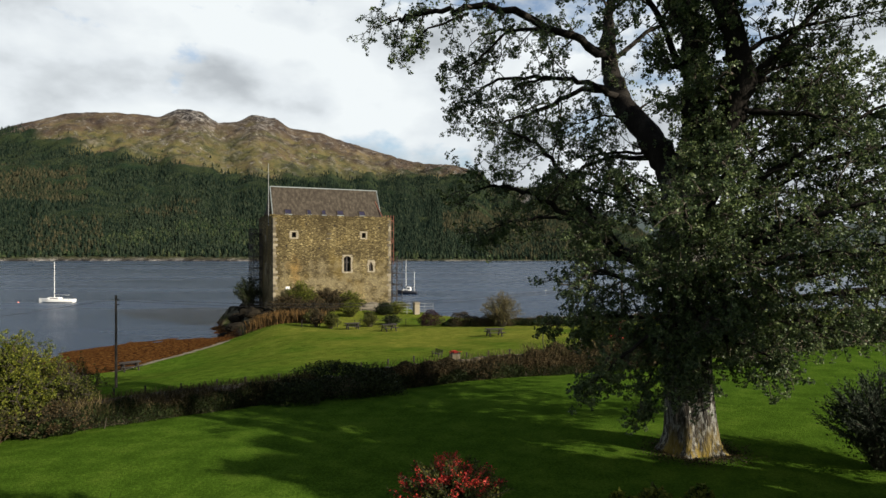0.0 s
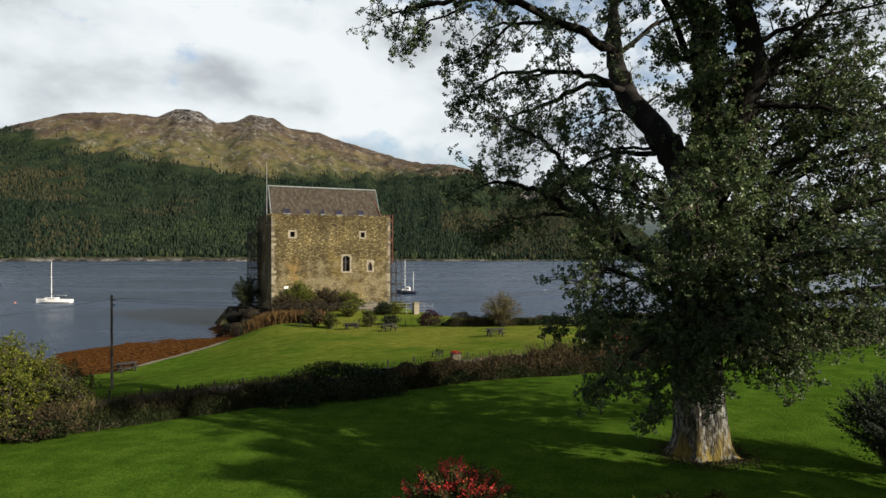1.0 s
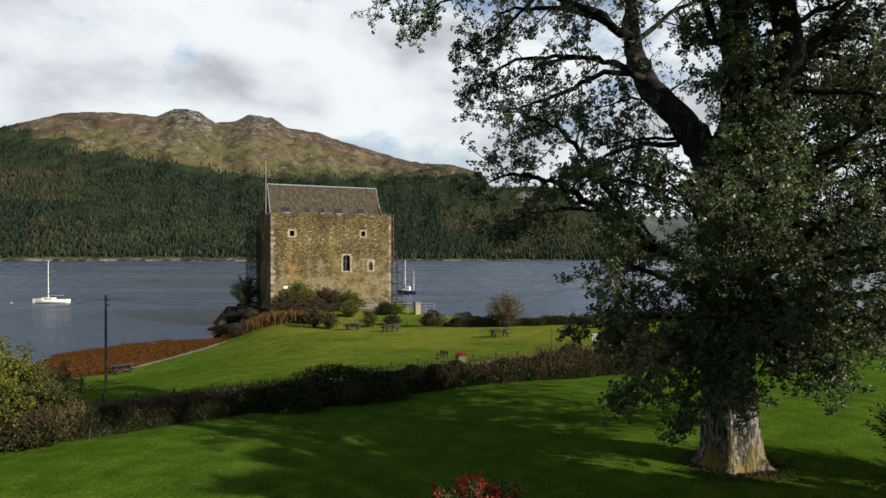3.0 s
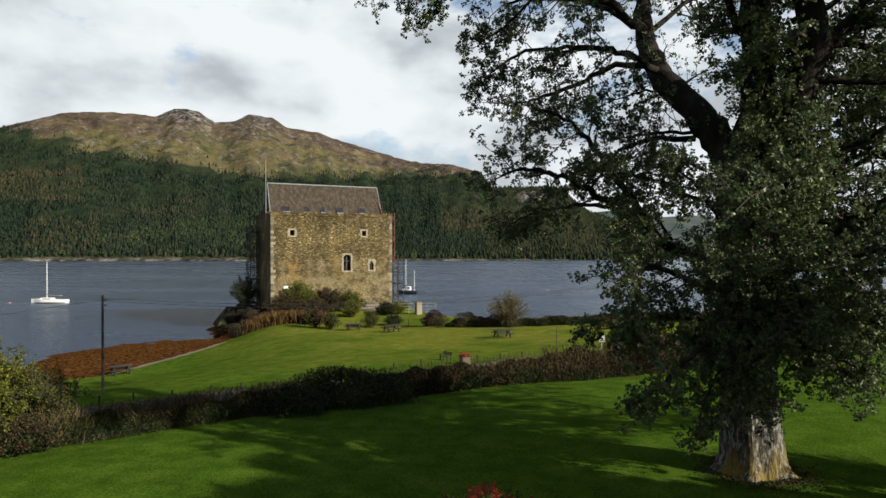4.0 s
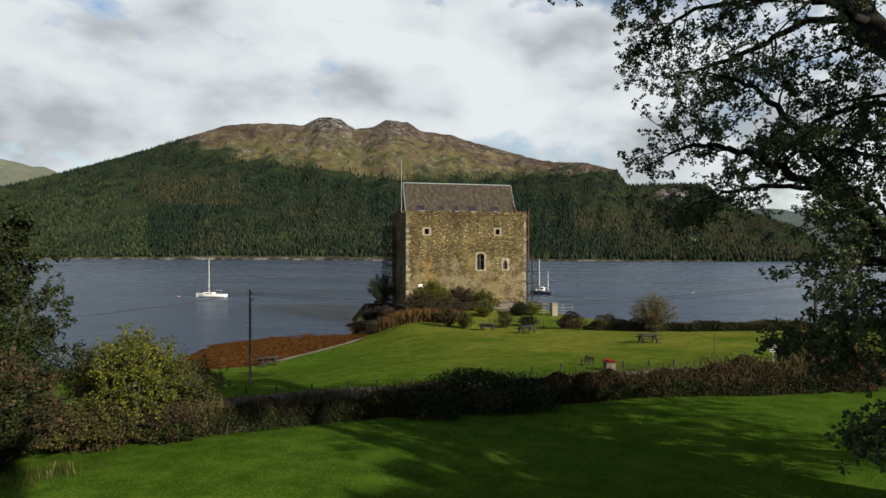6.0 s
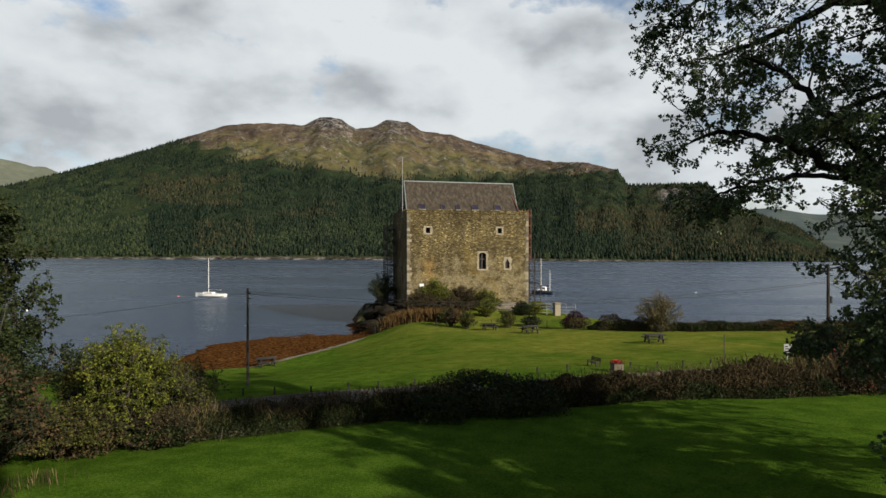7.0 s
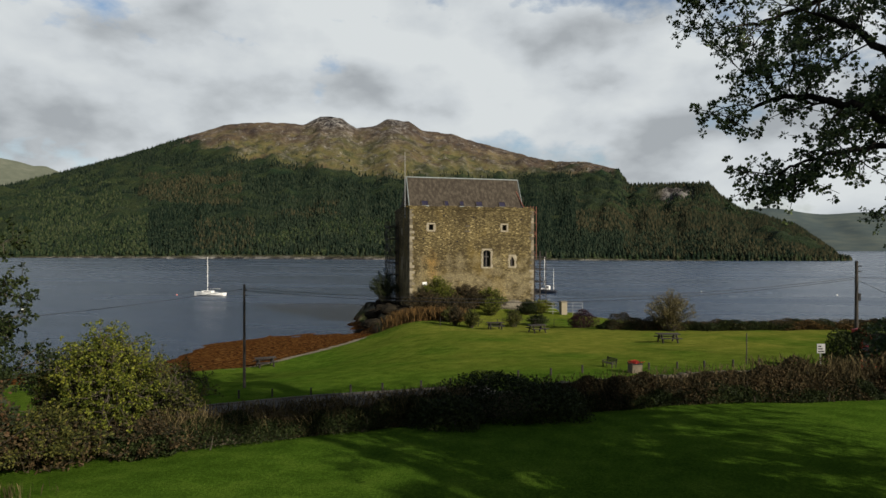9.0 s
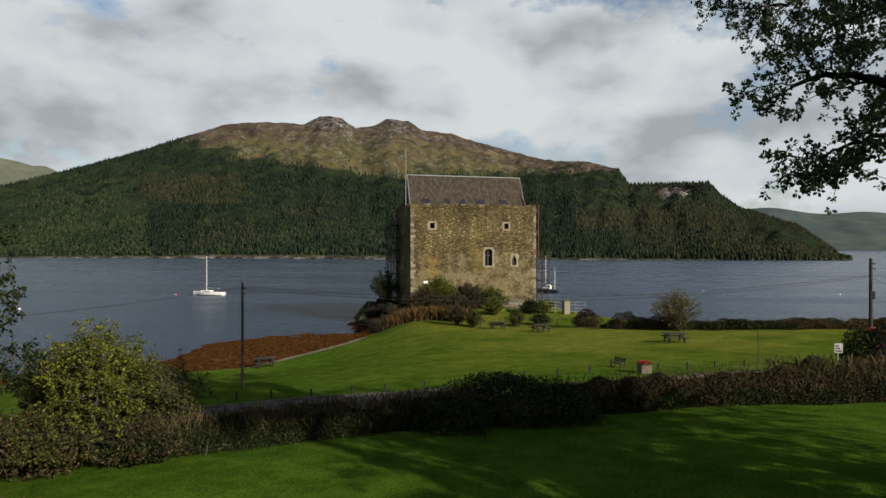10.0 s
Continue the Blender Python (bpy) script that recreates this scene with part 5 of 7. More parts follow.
def oak():
    t = Tree(21, 0.088)
    base = (8.85, 22.15, gz(8.85, 22.15) - 0.1)
    trunk = trunk_bark([base, (8.8, 22.15, 8.2), (8.7, 22.1, 11), (8.55, 22.1, 14), (8.6, 22.2, 16.4)], (0.86, 0.83, 0.80, 0.78, 0.72), t.rng, 0.40, 56)
    up = dict(sub=12, sub_len=2.4, twigs=10, leaves=52)
    # great left limb, leaning back, and its long level branch
    t.limb([(8.75, 22.2, 15.0), (8.4, 22.9, 16.9), (8.0, 23.9, 18.1), (7.7, 26.4, 20.2), (7.75, 28.4, 21.9), (7.8, 29.2, 23.9)], 0.58, 0.34, sub=9, sub_len=1.2, start=0.3, twigs=8, leaves=22)
    t.limb([(7.8, 29.1, 23.7), (7.9, 29.6, 25.0), (8.2, 30, 26.6), (7.5, 30.5, 28.4)], 0.30, 0.08, **up)
    t.limb([(7.7, 27.4, 20.9), (6.3, 28.0, 21.1), (4.8, 28.4, 20.4), (3.4, 28.5, 19.95), (2.3, 28.4, 19.7)], 0.14, 0.03, sub=15, sub_len=2.4, start=0.35, twigs=10, leaves=39, sag=0.2)
    t.limb([(7.8, 29.1, 23.0), (6.2, 29.0, 23.8), (4.0, 28.5, 24.0), (1.8, 28.0, 23.6)], 0.16, 0.04, **up)
    # right limb
    t.limb([(8.8, 22.0, 15.9), (9.7, 21.4, 18.0), (10.1, 20.9, 19.9), (9.2, 20.7, 22.4), (8.6, 20.6, 26)], 0.62, 0.16, sub=18, sub_len=2.0, start=0.12, twigs=10, leaves=39)
    t.limb([(8.75, 22.2, 15.2), (9.05, 22.1, 18), (8.9, 22.0, 21), (8.6, 22, 24), (8.4, 22, 28)], 0.70, 0.12, sub=26, sub_len=1.7, start=0.08, twigs=10, leaves=39)
    # upper left reach
    t.limb([(7.8, 28.8, 22.8), (5.4, 26.0, 22.8), (2.2, 23.6, 23.1), (0.2, 24.1, 23.2), (-1.2, 24.4, 23.1), (-2.2, 24.6, 22.9)], 0.18, 0.03, sub=14, sub_len=1.7, start=0.3, twigs=9, leaves=39, sag=0.35)
    t.limb([(7.7, 26.6, 20.3), (6.2, 25.2, 20.5), (4.4, 24.0, 20.6), (3.0, 24.2, 20.3)], 0.15, 0.03, sub=11, sub_len=1.8, start=0.35, twigs=9, leaves=39, sag=0.2)
    t.limb([(4.4, 24.2, 20.6), (2.6, 25.4, 20.9), (1.4, 26.0, 20.5), (0.7, 26.0, 19.8)], 0.08, 0.02, sub=9, sub_len=1.3, start=0.3, twigs=9, leaves=39, sag=0.35)
    t.limb([(1.0, 23.8, 23.0), (-0.6, 24.0, 22.4), (-1.4, 24.2, 21.7)], 0.05, 0.015, sub=5, sub_len=0.8, start=0.4, twigs=6, leaves=39, sag=0.6)
    # middle left limb with two forks
    t.limb([(8.5, 22.3, 12.6), (6.4, 22.9, 13.9), (5.0, 23.1, 15.1), (3.4, 23.1, 15.9), (2.3, 23.1, 16.2), (1.1, 22.8, 16.0)], 0.17, 0.03, sub=14, sub_len=1.5, start=0.35, twigs=10, leaves=39, sag=0.15)
    t.limb([(5.5, 23.1, 14.75), (4.2, 22.9, 15.1), (3.0, 22.6, 15.0), (2.1, 22.4, 14.8), (1.4, 22.3, 14.5)], 0.08, 0.02, sub=9, sub_len=1.1, start=0.5, twigs=8, leaves=39, sag=0.5)
    t.limb([(6.0, 23.2, 14.6), (4.6, 23.8, 16.8), (3.6, 24.2, 18.0), (2.7, 24.0, 18.4)], 0.12, 0.03, sub=11, sub_len=1.8, start=0.3, twigs=9, leaves=39)
    t.limb([(8.2, 23.2, 15.0), (6.6, 24.2, 16.0), (5.2, 24.4, 16.3), (4.2, 24.2, 15.9)], 0.07, 0.02, sub=13, sub_len=1.4, start=0.15, twigs=9, leaves=39, sag=0.2)
    t.limb([(8.1, 23.8, 17.6), (6.8, 25.0, 17.8), (5.6, 25.6, 17.7)], 0.07, 0.02, sub=11, sub_len=1.4, start=0.15, twigs=9, leaves=39, sag=0.15)
    # hanging sprays that fill the left side
    fill = dict(sub=8, sub_len=1.2, start=0.2, twigs=8, leaves=46, sag=0.25)
    for p0, p1, p2 in (((2.8, 24.2, 22.7), (1.6, 24.5, 21.6), (0.6, 24.6, 20.9)), ((7.6, 25.6, 19.3), (6.4, 24.6, 19.2), (5.1, 24.3, 18.8)), ((8.2, 23.8, 16.3), (7.4, 24.2, 16.7), (6.7, 24.4, 16.5)),
                       ((6.6, 22.8, 14.0), (5.8, 22.0, 14.6), (5.0, 21.6, 14.6)), ((8.0, 22.0, 14.2), (7.0, 21.4, 15.4), (6.2, 21.2, 16.0))):
        t.limb([p0, p1, p2], 0.06, 0.02, **fill)
    # low left sweep
    t.limb([(8.4, 21.9, 12.0), (6.2, 21.3, 12.9), (5.2, 20.9, 13.2), (4.6, 20.7, 12.9)], 0.11, 0.03, sub=13, sub_len=1.8, twigs=10, leaves=39, sag=0.25)
    t.limb([(8.4, 22.1, 11.2), (6.6, 22.5, 11.5), (5.4, 22.7, 11.4), (4.6, 22.8, 11.1)], 0.08, 0.03, sub=16, sub_len=1.5, start=0.1, twigs=10, leaves=39, sag=0.3)
    t.limb([(8.3, 21.4, 11.4), (6.9, 20.2, 11.2), (5.8, 19.6, 10.6), (5.1, 19.3, 10.1), (4.7, 19.2, 9.8)], 0.07, 0.015, sub=12, sub_len=0.9, start=0.2, twigs=9, leaves=39, sag=0.5)
    t.limb([(8.2, 21.6, 10.6), (7.3, 20.8, 10.2), (6.7, 20.4, 9.4), (6.4, 20.3, 8.6)], 0.05, 0.015, sub=10, sub_len=0.9, twigs=7, leaves=50, sag=0.5)
    # forward, masking the trunk
    t.limb([(8.5, 21.4, 13.6), (7.6, 19.3, 14.9), (6.6, 17.0, 15.4)], 0.11, 0.03, sub=10, sub_len=1.7, twigs=10, leaves=39, sag=0.2)
    t.limb([(8.9, 21.4, 12.8), (9.8, 19.4, 13.4), (11.0, 17.6, 13.9)], 0.11, 0.03, sub=11, sub_len=1.8, twigs=10, leaves=39, sag=0.2)
    t.limb([(8.7, 21.4, 11.8), (8.4, 20.2, 11.9), (8.3, 18.8, 11.8)], 0.14, 0.04, sub=11, sub_len=1.6, start=0.1, twigs=10, leaves=39, sag=0.35)
    t.limb([(8.6, 21.4, 14.2), (8.8, 20.0, 15.6), (8.6, 18.8, 16.4)], 0.14, 0.04, sub=9, sub_len=1.5, twigs=10, leaves=39, sag=0.2)
    # right side
    t.limb([(9.2, 22.1, 12.8), (12, 22.0, 14.6), (14.6, 22.1, 16.0), (17.2, 22.4, 17.2)], 0.17, 0.04, sub=14, sub_len=2.1, twigs=10, leaves=39)
    t.limb([(9.1, 22.1, 14.2), (11.4, 21.4, 16.6), (13.6, 20.8, 18.2), (15.6, 20.4, 19.2)], 0.13, 0.03, sub=12, sub_len=2.0, twigs=10, leaves=39)
    t.limb([(9.3, 22.0, 11.6), (12, 21.6, 12.2), (14.8, 21.2, 12.5), (17.4, 21.0, 12.4)], 0.18, 0.03, sub=9, sub_len=1.7, twigs=10, leaves=39, sag=0.2)
    t.limb([(9.3, 22.0, 10.8), (10.3, 21.3, 10.9), (10.9, 21.0, 10.6), (11.2, 20.9, 10.3)], 0.09, 0.02, sub=8, sub_len=0.9, twigs=9, leaves=39, sag=0.4)
    t.limb([(9.2, 22.5, 12.2), (12, 24.6, 13.2), (14.8, 26.4, 13.6), (16.5, 28, 13.2)], 0.12, 0.03, sub=10, sub_len=2.0, twigs=10, leaves=39, sag=0.15)
    t.limb([(9.2, 21.6, 13.4), (12, 19.8, 15.0), (14.4, 18.4, 15.6)], 0.11, 0.03, sub=12, sub_len=2.0, twigs=10, leaves=39)
    t.limb([(9.4, 22.2, 10.9), (12.5, 22.6, 11.3), (15, 22.8, 11.3), (17, 22.8, 11.2)], 0.12, 0.03, sub=7, sub_len=1.3, twigs=10, leaves=39, sag=0.15)
    thick = dict(sub=13, sub_len=1.5, start=0.12, twigs=10, leaves=39, sag=0.3)
    t.limb([(8.7, 21.3, 10.7), (8.1, 20.3, 10.6), (7.5, 19.7, 10.2)], 0.09, 0.03, **thick)
    t.limb([(9.2, 21.3, 10.9), (9.9, 20.4, 10.8), (10.6, 19.9, 10.4)], 0.09, 0.03, **thick)
    t.limb([(8.9, 21.3, 12.4), (9.2, 20.2, 12.3), (9.5, 19.4, 12.0)], 0.10, 0.03, **thick)
    t.limb([(8.4, 21.3, 12.9), (7.6, 20.4, 13.2), (6.9, 19.6, 13.2)], 0.10, 0.03, **thick)
    t.limb([(8.6, 21.3, 14.6), (8.4, 20.4, 14.6), (8.3, 19.6, 14.3)], 0.10, 0.03, **thick)
    t.limb([(9.2, 21.6, 11.6), (11.0, 20.6, 11.7), (12.8, 20.2, 11.3)], 0.12, 0.03, **thick)
    t.limb([(9.1, 21.8, 13.4), (11.2, 21.2, 13.6), (13.4, 21.0, 13.9), (15.4, 21.0, 14.2)], 0.14, 0.03, **thick)
    t.limb([(9.0, 21.9, 14.8), (10.8, 21.8, 15.8), (12.8, 21.8, 16.6), (14.6, 21.9, 17.0)], 0.14, 0.03, **thick)
    t.limb([(8.3, 25.0, 17.6), (6.8, 26.0, 17.7), (5.6, 26.5, 17.1), (4.9, 26.5, 16.4)], 0.11, 0.03, sub=9, sub_len=1.6, twigs=9, leaves=39, sag=0.2)
    t.limb([(10.0, 21.9, 15.4), (13.0, 22.4, 17.0), (15.6, 22.8, 17.4)], 0.10, 0.03, sub=11, sub_len=1.7, start=0.15, twigs=10, leaves=39, sag=0.15)
    t.limb([(10.2, 21.6, 14.2), (13.2, 21.4, 15.2), (15.8, 21.2, 15.3)], 0.10, 0.03, sub=11, sub_len=1.7, start=0.15, twigs=10, leaves=39, sag=0.15)
    t.limb([(9.9, 21.0, 19.4), (12.0, 21.2, 20.3), (13.8, 21.6, 20.0)], 0.09, 0.02, sub=13, sub_len=1.6, start=0.2, twigs=10, leaves=39, sag=0.15)
    t.limb([(9.6, 21.4, 17.4), (12.0, 22.4, 18.6), (14.2, 23.4, 18.7)], 0.09, 0.02, sub=13, sub_len=1.6, start=0.2, twigs=10, leaves=39, sag=0.15)
    # upper right
    t.limb([(9.9, 21.0, 19.8), (12.5, 21.5, 19.6), (14.8, 22.0, 19.0), (16.8, 22.3, 18.2)], 0.12, 0.03, **up)
    t.limb([(9.4, 21.6, 17.6), (12.0, 23.4, 19.2), (14.4, 24.8, 19.8), (16.4, 26, 19.6)], 0.12, 0.03, **up)
    t.limb([(9.3, 20.8, 22), (11.5, 20.2, 23.4), (13.8, 19.8, 24.0)], 0.16, 0.04, **up)
    t.limb([(9.8, 21.1, 18.6), (11.6, 20.4, 18.4), (13.0, 20.0, 18.0)], 0.12, 0.03, **up)
    t.limb([(8.4, 22, 20.4), (7.0, 20.8, 22.2), (5.6, 20.2, 23.0)], 0.14, 0.03, **up)
    t.limb([(9.6, 21.2, 20.4), (11.6, 20.6, 21.2), (13.8, 20.2, 21.6)], 0.10, 0.03, **up)
    t.limb([(9.5, 21.6, 18.4), (11.2, 22.6, 19.6), (12.6, 23.4, 20.6)], 0.10, 0.03, **up)
    # deep right-hand masses
    for p0, p1, p2 in (((9.2, 22.6, 14.4), (12.0, 25.0, 15.8), (15.2, 26.8, 16.4)), ((9.2, 22.4, 13.0), (11.6, 24.2, 14.6), (13.8, 25.6, 15.4)), ((9.0, 22.0, 15.2), (11.6, 23.0, 17.4), (14.0, 23.8, 18.4)),
                       ((9.2, 21.8, 12.4), (11.4, 20.2, 13.0), (13.4, 19.2, 13.4)), ((8.9, 22.6, 14.0), (10.0, 25.2, 15.8), (10.8, 27.2, 16.8)), ((9.2, 22.4, 15.6), (11.8, 24.6, 17.0), (14.4, 26.4, 17.6)), ((9.2, 22.2, 13.8), (12.4, 23.4, 14.6), (15.6, 24.4, 14.9))):
        t.limb([p0, p1, p2], 0.14, 0.03, sub=12, sub_len=1.8, start=0.15, twigs=9, leaves=39, sag=0.2)
    # the high crown
    for k in range(12):
        an = 2.4 * k
        q = np.array((8.6, 23.0, 23.6 + 0.25 * k))
        e = q + np.array((math.cos(an), math.sin(an), 0.32)) * (5.6 - 0.25 * k)
        t.limb([q, (q + e) / 2 + (0, 0, 0.6), e], 0.12, 0.03, sub=7, sub_len=2.4, start=0.15, twigs=8, leaves=44)
    # sprays hanging before the trunk
    for p0, p1, p2 in (((8.4, 21.4, 12.2), (7.6, 20.6, 11.6), (6.9, 20.2, 10.9)), ((8.6, 21.2, 11.4), (8.0, 20.4, 11.0), (7.6, 19.9, 10.5)), ((8.9, 21.2, 12.8), (9.1, 20.2, 12.4), (9.0, 19.6, 11.8)), ((8.0, 21.6, 11.6), (6.9, 21.2, 11.4), (6.0, 21.0, 11.0))):
        t.limb([p0, p1, p2], 0.06, 0.02, sub=9, sub_len=1.0, start=0.15, twigs=8, leaves=44, sag=0.2)
    # boughs reaching far out to the right
    for p0, p1, p2 in (((12, 22, 13.2), (15, 21.5, 13.4), (18, 21, 13.0)), ((13, 22, 15), (16, 22.5, 15.6), (19, 22.8, 15.4)), ((12, 21.5, 13.6), (15, 20.8, 13.8), (18, 20.2, 13.6)),
                       ((13, 21, 17), (16.5, 20.5, 17.6), (19.5, 20, 17.5)), ((14, 22, 12.4), (17, 23, 12.2), (20, 23.6, 11.8))):
        t.limb([p0, p1, p2], 0.10, 0.03, sub=11, sub_len=1.8, start=0.2, twigs=9, leaves=40, sag=0.15)
    # low back boughs
    t.limb([(9.2, 22.6, 11.4), (10.6, 24.4, 11.5), (12.0, 26.0, 11.2)], 0.09, 0.02, sub=9, sub_len=1.3, twigs=8, leaves=39, sag=0.1)
    # back
    t.limb([(8.6, 22.7, 13), (8.0, 26.0, 13.8), (7.2, 28.8, 14.0)], 0.12, 0.03, sub=12, sub_len=2.0, twigs=10, leaves=39, sag=0.2)
    t.limb([(9.0, 22.7, 12), (10.5, 26.0, 12.4), (11.5, 29, 12.2)], 0.12, 0.03, sub=12, sub_len=2.0, twigs=10, leaves=39, sag=0.25)
    # short growth on the trunk and in the crotch
    for k in range(16):
        an = 3.6 + 2.2 * (k * 0.618 % 1)
        zz = 12.4 + 0.62 * k
        q = np.array((8.8 + math.cos(an) * 0.5, 22.1 + math.sin(an) * 0.5, zz))
        e = q + np.array((math.cos(an) * 1.1, math.sin(an) * 0.9, 0.25))
        t.limb([q, (q + e) / 2 + (0, 0, 0.15), e], 0.05, 0.015, sub=6, sub_len=0.9, start=0.2, twigs=7, leaves=39, sag=0.1)
    # the crown's forward side
    for p1, p2 in (((9.8, 17.5, 23.6), (10.2, 13.4, 23.4)), ((11.2, 17.4, 23.8), (12.6, 13.0, 23.6)), ((12.4, 18.0, 23.4), (15.0, 14.4, 22.6)), ((12.8, 18.6, 22.4), (16.4, 16.4, 21.4)), ((10.6, 17.0, 25.4), (11.6, 12.4, 25.6)), ((12.0, 17.4, 25.0), (14.6, 12.6, 24.6))):
        t.limb([(9.0, 21.0, 22.4), p1, p2], 0.16, 0.04, sub=16, sub_len=2.4, start=0.2, twigs=9, leaves=39)
    # head of the crown
    t.limb([(8.4, 22, 22), (5.4, 20.4, 25.4), (3.4, 19.4, 27)], 0.12, 0.03, **up)
    t.limb([(8.4, 22, 22.5), (11.4, 23, 25.5), (13.8, 24, 27)], 0.12, 0.03, **up)
    t.limb([(8.7, 20.7, 23), (9.4, 17.6, 25.4), (9.8, 15.5, 26.4)], 0.11, 0.03, **up)
    t.limb([(9.8, 21.2, 19), (12.6, 20.2, 22), (15, 19.6, 23.4)], 0.11, 0.03, **up)
    t.limb([(8.2, 29.6, 23), (10.5, 30.5, 24.8), (12.5, 31, 25.5)], 0.14, 0.04, **up)
    return t.build("oak_tree", "old oak tree with a thick lichen-grey mossy trunk", "tree", base, trunk, OAK_LEAF, SHADED_LIMB_BARK, aspect=0.66)


oak()


def leaf_litter(x, y, reach, n, seed):
    """Fallen leaves lying on the grass round a tree's foot."""
    rng = np.random.default_rng(seed)
    an, r = rng.uniform(0, 6.283, n), 0.9 + np.abs(rng.normal(0, 0.45, n)) * reach
    px, py = x + np.cos(an) * r, y + np.sin(an) * r
    p = np.stack([px, py, land_z(px, py)[0] + rng.uniform(0.01, 0.07, n)], 1)
    me = leaf_mesh("leaf_litter", p, 0.07, BROWN_LEAF, rng, aspect=0.5)
    tagged(new("leaf_litter", me), "brown fallen leaves and dry grass round the oak's foot", "fallen leaves", kind="stuff")


leaf_litter(8.95, 22.0, 1.2, 3500, 28)


def bush(name, label, centre, radii, n, size, material, seed, category="bush", lump=0.3, shell=0.5, extra=(), stems=6, lift=0.0, aspect=0.55):
    """An uneven leafy mass on short stems; extra: (count, size, material, upper share) of other leaves or blooms."""
    rng = np.random.default_rng(seed)
    g = gz(centre[0], centre[1])
    base = Vector((centre[0], centre[1], g))
    root = thing(name, label, category, Matrix.Translation(base))
    c = (0, 0, centre[2] - g)
    p = lumpy(n, c, radii, rng, shell, lump, low=0.02)
    child("foliage", leaf_mesh("foliage", p, size, material, rng, lift=lift, aspect=aspect), root)
    t = Tubes(5)
    for _ in range(stems):
        e = np.array(c) + rng.normal(0, 0.45, 3) * np.asarray(radii)
        s = np.array((rng.normal(0, 0.15 * radii[0]), rng.normal(0, 0.15 * radii[1]), -0.15))
        t.add(smooth_line([s, (s + e) / 2 + rng.normal(0, 0.12, 3), e], 3), np.linspace(0.05, 0.012, 7))
    tagged(child("stem_growth", t.mesh("stem_growth", TWIG), root), kind="stuff")
    for k, (m, sz, mt, share, lab) in enumerate(extra):
        q = lumpy(m, c, np.asarray(radii) * 1.03, rng, 0.8, lump, low=0.02)
        q = q[q[:, 2] > c[2] + (share - 0.5) * 2 * radii[2]]
        if len(q):
            child("blossom" if mt is RED_LEAF else "young_leaves", leaf_mesh("blossom", q, sz, mt, rng, aspect=0.7), root, lab)
    return root


def spray_bush(name, label, x, y, radius, height, stems, per, leaf, material, seed, aspect=0.5, category="bush", upright=0.5, extra=None, fill=0, fill_mat=None, squash=1.0):
    """A bush of many arching leafy stems; fill adds inner leaves, whose shade a darker fill_mat puts into their colour;
    extra tints the stem tips.
    """
    rng = np.random.default_rng(seed)
    base = Vector((x, y, gz(x, y)))
    root = thing(name, label, category, Matrix.Translation(base))
    t, pts, aims, tips, tipaims = Tubes(4), [], [], [], []
    for _ in range(stems):
        an, out = rng.uniform(0, 6.283), rng.uniform(0, 1) ** 0.6
        d = np.array((math.cos(an) * out * radius, math.sin(an) * out * radius * squash, height * rng.uniform(0.75, 1.05) * (1 - 0.55 * out ** 2.2)))
        s = np.array((d[0] * 0.12, d[1] * 0.12, -0.1))
        mid = s * 0.4 + d * 0.6 * np.array((0.75, 0.75, 1.1)) + rng.normal(0, 0.06 * radius, 3)
        line = smooth_line([s, mid, d], 5)
        t.add(line, np.linspace(0.022, 0.005, len(line)))
        f = rng.uniform(0.22, 1.0, per) * (len(line) - 1)
        i = np.minimum(f.astype(int), len(line) - 2)
        tang = line[i + 1] - line[i]
        p = line[i] + tang * (f - i)[:, None]
        tang /= np.linalg.norm(tang, axis=1)[:, None] + 1e-9
        o = rng.normal(size=(per, 3)); o /= np.linalg.norm(o, axis=1)[:, None]
        o = o + tang * upright * 1.6
        p = p + o * leaf * rng.uniform(0, 0.9, (per, 1))
        last = (f > (len(line) - 1) * 0.72) & (not extra or rng.uniform() < extra[2])
        pts.append(p[~last]); aims.append(o[~last]); tips.append(p[last]); tipaims.append(o[last])
    if not extra:
        pts += tips; aims += tipaims
    child("foliage", leaf_mesh("foliage", np.concatenate(pts), leaf, material, rng, aspect=aspect, aim=np.concatenate(aims)), root)
    if extra:
        tagged(child("tip_foliage", leaf_mesh("tip_foliage", np.concatenate(tips), leaf, extra[0], rng, aspect=aspect, aim=np.concatenate(tipaims)), root, extra[1]), extra[1], kind="stuff")
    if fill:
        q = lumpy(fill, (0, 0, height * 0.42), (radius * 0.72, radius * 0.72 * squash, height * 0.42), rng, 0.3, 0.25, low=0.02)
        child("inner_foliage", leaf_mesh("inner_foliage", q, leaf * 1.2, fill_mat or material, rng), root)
    tagged(child("stem_growth", t.mesh("stem_growth", TWIG), root), kind="stuff")
    return root


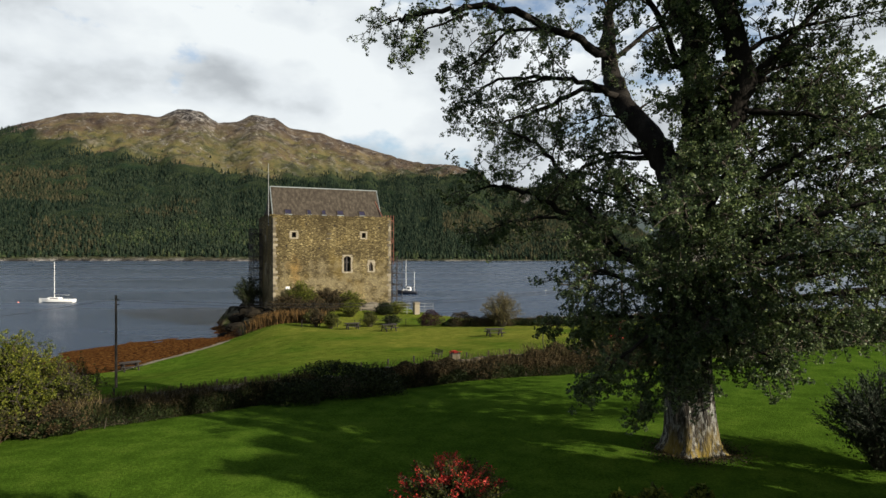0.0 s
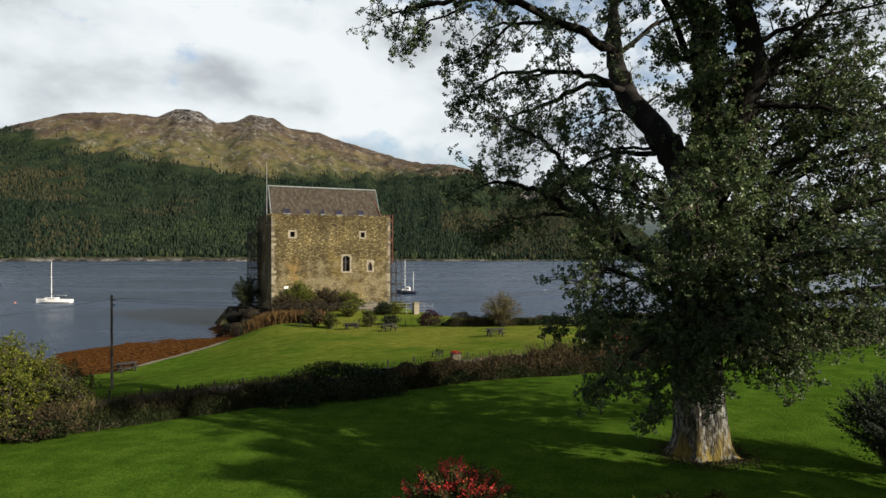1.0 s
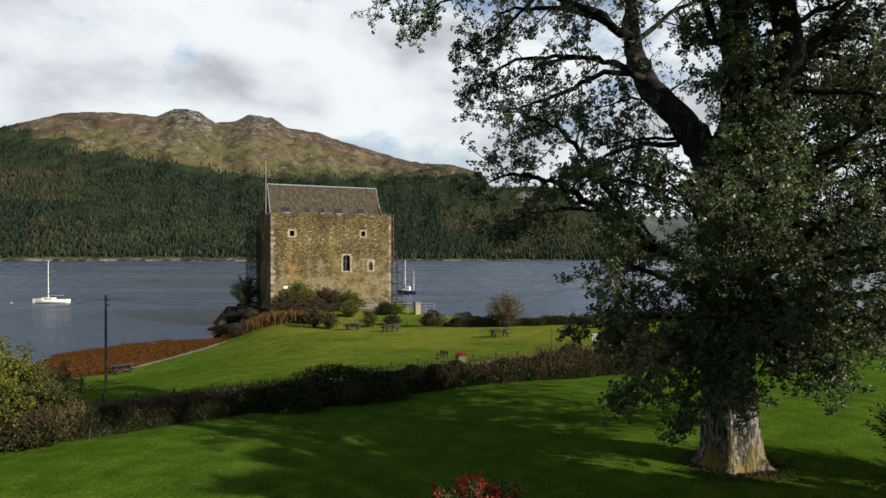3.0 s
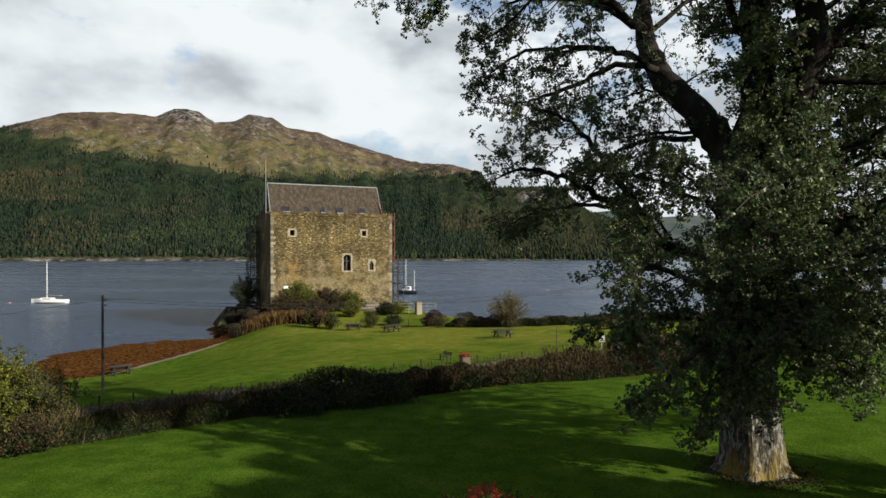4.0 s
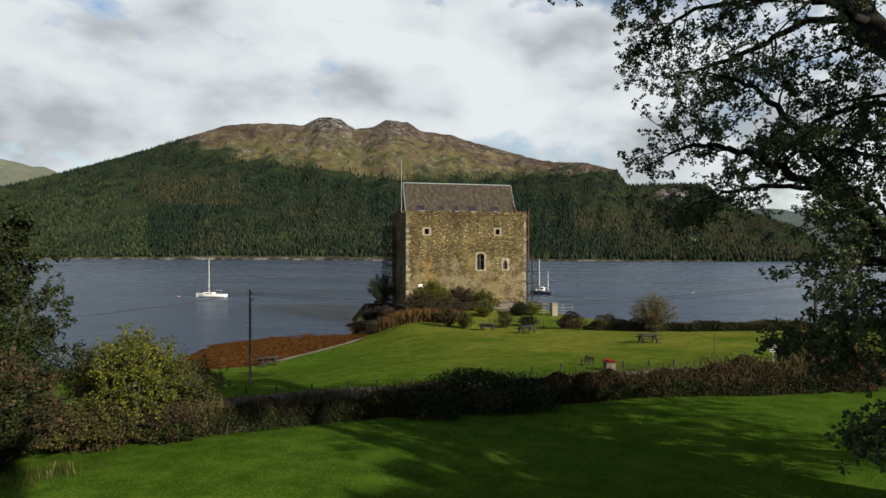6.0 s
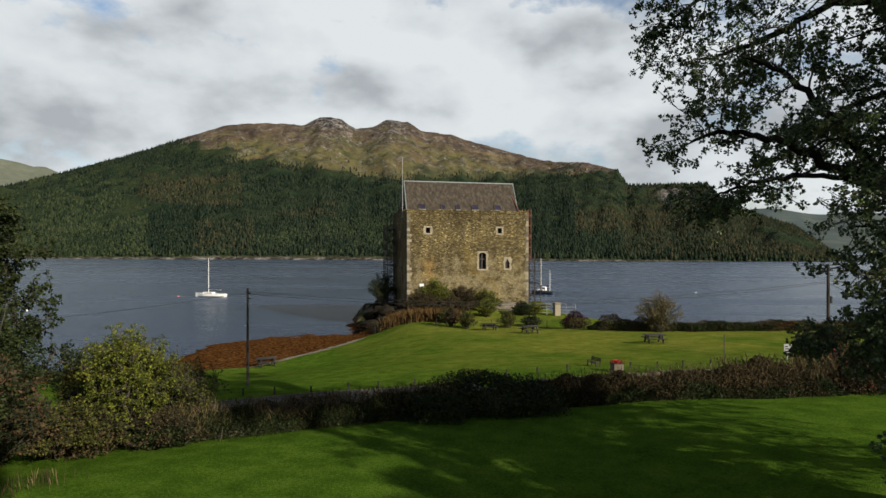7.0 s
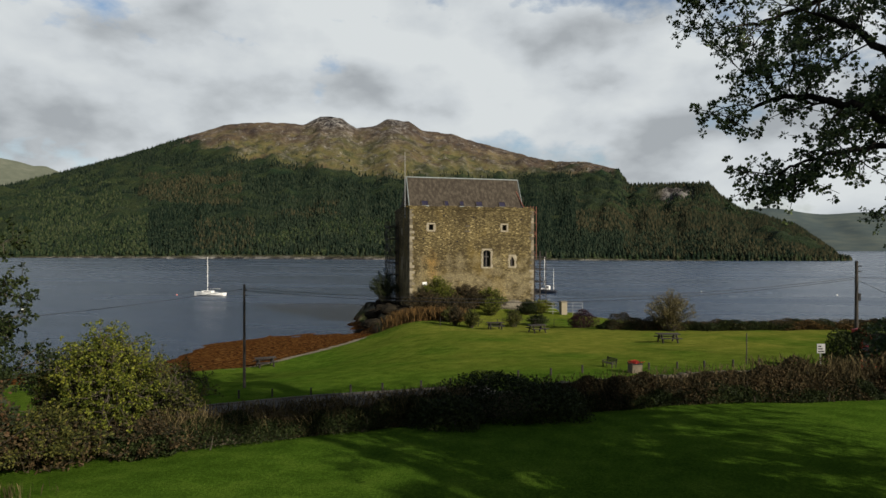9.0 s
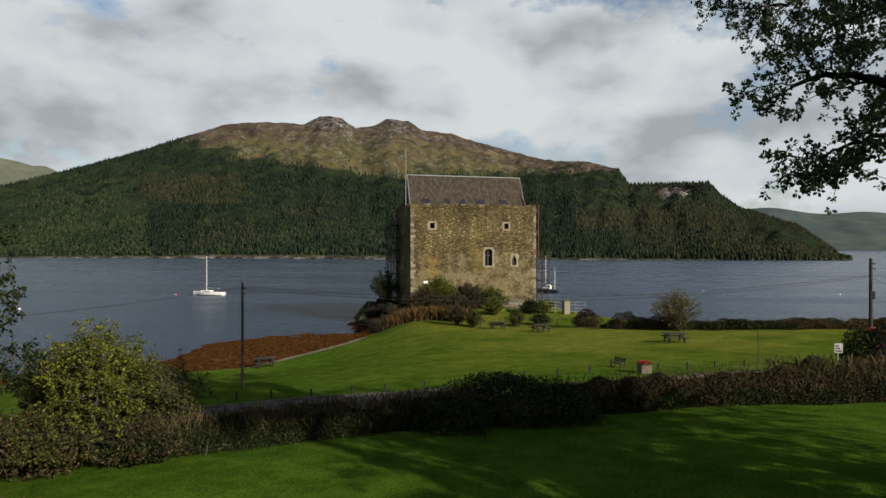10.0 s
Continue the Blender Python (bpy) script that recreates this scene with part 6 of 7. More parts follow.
def grass_clump(name, label, spots, height, per, material, seed, spread=0.4, width=0.03, kind="stuff"):
    """Upright blades round the given (x, y) spots."""
    rng = np.random.default_rng(seed)
    v, f, k = [], [], 0
    for x, y in spots:
        for _ in range(per):
            bx, by = x + rng.normal(0, spread), y + rng.normal(0, spread)
            z = gz(bx, by)
            h = height * rng.uniform(0.5, 1.2)
            d = rng.normal(0, 0.13, 2) * h
            an = rng.uniform(0, 6.28)
            w = np.array((math.cos(an), math.sin(an))) * width
            v += [(bx - w[0], by - w[1], z - 0.05), (bx + w[0], by + w[1], z - 0.05), (bx + d[0] * 0.4 + w[0] * 0.8, by + d[1] * 0.4 + w[1] * 0.8, z + h * 0.6), (bx + d[0], by + d[1], z + h)]
            f.append((k, k + 1, k + 2, k + 3)); k += 4
    return tagged(new(name, fast_mesh(name, v, f, material)), label, "grass", kind=kind)


def hedge_run(name, label, a0, a1, b, thick, height, dens, size, material, seed, category="hedge", wave=0.25, follow=True, tops=None, taper=0.25):
    """Leaves filling a long uneven hedge along the wall."""
    rng = np.random.default_rng(seed)
    n = int((a1 - a0) * dens)
    a = rng.uniform(a0, a1, n)
    side = np.cos(rng.uniform(0, math.pi, n)); up = rng.uniform(0, 1, n) ** 0.8
    ph = rng.uniform(0, 6.28, 4)
    w = 1 + wave * (np.sin(a * 0.9 + ph[0]) + np.sin(a * 2.1 + ph[1]) * 0.7 + np.sin(a * 4.7 + ph[2]) * 0.5)
    ends = np.clip(np.minimum(a - a0, a1 - a) / 0.9, taper, 1)
    hh = height * w * ends
    round_off = np.sqrt(np.clip(1 - up ** 3, 0.05, 1))
    run = follow if callable(follow) else (lambda v: np.array([wall_b(q) for q in np.atleast_1d(v)])) if follow else (lambda v: np.zeros(np.size(v)))
    bb = run(a) + b + side * thick * round_off * (0.8 + 0.3 * np.sin(a * 1.7 + ph[3]))
    x, y = a * CA - bb * SA, a * SA + bb * CA
    g = land_z(x, y)[0]
    p = np.stack([x, y, g + up * hh], 1)
    mid = AB((a0 + a1) / 2, b + run((a0 + a1) / 2)[0])
    base = Vector((mid.x, mid.y, gz(mid.x, mid.y)))
    root = thing(name, label, category, Matrix.Translation(base))
    me = leaf_mesh("foliage", p - np.array(base), size, material, rng)
    child("foliage", me, root)
    t = Tubes(4)
    for _ in range(int((a1 - a0) * 2.5)):
        aa = rng.uniform(a0, a1); q = AB(aa, b + run(aa)[0] + rng.normal(0, thick * 0.3)); z = gz(q.x, q.y)
        s = np.array((q.x, q.y, z - 0.1)) - np.array(base)
        e = s + np.array((rng.normal(0, 0.25), rng.normal(0, 0.25), height * rng.uniform(0.5, 0.95)))
        t.add([s, (s + e) / 2 + rng.normal(0, 0.08, 3), e], [0.03, 0.02, 0.008])
    tagged(child("stem_growth", t.mesh("stem_growth", TWIG), root), kind="stuff")
    if tops:
        m2, size2, mat2, lift, lab = tops
        k = int((a1 - a0) * m2)
        a = rng.uniform(a0, a1, k); bb = run(a) + b + rng.normal(0, thick * 0.5, k)
        x, y = a * CA - bb * SA, a * SA + bb * CA
        z = land_z(x, y)[0] + height * rng.uniform(0.55, 1.15, k)
        tagged(child("dry_growth", leaf_mesh("dry_growth", np.stack([x, y, z], 1) - np.array(base), size2, mat2, rng, lift=lift, aspect=0.035), root, lab), lab, kind="stuff")
    return root


hedge_run("hedge", "dark bramble hedge with pale dead stalks along the boundary wall", -3.2, 8, -0.4, 0.7, 0.95, 3000, 0.08, DARK_LEAF, 31, wave=0.17, tops=(160, 0.45, STRAW, 0.9, "pale dry stalks"))
hedge_run("hedge", "brown withered bracken along the wall top", -2.6, 9, -0.1, 0.6, 1.15, 2600, 0.065, BROWN_LEAF, 37, wave=0.15, tops=(420, 0.5, STRAW, 0.9, "pale dry stalks"))
hedge_run("hedge", "brown autumn bramble and bracken growing over the wall", 12, 27, -0.65, 0.5, 1.33, 3800, 0.085, BROWN_LEAF, 32, wave=0.12, tops=(150, 0.5, STRAW, 0.85, "pale dry stalks"))
hedge_run("hedge", "dark ivy and bramble creeping along the wall foot", 12, 28, -0.75, 0.45, 0.75, 3400, 0.085, DARK_LEAF, 36, wave=0.15)
hedge_run("hedge", "tall brown and green hedge of bracken and shrubs", 22, 34, -0.2, 0.8, 1.5, 3800, 0.09, BROWN_LEAF, 33, wave=0.15, tops=(160, 0.7, STRAW, 0.85, "pale dry stalks"))
hedge_run("hedge", "long dark green boundary hedge behind the oak", 33, 66, 0.0, 1.0, 2.3, 900, 0.24, DARK_LEAF, 34)
p = AB(10.6, 32.3)
bush("evergreen_bush", "dense rounded dark evergreen bush against the wall", (p.x, p.y, 6.4), (3.2, 1.8, 1.4), 24000, 0.11, DARK_LEAF, 41, lump=0.34)
p = AB(7.6, 31.6)
bush("evergreen_bush", "smaller dark evergreen bush against the wall", (p.x, p.y, 6.2), (1.7, 1.1, 1.1), 9000, 0.11, DARK_LEAF, 46, lump=0.2)
bush("evergreen_bush", "tall dark leafy bush at the lane corner", (12.5, 45.8, 6.95), (1.75, 1.2, 1.95), 17000, 0.11, DARK_LEAF, 42)
p = AB(29.6, 30.4)
bush("fuchsia_bush", "straggly bush with crimson blooms beside the lane", (p.x, p.y, 7.0), (1.8, 1.2, 1.6), 9000, 0.12, BROWN_LEAF, 43, extra=((200, 0.10, RED_LEAF, 0.35, "crimson blooms"),))

# ------------------------------------------------------------------ shrubs near the camera
bush("shrub", "brown-green twiggy shrub beside the willow", (-21.6, 29.3, 7.5), (2.6, 2.0, 1.8), 16000, 0.10, OLIVE_LEAF, 52, lump=0.35)
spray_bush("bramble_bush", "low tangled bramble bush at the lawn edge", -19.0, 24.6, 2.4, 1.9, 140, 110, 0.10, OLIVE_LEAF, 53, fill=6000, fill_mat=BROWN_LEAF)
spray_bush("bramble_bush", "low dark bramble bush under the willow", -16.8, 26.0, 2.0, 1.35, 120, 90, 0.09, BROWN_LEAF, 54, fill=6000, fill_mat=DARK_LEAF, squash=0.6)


def small_tree(name, label, x, y, top, spread, n, seed, leaf_mat, leaf=0.15, lean=(0, 0), low=0.25, rich=1.0):
    """A many-limbed tree, its limbs fanned round one trunk."""
    t = Tree(seed, leaf)
    z = gz(x, y) - 0.1
    h = top - z
    trunk = trunk_bark([(x, y, z), (x + lean[0] * 0.2, y + lean[1] * 0.2, z + h * 0.3), (x + lean[0] * 0.5, y + lean[1] * 0.5, z + h * 0.6)], (0.03 * h, 0.025 * h, 0.016 * h), t.rng, 0.3, 12)
    for k in range(n):
        an = 2.4 * k + t.rng.uniform(-0.4, 0.4)
        f = low + (0.6 - low) * k / n
        zz = z + h * f
        r = spread * (0.75 + 0.35 * t.rng.uniform()) * (1.1 - 0.75 * max(0, (k / n) - 0.35))
        rise = h * (0.12 + 0.36 * k / n)
        p0 = np.array((x + lean[0] * f * 0.8, y + lean[1] * f * 0.8, zz))
        e = p0 + np.array((math.cos(an) * r, math.sin(an) * r, rise))
        t.limb([p0, p0 * 0.6 + e * 0.4 + (0, 0, rise * 0.2), e], 0.011 * h, 0.02, sub=9, sub_len=spread * 0.36, start=0.3, twigs=max(3, int(9 * rich)), leaves=22, sag=0.15)
    return t.build(name, label, "tree", (x, y, z + 0.1), trunk, leaf_mat, SHADED_LIMB_BARK, aspect=0.6)


def many_stemmed(name, label, x, y, height, spread, stems, seed, leaf_mat, leaf, leaves=24, low=0.25):
    """A shrub tree of several stems that rise from one foot and break into leafy sprays."""
    t = Tree(seed, leaf)
    z = gz(x, y) - 0.05
    for k in range(stems):
        an, out = 2.4 * k + t.rng.uniform(-0.4, 0.4), math.sqrt((k + 0.5) / stems)
        e = np.array((x + math.cos(an) * out * spread, y + math.sin(an) * out * spread, z + height * (1.0 - 0.42 * out ** 2) * t.rng.uniform(0.82, 1.0)))
        f = np.array((x + math.cos(an) * 0.15, y + math.sin(an) * 0.15, z))
        t.limb([f, f * 0.55 + e * 0.45 + (0, 0, 0.12 * height), e], 0.06, 0.012, sub=11, sub_len=0.24 * height, start=low, twigs=7, leaves=leaves, sag=0.1)
    return t.build(name, label, "shrub", (x, y, z + 0.05), None, leaf_mat, TWIG, aspect=0.6)


many_stemmed("willow_shrub", "bushy yellow-green willow shrub at the lawn edge", -18.1, 26.2, 4.0, 1.35, 15, 51, LIME_LEAF, 0.085)
many_stemmed("willow_shrub", "olive-brown twiggy willow beside the yellow one", -16.7, 27.5, 3.1, 1.2, 10, 60, OLIVE_LEAF, 0.075, 16)
many_stemmed("willow_shrub", "low brown twiggy willow on the bank", -20.4, 27.8, 2.7, 1.5, 9, 61, RUST_LEAF, 0.075, 16)

small_tree("hawthorn_tree", "dark green hawthorn tree with dense low branches", -24.8, 24.9, 14.8, 3.0, 24, 55, DARK_LEAF, 0.135, low=0.12, rich=1.25)
bush("holly_bush", "dark holly bush under the hawthorn", (-23.2, 23.8, 8.6), (2.3, 2.2, 2.6), 18000, 0.14, DARK_LEAF, 59, lump=0.35)
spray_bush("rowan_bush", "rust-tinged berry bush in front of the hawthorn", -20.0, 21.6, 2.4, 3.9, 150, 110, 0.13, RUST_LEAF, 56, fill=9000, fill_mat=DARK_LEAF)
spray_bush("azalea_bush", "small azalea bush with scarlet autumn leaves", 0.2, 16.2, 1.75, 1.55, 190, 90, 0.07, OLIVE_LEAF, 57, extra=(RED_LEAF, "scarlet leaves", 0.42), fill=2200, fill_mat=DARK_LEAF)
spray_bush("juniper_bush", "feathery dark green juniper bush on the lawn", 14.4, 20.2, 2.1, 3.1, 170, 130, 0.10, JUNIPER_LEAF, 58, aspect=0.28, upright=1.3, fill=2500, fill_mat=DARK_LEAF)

# ------------------------------------------------------------------ fixtures and furniture on the far lawn


def picnic_table(at, label, group="picnic tables on the lawn"):
    root = thing("picnic_table", label, "picnic table", at, group)
    for k in range(5):
        part("top_plank", box(fresh(), -0.9, -0.36 + k * 0.147, 0.70, 0.9, -0.225 + k * 0.147, 0.77), WOOD, root)
    for s in (-1, 1):
        for k in range(2):
            y = s * (0.62 + 0.15 * k)
            part("seat_plank", box(fresh(), -0.9, y - 0.07, 0.40, 0.9, y + 0.07, 0.46), WOOD, root)
        for x in (-0.6, 0.6):
            bm = rod(fresh(), (x, s * 0.26, 0.72), (x, s * 0.66, -0.03), 0.075, sides=4)
            part("leg", bm, WOOD, root)
    for x in (-0.6, 0.6):
        part("cross_bar", box(fresh(), x - 0.025, -0.78, 0.34, x + 0.025, 0.78, 0.42), WOOD, root)
    return root


for (x, y), turn, label in (((-12.0, 81.9), 0.35, "dark weathered wooden picnic table near the castle"), ((-6.7, 76.6), 0.55, "dark weathered wooden picnic table near the castle"),
                            ((5.6, 67.4), 0.2, "dark weathered wooden picnic table on the open lawn"), ((-31.8, 62.8), 0.7, "dark weathered wooden picnic table by the shore")):
    picnic_table(pose(x, y, gz(x, y), 0, 0, math.degrees(turn)) @ Matrix.Diagonal((1.1, 1.1, 1.08, 1)), label)


def utility_pole(x, y, height, label, box_on=False, radius=0.095):
    z = gz(x, y)
    root = thing("utility_pole", label, "utility pole", pose(x, y, z))
    pole = part("pole", rod(fresh(), (0, 0, -0.5), (0, 0, height), radius, radius * 0.75, 12), POLE_WOOD, root)
    part("cap", rod(fresh(), (0, 0, height), (0, 0, height + 0.06), radius * 0.85, radius * 0.4, 12), BLACK, pole)
    for k in range(2):
        part("insulator", rod(fresh(), (0.1, -0.05, height - 0.3 - 0.35 * k), (0.26, -0.05, height - 0.3 - 0.35 * k), 0.035, 0.05, 8), BLACK, root)
    if box_on:
        part("junction_box", box(fresh(), 0.10, -0.1, height - 2.6, 0.24, 0.1, height - 2.1, bevel=0.02), BLACK, root)
        part("junction_box", box(fresh(), 0.12, -0.1, 1.2, 0.34, 0.1, 1.7, bevel=0.02), BLACK, root)
    return root


utility_pole(-23.45, 44.35, 10.54 - gz(-23.45, 44.35), "slim weathered wooden utility pole on the lawn")
utility_pole(15.6, 54.0, 12.0 - gz(15.6, 54.0), "dark wooden utility pole with cable boxes beside the hedge", True, 0.13)


def cable(p, q, sag, label="thin black overhead cable"):
    p, q = np.array(p), np.array(q)
    s = np.linspace(0, 1, 24)[:, None]
    line = p + (q - p) * s - np.array((0, 0, 1)) * sag * 4 * s * (1 - s)
    t = Tubes(5); t.add(line, np.full(24, 0.015))
    tagged(new("overhead_cable", t.mesh("overhead_cable", BLACK)), label, "cable")


cable((-23.4, 44.3, 10.3), (-70, 20, 10.3), 2.0)
cable((-23.4, 44.3, 10.35), (15.6, 54.0, 10.95), 1.05)
cable((-23.4, 44.3, 10.2), (15.6, 54.0, 10.85), 1.15)
cable((15.6, 54.0, 10.95), (60, 72, 12.2), 0.8)
cable((15.6, 54.0, 10.8), (24.0, 47.0, 5.9), 0.1, "thin black stay wire anchoring the pole")


def short_post(x, y, h):
    z = gz(x, y)
    ob = part("lawn_post", box(fresh(), -0.05, -0.05, -0.25, 0.05, 0.05, h, bevel=0.012), WOOD, None)
    ob.matrix_basis = pose(x, y, z, 0, 0, random.uniform(0, 40))
    tagged(ob, "short dark wooden post along the lawn edge", "post", "posts along the lane")


for k in range(22):
    a = -9.0 + 2.05 * k + random.uniform(-0.2, 0.2)
    p = AB(a, 41.3 + lane_b(a) + np.interp(a, [0, 8], [1.2, 0]) + random.uniform(-0.15, 0.15))
    if abs(a - 21.5) > 1.2:
        short_post(p.x, p.y, random.uniform(0.36, 0.5))

z = gz(0.9, 47.4)
planter = thing("flower_planter", "square weathered wooden planter filled with red flowers", "planter", pose(0.9, 47.4, z, 0, 0, 20) @ Matrix.Diagonal((0.78, 0.78, 0.85, 1)))
part("tub", box(fresh(), -0.42, -0.42, -0.05, 0.42, 0.42, 0.62, bevel=0.03), WALLSTONE, planter)
part("rim", box(fresh(), -0.46, -0.46, 0.62, 0.46, 0.46, 0.68, bevel=0.01), WOOD, planter)
rng = np.random.default_rng(61)
child("bloom", leaf_mesh("bloom", rng.normal(0, 1, (300, 3)) * (0.2, 0.2, 0.05) + (0, 0, 0.76), 0.12, RED_LEAF, rng), planter, "red bedding flowers")
child("foliage", leaf_mesh("foliage", rng.normal(0, 1, (200, 3)) * (0.2, 0.2, 0.03) + (0, 0, 0.70), 0.12, DARK_LEAF, rng), planter)

for x, y, h, label in ((8.5, 52.6, 2.1, "thin grey metal post on the lawn"),):
    ob = part("metal_post", rod(fresh(), (0, 0, -0.3), (0, 0, h), 0.032, sides=8), STEEL, None)
    ob.matrix_basis = pose(x, y, gz(x, y))
    tagged(ob, label, "post")

# ------------------------------------------------------------------ boats and buoys


def yacht(name, label, x, y, heading, length, beam, mast, hull_mat, ketch=False):
    root = thing(name, label, "sailing boat", pose(x, y, WATER_Z, 0, 0, heading))
    bm = fresh()
    st = 13
    rings = []
    for i in range(st):
        t = i / (st - 1)
        w = beam / 2 * (math.sin(math.pi * min(1, 0.18 + t * 0.82)) ** 0.6 if t < 1 else 0.02) * (1 if t < 0.6 else 1 - ((t - 0.6) / 0.4) ** 2 * 0.97)
        h = 0.75 + 0.28 * t ** 2
        px = (t - 0.5) * length
        ring = [(px, -w, h), (px, -w * 0.93, 0.25), (px, -w * 0.5, -0.25), (px, w * 0.5, -0.25), (px, w * 0.93, 0.25), (px, w, h)]
        rings.append([bm.verts.new(c) for c in ring])
    for r0, r1 in zip(rings, rings[1:]):
        for k in range(5):
            bm.faces.new((r0[k], r0[k + 1], r1[k + 1], r1[k]))
        bm.faces.new((r0[5], r0[0], r1[0], r1[5]))
    bm.faces.new(rings[0]); bm.faces.new(rings[-1][::-1])
    part("hull", bm, hull_mat, root)
    bm = box(fresh(), -0.12 * length, -beam * 0.28, 0.75, 0.22 * length, beam * 0.28, 1.22, bevel=0.12)
    cab = part("cabin", bm, WHITE, root)
    for s in (-1, 1):
        part("cabin_window", box(fresh(), -0.08 * length, s * beam * 0.283 - 0.01, 0.92, 0.14 * length, s * beam * 0.283 + 0.01, 1.1), GLASS_DARK, cab)
    if ketch:
        bm = box(fresh(), -0.2 * length, -beam * 0.26, 0.8, 0.02 * length, beam * 0.26, 2.0, bevel=0.15)
        wh = part("wheelhouse", bm, WHITE, root)
        for s in (-1, 1):
            part("cabin_window", box(fresh(), -0.16 * length, s * beam * 0.262 - 0.01, 1.35, -0.02 * length, s * beam * 0.262 + 0.01, 1.8), GLASS_DARK, wh)
    part("mast", rod(fresh(), (0.06 * length, 0, 0.9), (0.06 * length, 0, mast), 0.085, 0.055), WHITE, root)
    part("boom", rod(fresh(), (0.06 * length, 0, 1.95), (-0.36 * length, 0, 1.75), 0.06), WHITE, root)
    part("sail_cover", rod(fresh(), (0.05 * length, 0, 2.1), (-0.34 * length, 0, 1.88), 0.17, 0.12), DARK_CLOTH, root)
    for q in ((0.49 * length, 0, 1.0), (-0.48 * length, 0, 0.9), (0.06 * length, beam * 0.45, 0.8), (0.06 * length, -beam * 0.45, 0.8)):
        part("stay", rod(fresh(), (0.06 * length, 0, mast - 0.1), q, 0.012, sides=4), STEEL, root)
    if ketch:
        part("mizzen_mast", rod(fresh(), (-0.36 * length, 0, 0.8), (-0.36 * length, 0, mast * 0.68), 0.07, 0.05), WHITE, root)
    bm = fresh()
    for s in (-1, 1):
        for k in range(6):
            xk = -0.42 * length + k * 0.15 * length
            rod(bm, (xk, s * beam * 0.42, 0.75), (xk, s * beam * 0.42, 1.35), 0.015, sides=4)
        rod(bm, (-0.42 * length, s * beam * 0.42, 1.33), (0.33 * length, s * beam * 0.42, 1.36), 0.012, sides=4)
    part("guard_rail", bm, STEEL, root)
    return root


yacht("sailing_boat", "white sailing yacht with a bare mast moored on the loch", -94.0, 150.5, 182, 8.4, 2.8, 9.9, WHITE)
yacht("sailing_boat", "dark-hulled ketch with a white cabin moored on the loch", -10.3, 178, 165, 6.0, 2.2, 9.6, NAVY, True)

for x, y, m, lab in ((-110, 111, WHITE, "round white mooring buoy"), (-103, 150, PINK, "round pink mooring buoy"), (31.5, 190, WHITE, "round white mooring buoy"), (63, 184, WHITE, "round white mooring buoy")):
    root = thing("buoy", lab, "buoy", pose(x, y, WATER_Z))
    bm = fresh()
    bmesh.ops.create_uvsphere(bm, u_segments=14, v_segments=9, radius=0.26)
    for v in bm.verts:
        v.co.z *= 0.85
    part("float", bm, m, root, smooth=True)
    part("ring", rod(fresh(), (0, 0, 0.3), (0, 0, 0.5), 0.06), STEEL, root)

# ------------------------------------------------------------------ planting round the castle
for (u, d, z0, r, n, sz, mt, nm, lab, seed) in (
        (3.6, -2.6, 2.4, (2.6, 1.6, 2.7), 6000, 0.22, LIME_LEAF, "shrub", "straggly yellow-green shrub below the castle wall", 71),
        (7.6, -3.4, 2.0, (3.2, 1.8, 2.2), 7000, 0.22, BROWN_LEAF, "shrub", "brown autumn shrub below the castle wall", 72),
        (11.2, -3.4, 2.1, (2.4, 1.5, 1.5), 4500, 0.22, LIME_LEAF, "shrub", "low yellow-green shrub against the castle wall", 79),
        (5.2, -6.2, 1.2, (2.6, 1.7, 1.6), 4500, 0.22, BROWN_LEAF, "shrub", "brown autumn shrub on the bank", 73),
        (9.8, -8.6, 0.9, (1.5, 1.2, 1.5), 3000, 0.2, LIME_LEAF, "shrub", "small olive shrub on the bank", 74),
        (1.2, -4.6, 1.4, (2.8, 1.8, 2.0), 5000, 0.22, BROWN_LEAF, "shrub", "brown bracken bank below the castle corner", 75),
        (15.6, -8.0, 0.8, (1.6, 1.3, 1.2), 3000, 0.2, DARK_LEAF, "shrub", "low dark green shrub", 76),
        (17.6, -7.4, 0.7, (1.5, 1.2, 1.0), 2600, 0.2, LIME_LEAF, "shrub", "small yellowing shrub on the lawn edge", 77),
        (19.5, -4.4, 0.6, (2.0, 1.4, 1.0), 2600, 0.2, LIME_LEAF, "shrub", "low grassy green shrub beside the rocks", 69)):
    q = on_castle(u, d, z0)
    near = 1.3 if d > -6.5 and u < 12 else 1.1
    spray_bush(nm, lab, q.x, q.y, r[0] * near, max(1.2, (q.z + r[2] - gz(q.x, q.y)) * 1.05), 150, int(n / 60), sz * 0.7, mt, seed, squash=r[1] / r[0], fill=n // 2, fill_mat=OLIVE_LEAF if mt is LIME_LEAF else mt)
for x, y, rad, high, mt, lab, seed in ((-17.2, 83.6, 1.2, 2.6, BROWN_LEAF, "small russet shrub on the lawn edge below the castle", 171), (-15.0, 82.8, 1.3, 2.3, OLIVE_LEAF, "small olive shrub tree on the lawn edge", 172),
                                    (-10.2, 85.6, 1.4, 2.2, OLIVE_LEAF, "small olive shrub tree on the lawn edge", 173), (-7.2, 87.2, 1.5, 1.5, DARK_LEAF, "low dark green shrub on the lawn edge", 174),
                                    (-18.6, 87.4, 1.3, 2.0, OLIVE_LEAF, "olive shrub on the bank below the castle", 175)):
    spray_bush("shrub", lab, x, y, rad, high, 70, 60, 0.13, mt, seed, fill=900)
q = on_castle(-2.8, 6.0)
spray_bush("elder_bush", "dark twiggy elder bush by the castle side", q.x, q.y, 2.6, 5.6, 120, 70, 0.17, DARK_LEAF, 78, category="bush")
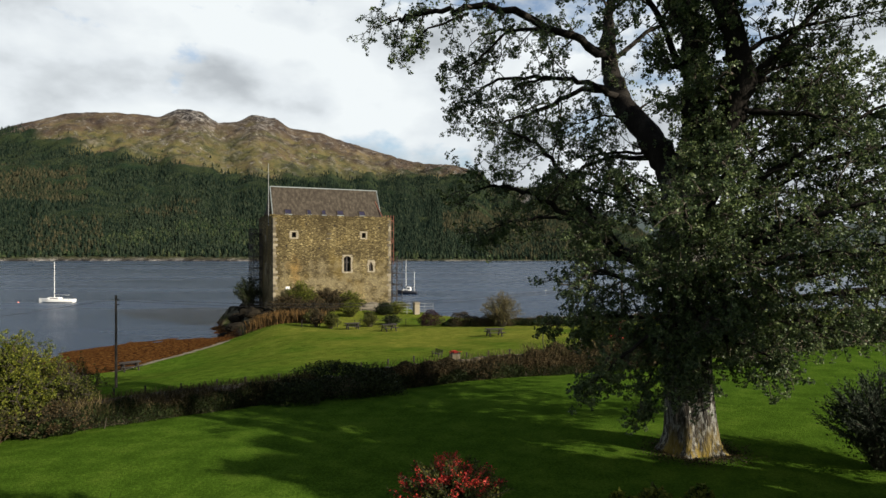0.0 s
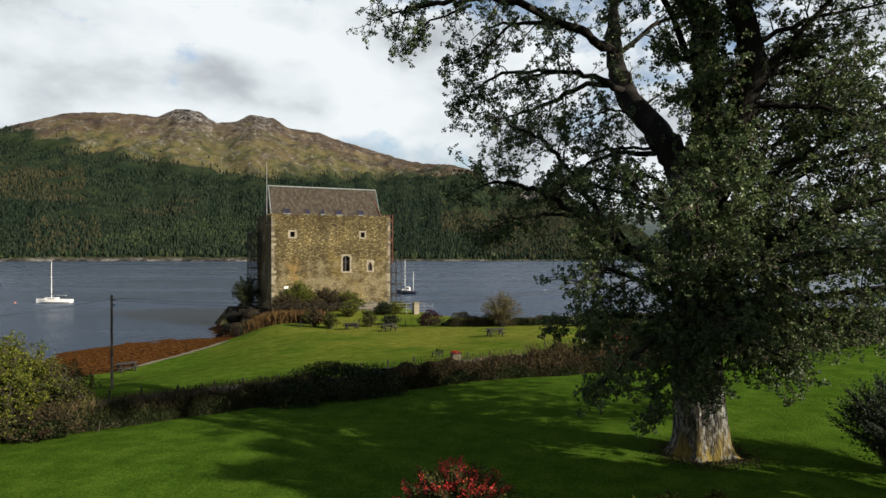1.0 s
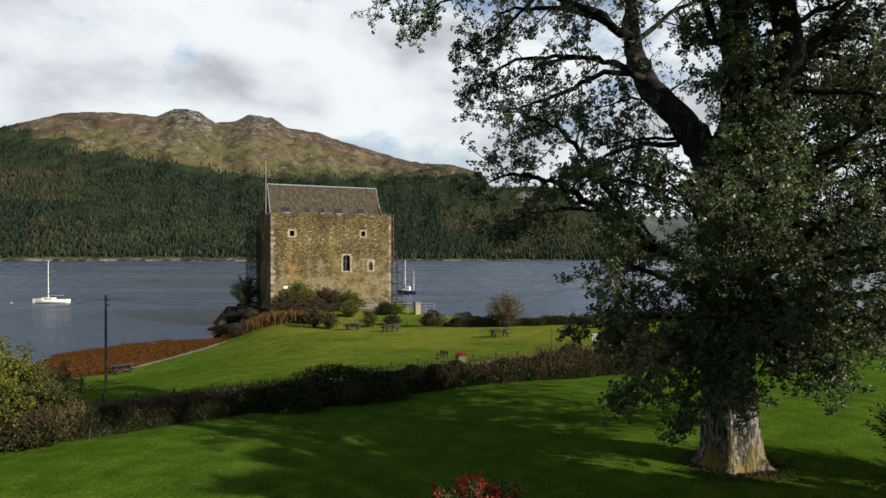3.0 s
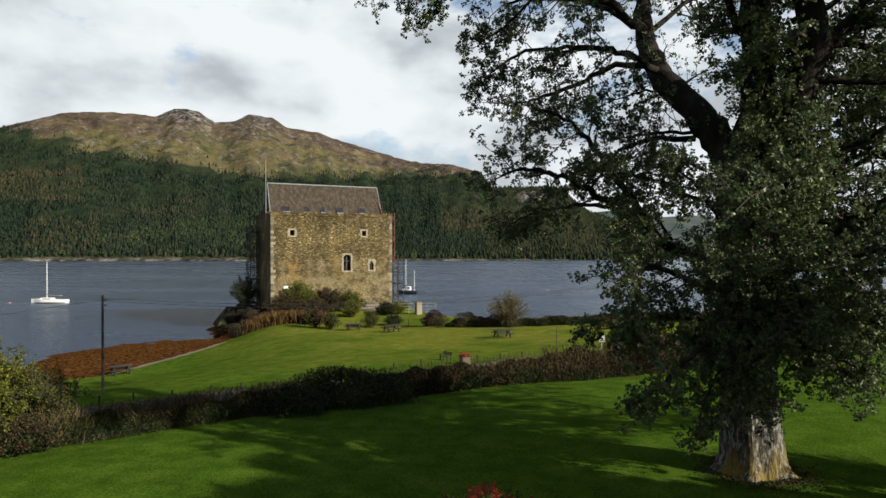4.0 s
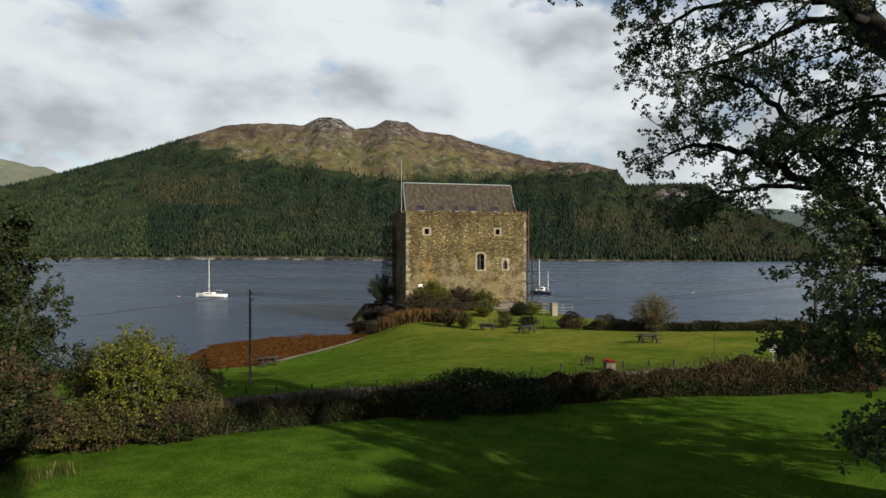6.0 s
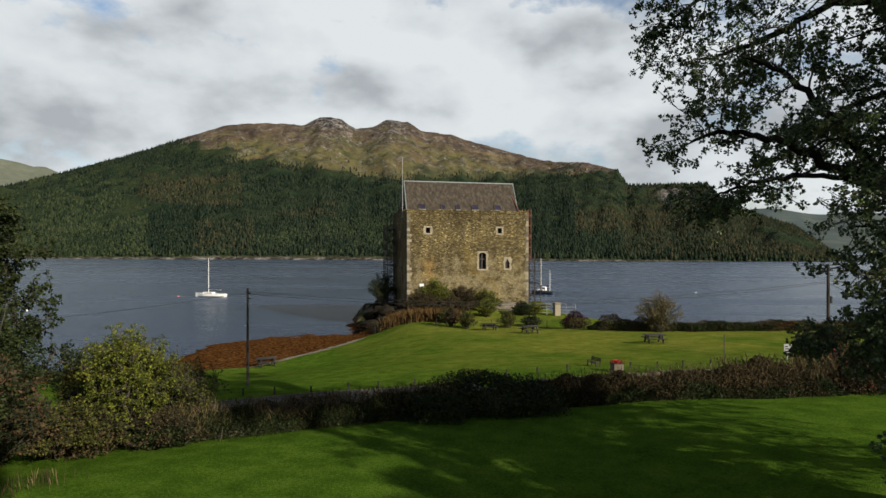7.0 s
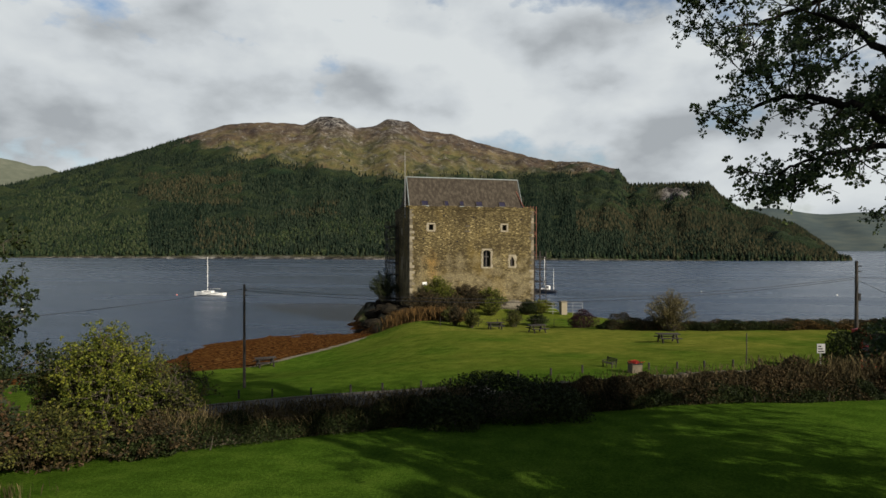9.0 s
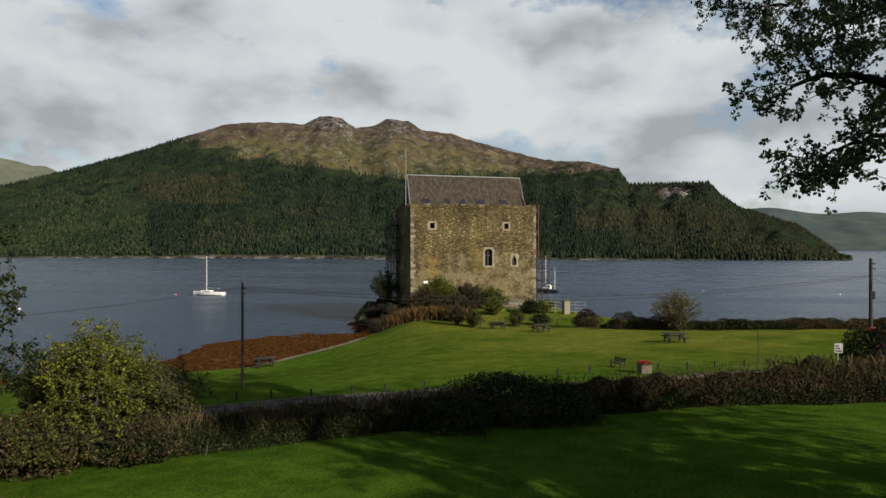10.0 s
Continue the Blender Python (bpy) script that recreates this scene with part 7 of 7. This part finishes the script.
bush("purple_shrub", "dark purple-leaved smoke bush on the lawn edge", (-1.9, 84.4, 4.0), (1.6, 1.4, 1.4), 5000, 0.14, PURPLE_LEAF, 81, lump=0.4)
spray_bush("willow_tree", "fawn autumn willow bush with a twiggy crown at the shore", 7.4, 78.6, 2.9, 4.6, 120, 70, 0.13, FAWN_LEAF, 82, category="tree", fill=900, fill_mat=OLIVE_LEAF)


def shore_hedge():
    edge = lambda v: np.interp(np.atleast_1d(v), [37, 46, 52, 58, 66, 74, 84], [71.0, 67.4, 64.6, 61.9, 59.0, 57.0, 55.2])
    hedge_run("hedge", "dark green shoreline hedge at the lawn's far edge", 36.5, 60, 0.0, 0.9, 0.95, 1500, 0.13, DARK_LEAF, 91, wave=0.16, follow=edge, taper=0.5)
    hedge_run("hedge", "brown autumn shoreline hedge at the lawn's far edge", 43, 84, 0.2, 0.9, 0.92, 1500, 0.12, BROWN_LEAF, 92, wave=0.20, follow=edge, taper=0.4, tops=(60, 0.5, STRAW, 0.8, "pale dry stalks"))
    hedge_run("hedge", "russet bracken along the shoreline hedge", 54, 84, -0.4, 0.7, 0.75, 900, 0.12, REED, 93, wave=0.24, follow=edge, taper=0.3, tops=(110, 0.5, STRAW, 0.8, "pale dry stalks"))
    hedge_run("hedge", "tall dark bramble thicket beside the fawn willow", 37, 44.5, -0.3, 1.2, 1.55, 1500, 0.13, RUST_LEAF, 94, wave=0.16, follow=edge, taper=0.3)
    p = AB(63.5, 58.0)
    spray_bush("shrub", "small leafy shrub in the shoreline hedge", p.x, p.y, 1.3, 2.2, 40, 50, 0.16, DARK_LEAF, 98)


shore_hedge()

spots = [(on_castle(u, d).x, on_castle(u, d).y) for u, d in ((-4.5 + 0.42 * k, -8.6 - 0.16 * k + (k % 3) * 0.9) for k in range(22))]
grass_clump("reed_bed", "tan dry reeds on the bank beside the castle", spots, 1.6, 190, REED, 95, 0.6, 0.022)


# ------------------------------------------------------------------ more on the far lawn
z = gz(14.7, 51.0)
kiosk = thing("telephone_box", "bright red telephone box beside the utility pole", "telephone box", pose(14.7, 51.0, z, 0, 0, 20) @ Matrix.Diagonal((0.85, 0.85, 1.1, 1)))
part("plinth", box(fresh(), -0.46, -0.46, -0.1, 0.46, 0.46, 0.12), RED_PAINT, kiosk)
for sx in (-1, 1):
    for sy in (-1, 1):
        part("corner_post", box(fresh(), sx * 0.40 - 0.06, sy * 0.40 - 0.06, 0.12, sx * 0.40 + 0.06, sy * 0.40 + 0.06, 2.1), RED_PAINT, kiosk)
for an in range(4):
    m = Matrix.Rotation(an * math.pi / 2, 4, "Z")
    part("pane", box(fresh(), -0.34, 0.36, 0.3, 0.34, 0.38, 2.0, turn=m), GLASS_DARK, kiosk)
    for k in range(7):
        zz = 0.3 + k * 0.28
        part("glazing_bar", box(fresh(), -0.34, 0.385, zz - 0.02, 0.34, 0.42, zz + 0.02, turn=m), RED_PAINT, kiosk)
part("cornice", box(fresh(), -0.48, -0.48, 2.1, 0.48, 0.48, 2.3, bevel=0.03), RED_PAINT, kiosk)
bm = fresh()
bmesh.ops.create_uvsphere(bm, u_segments=16, v_segments=8, radius=0.5)
for v in bm.verts:
    v.co.z = 2.3 + max(0, v.co.z) * 0.15
part("dome", bm, RED_PAINT, kiosk, smooth=True)

z = gz(9.7, 43.4)
sign = thing("road_sign", "small square white sign on a grey post by the hedge", "sign", pose(9.7, 43.4, z, 0, 0, 12))
part("post", rod(fresh(), (0, 0, -0.3), (0, 0, 7.95 - z), 0.035), RAIL, sign)
part("plate", box(fresh(), -0.21, -0.07, 7.5 - z, 0.21, -0.04, 7.98 - z, bevel=0.005), RAIL, sign)
for k in range(3):
    part("lettering_bar", box(fresh(), -0.15, -0.078, 7.56 - z + 0.13 * k, 0.15 - 0.07 * k, -0.071, 7.63 - z + 0.13 * k), BLACK, sign)

z = gz(-0.6, 49.3)
bench_pose = pose(-0.5, 49.6, gz(-0.5, 49.6), 0, 0, -55) @ Matrix.Diagonal((0.7, 0.7, 0.65, 1))
seat = thing("garden_bench", "dark weathered wooden slatted bench on the lawn", "bench", bench_pose)
for k in range(4):
    part("seat_slat", box(fresh(), -0.75, -0.25 + 0.13 * k, 0.40, 0.75, -0.15 + 0.13 * k, 0.44), WOOD, seat)
for k in range(3):
    part("back_slat", box(fresh(), -0.75, 0.26 + 0.03 * k, 0.55 + 0.14 * k, 0.75, 0.29 + 0.03 * k, 0.65 + 0.14 * k), WOOD, seat)
for x in (-0.65, 0.65):
    part("leg", box(fresh(), x - 0.04, -0.24, -0.05, x + 0.04, -0.16, 0.6), WOOD, seat)
    part("leg", rod(fresh(), (x, 0.2, -0.05), (x, 0.36, 0.98), 0.045, sides=4), WOOD, seat)
    part("arm_rest", box(fresh(), x - 0.04, -0.28, 0.6, x + 0.04, 0.3, 0.64), WOOD, seat)


# wire fence along the foot of the castle bank
fence = thing("wire_fence", "low fence of grey wooden stakes and two wires below the castle", "fence", pose(-19.0, 83.2, gz(-19.0, 83.2)))
stakes = [(-19.0 + 2.3 * k, 83.2 + 0.55 * k) for k in range(8)]
for k, (x, y) in enumerate(stakes):
    rel = Vector((x + 19.0, y - 83.2, gz(x, y) - gz(-19.0, 83.2)))
    part("stake", rod(fresh(), rel + Vector((0, 0, -0.3)), rel + Vector((0, 0, 1.05)), 0.05, 0.04, 6), WOOD, fence)
    if k:
        for hz in (0.5, 0.95):
            part("wire", rod(fresh(), last + Vector((0, 0, hz)), rel + Vector((0, 0, hz)), 0.008, sides=4), STEEL, fence)
    last = rel


# gate pier and railings at the castle's end
def railing(p, q, height, bars, label):
    p, q = Vector(p), Vector(q)
    root = thing("railing", label, "railing", Matrix.Translation(p))
    d = q - p
    n = max(2, int(d.length / 1.3) + 1)
    for k in range(n):
        f = p + d * k / (n - 1)
        w = f - p
        drop = gz(f.x, f.y) - f.z - 0.2
        part("post", rod(fresh(), (w.x, w.y, w.z + drop), (w.x, w.y, w.z + height), 0.035, sides=6), RAIL, root)
    for k in range(bars):
        h = height * (k + 1) / bars
        part("rail", rod(fresh(), (0, 0, h), (d.x, d.y, d.z + h), 0.028, sides=6), RAIL, root)
    return root


q0, q1, q2 = AB(37.6, 92.2), AB(41.7, 90.5), AB(44.3, 89.6)
hz0 = 3.15
railing((q0.x, q0.y, hz0), (q1.x, q1.y, hz0), 1.75, 4, "galvanised tube railing along the castle path")
railing((q1.x, q1.y, hz0 - 0.1), (q2.x, q2.y, hz0 - 0.1), 1.85, 4, "galvanised tube gate beside the stone pier")
z = gz(q1.x, q1.y)
pier = thing("gate_pier", "square pale stone gate pier beside the railings", "gate pier", pose(q1.x, q1.y, z, 0, 0, math.degrees(AX)))
part("shaft", box(fresh(), -0.45, -0.4, -0.4, 0.45, 0.4, hz0 + 1.85 - z, bevel=0.03), DRESSED, pier)
part("cap", box(fresh(), -0.52, -0.47, hz0 + 1.85 - z, 0.52, 0.47, hz0 + 1.98 - z, bevel=0.03), DRESSED, pier)


def boulder(name, label, x, y, z, r, seed, mtl=ROCK):
    rng = np.random.default_rng(seed)
    bm = fresh()
    bmesh.ops.create_icosphere(bm, subdivisions=3, radius=1.0)
    o = Vector(rng.uniform(0, 50, 3))
    for v in bm.verts:
        k = 1 + 0.35 * noise.noise(v.co * 1.3 + o) + 0.15 * noise.noise(v.co * 3.1 + o)
        v.co = Vector((v.co.x * r[0] * k, v.co.y * r[1] * k, v.co.z * r[2] * k))
    ob = part(name, bm, mtl, None)
    ob.matrix_basis = pose(x, y, z, 0, 0, rng.uniform(0, 180))
    return tagged(ob, label, "rock")


for u, d, z0, r, seed in ((15.5, -3.0, 3.6, (3.2, 1.8, 1.3), 1), (18.6, -3.4, 3.1, (2.0, 1.4, 0.9), 2), (12.8, -2.6, 3.6, (1.6, 1.2, 0.9), 3), (-1.0, -1.0, 3.0, (1.1, 1.0, 0.8), 4),
                         (-3.4, -2.0, 2.2, (2.2, 1.6, 1.3), 5), (-6.0, -3.0, 1.4, (2.2, 1.6, 1.0), 6), (-3.4, 1.6, 2.0, (2.2, 1.9, 1.5), 7), (-4.6, 4.6, 1.4, (2.0, 1.9, 1.3), 9), (-1.6, -4.0, 2.6, (1.7, 1.2, 0.9), 10), (-5.6, 0.4, 0, (1.9, 1.7, 1.2), 12), (-2.6, 8.0, 0, (2.0, 1.6, 1.5), 13), (-7.6, -1.6, 0, (1.3, 1.1, 0.6), 14), (-4.2, -5.0, 0, (1.4, 1.0, 0.6), 15), (21.5, -2.0, 2.9, (1.4, 1.2, 0.7), 8)):
    q = on_castle(u, d)
    if u < 0:
        r, z0 = (r[0] * 0.75, r[1] * 0.75, r[2] * 0.65), gz(q.x, q.y) + 0.15
    boulder("boulder", "grey lichen-covered rock outcrop below the castle" if u > 0 else "dark weedy shore rock beside the castle", q.x, q.y, z0, r, seed, ROCK if u > 0 else DARK_ROCK)

# dry grass at the lawn edge
grass_clump("tall_grass", "pale dry grass stalks at the lawn edge", [(-16.9 - 0.35 * k, 21.4 - 0.45 * k) for k in range(9)], 0.4, 50, STRAW, 101, 0.5, 0.005)
grass_clump("tall_grass", "pale dry grass stalks at the lawn edge", [(-9.6 + 0.5 * k, 15.6 + 0.05 * k) for k in range(5)], 0.75, 90, STRAW, 102, 0.4, 0.005)
hedge_run("fern_bank", "green fern bank near the lawn foot", 8.5, 13.5, 10.6, 0.5, 1.42, 900, 0.17, LIME_LEAF, 103, category="ferns", follow=False)

# trees out of view whose shade falls on the lawn
small_tree("lawn_tree", "tall broad tree standing beside the viewpoint", 20.3, 7.9, 19.6, 3.7, 30, 111, DARK_LEAF, 0.45, rich=0.7)


def shade_pine(x, y, top, reach):
    """An unseen pine with a long bare trunk and a spreading head, added for its shade."""
    t = Tree(114, 0.4)
    z = gz(x, y) - 0.1
    trunk = trunk_bark([(x, y, z), (x + 0.2, y, z + (top - z) * 0.5), (x, y + 0.2, top - 1.5)], (0.5, 0.38, 0.2), t.rng, 0.3, 12)
    for k in range(16):
        an, zz = 2.4 * k, top - 3.6 + 2.2 * k / 16
        e = np.array((x + math.cos(an) * reach, y + math.sin(an) * reach, zz + 1.3))
        t.limb([(x, y, zz), ((x + e[0]) / 2, (y + e[1]) / 2, zz + 0.9), e], 0.12, 0.03, sub=8, sub_len=1.2, start=0.2, twigs=6, leaves=18, sag=0.0)
    t.build("unseen_pine_tree", "unseen tall pine with a bare trunk, added to shade the hedge", "tree", (x, y, z + 0.1), trunk, DARK_LEAF, SHADED_LIMB_BARK, aspect=0.6)


# placed and sized so that its head shades the hedge, not the lit lawn
shade_pine(25.0, 6.0, 31.6, 2.2)
# unseen trees added behind the camera to cut skylight on the near lawn
sky_screen = small_tree("garden_tree", "unseen leafy tree added behind the viewpoint to block skylight", -4.0, -15.0, 25.0, 6.0, 16, 113, DARK_LEAF, 0.8, rich=0.42)
sky_screen["group"] = "trees behind the viewpoint"
for x, y, turn in ((12.5, -4, 80), (24, -12, 200)):
    copy_thing(sky_screen, pose(x, y, gz(x, y), 0, 0, turn))
small_tree("garden_tree", "leafy tree overhanging the lawn edge", -17.0, 9.5, 21.0, 5.4, 16, 112, DARK_LEAF, 0.2, rich=0.6)
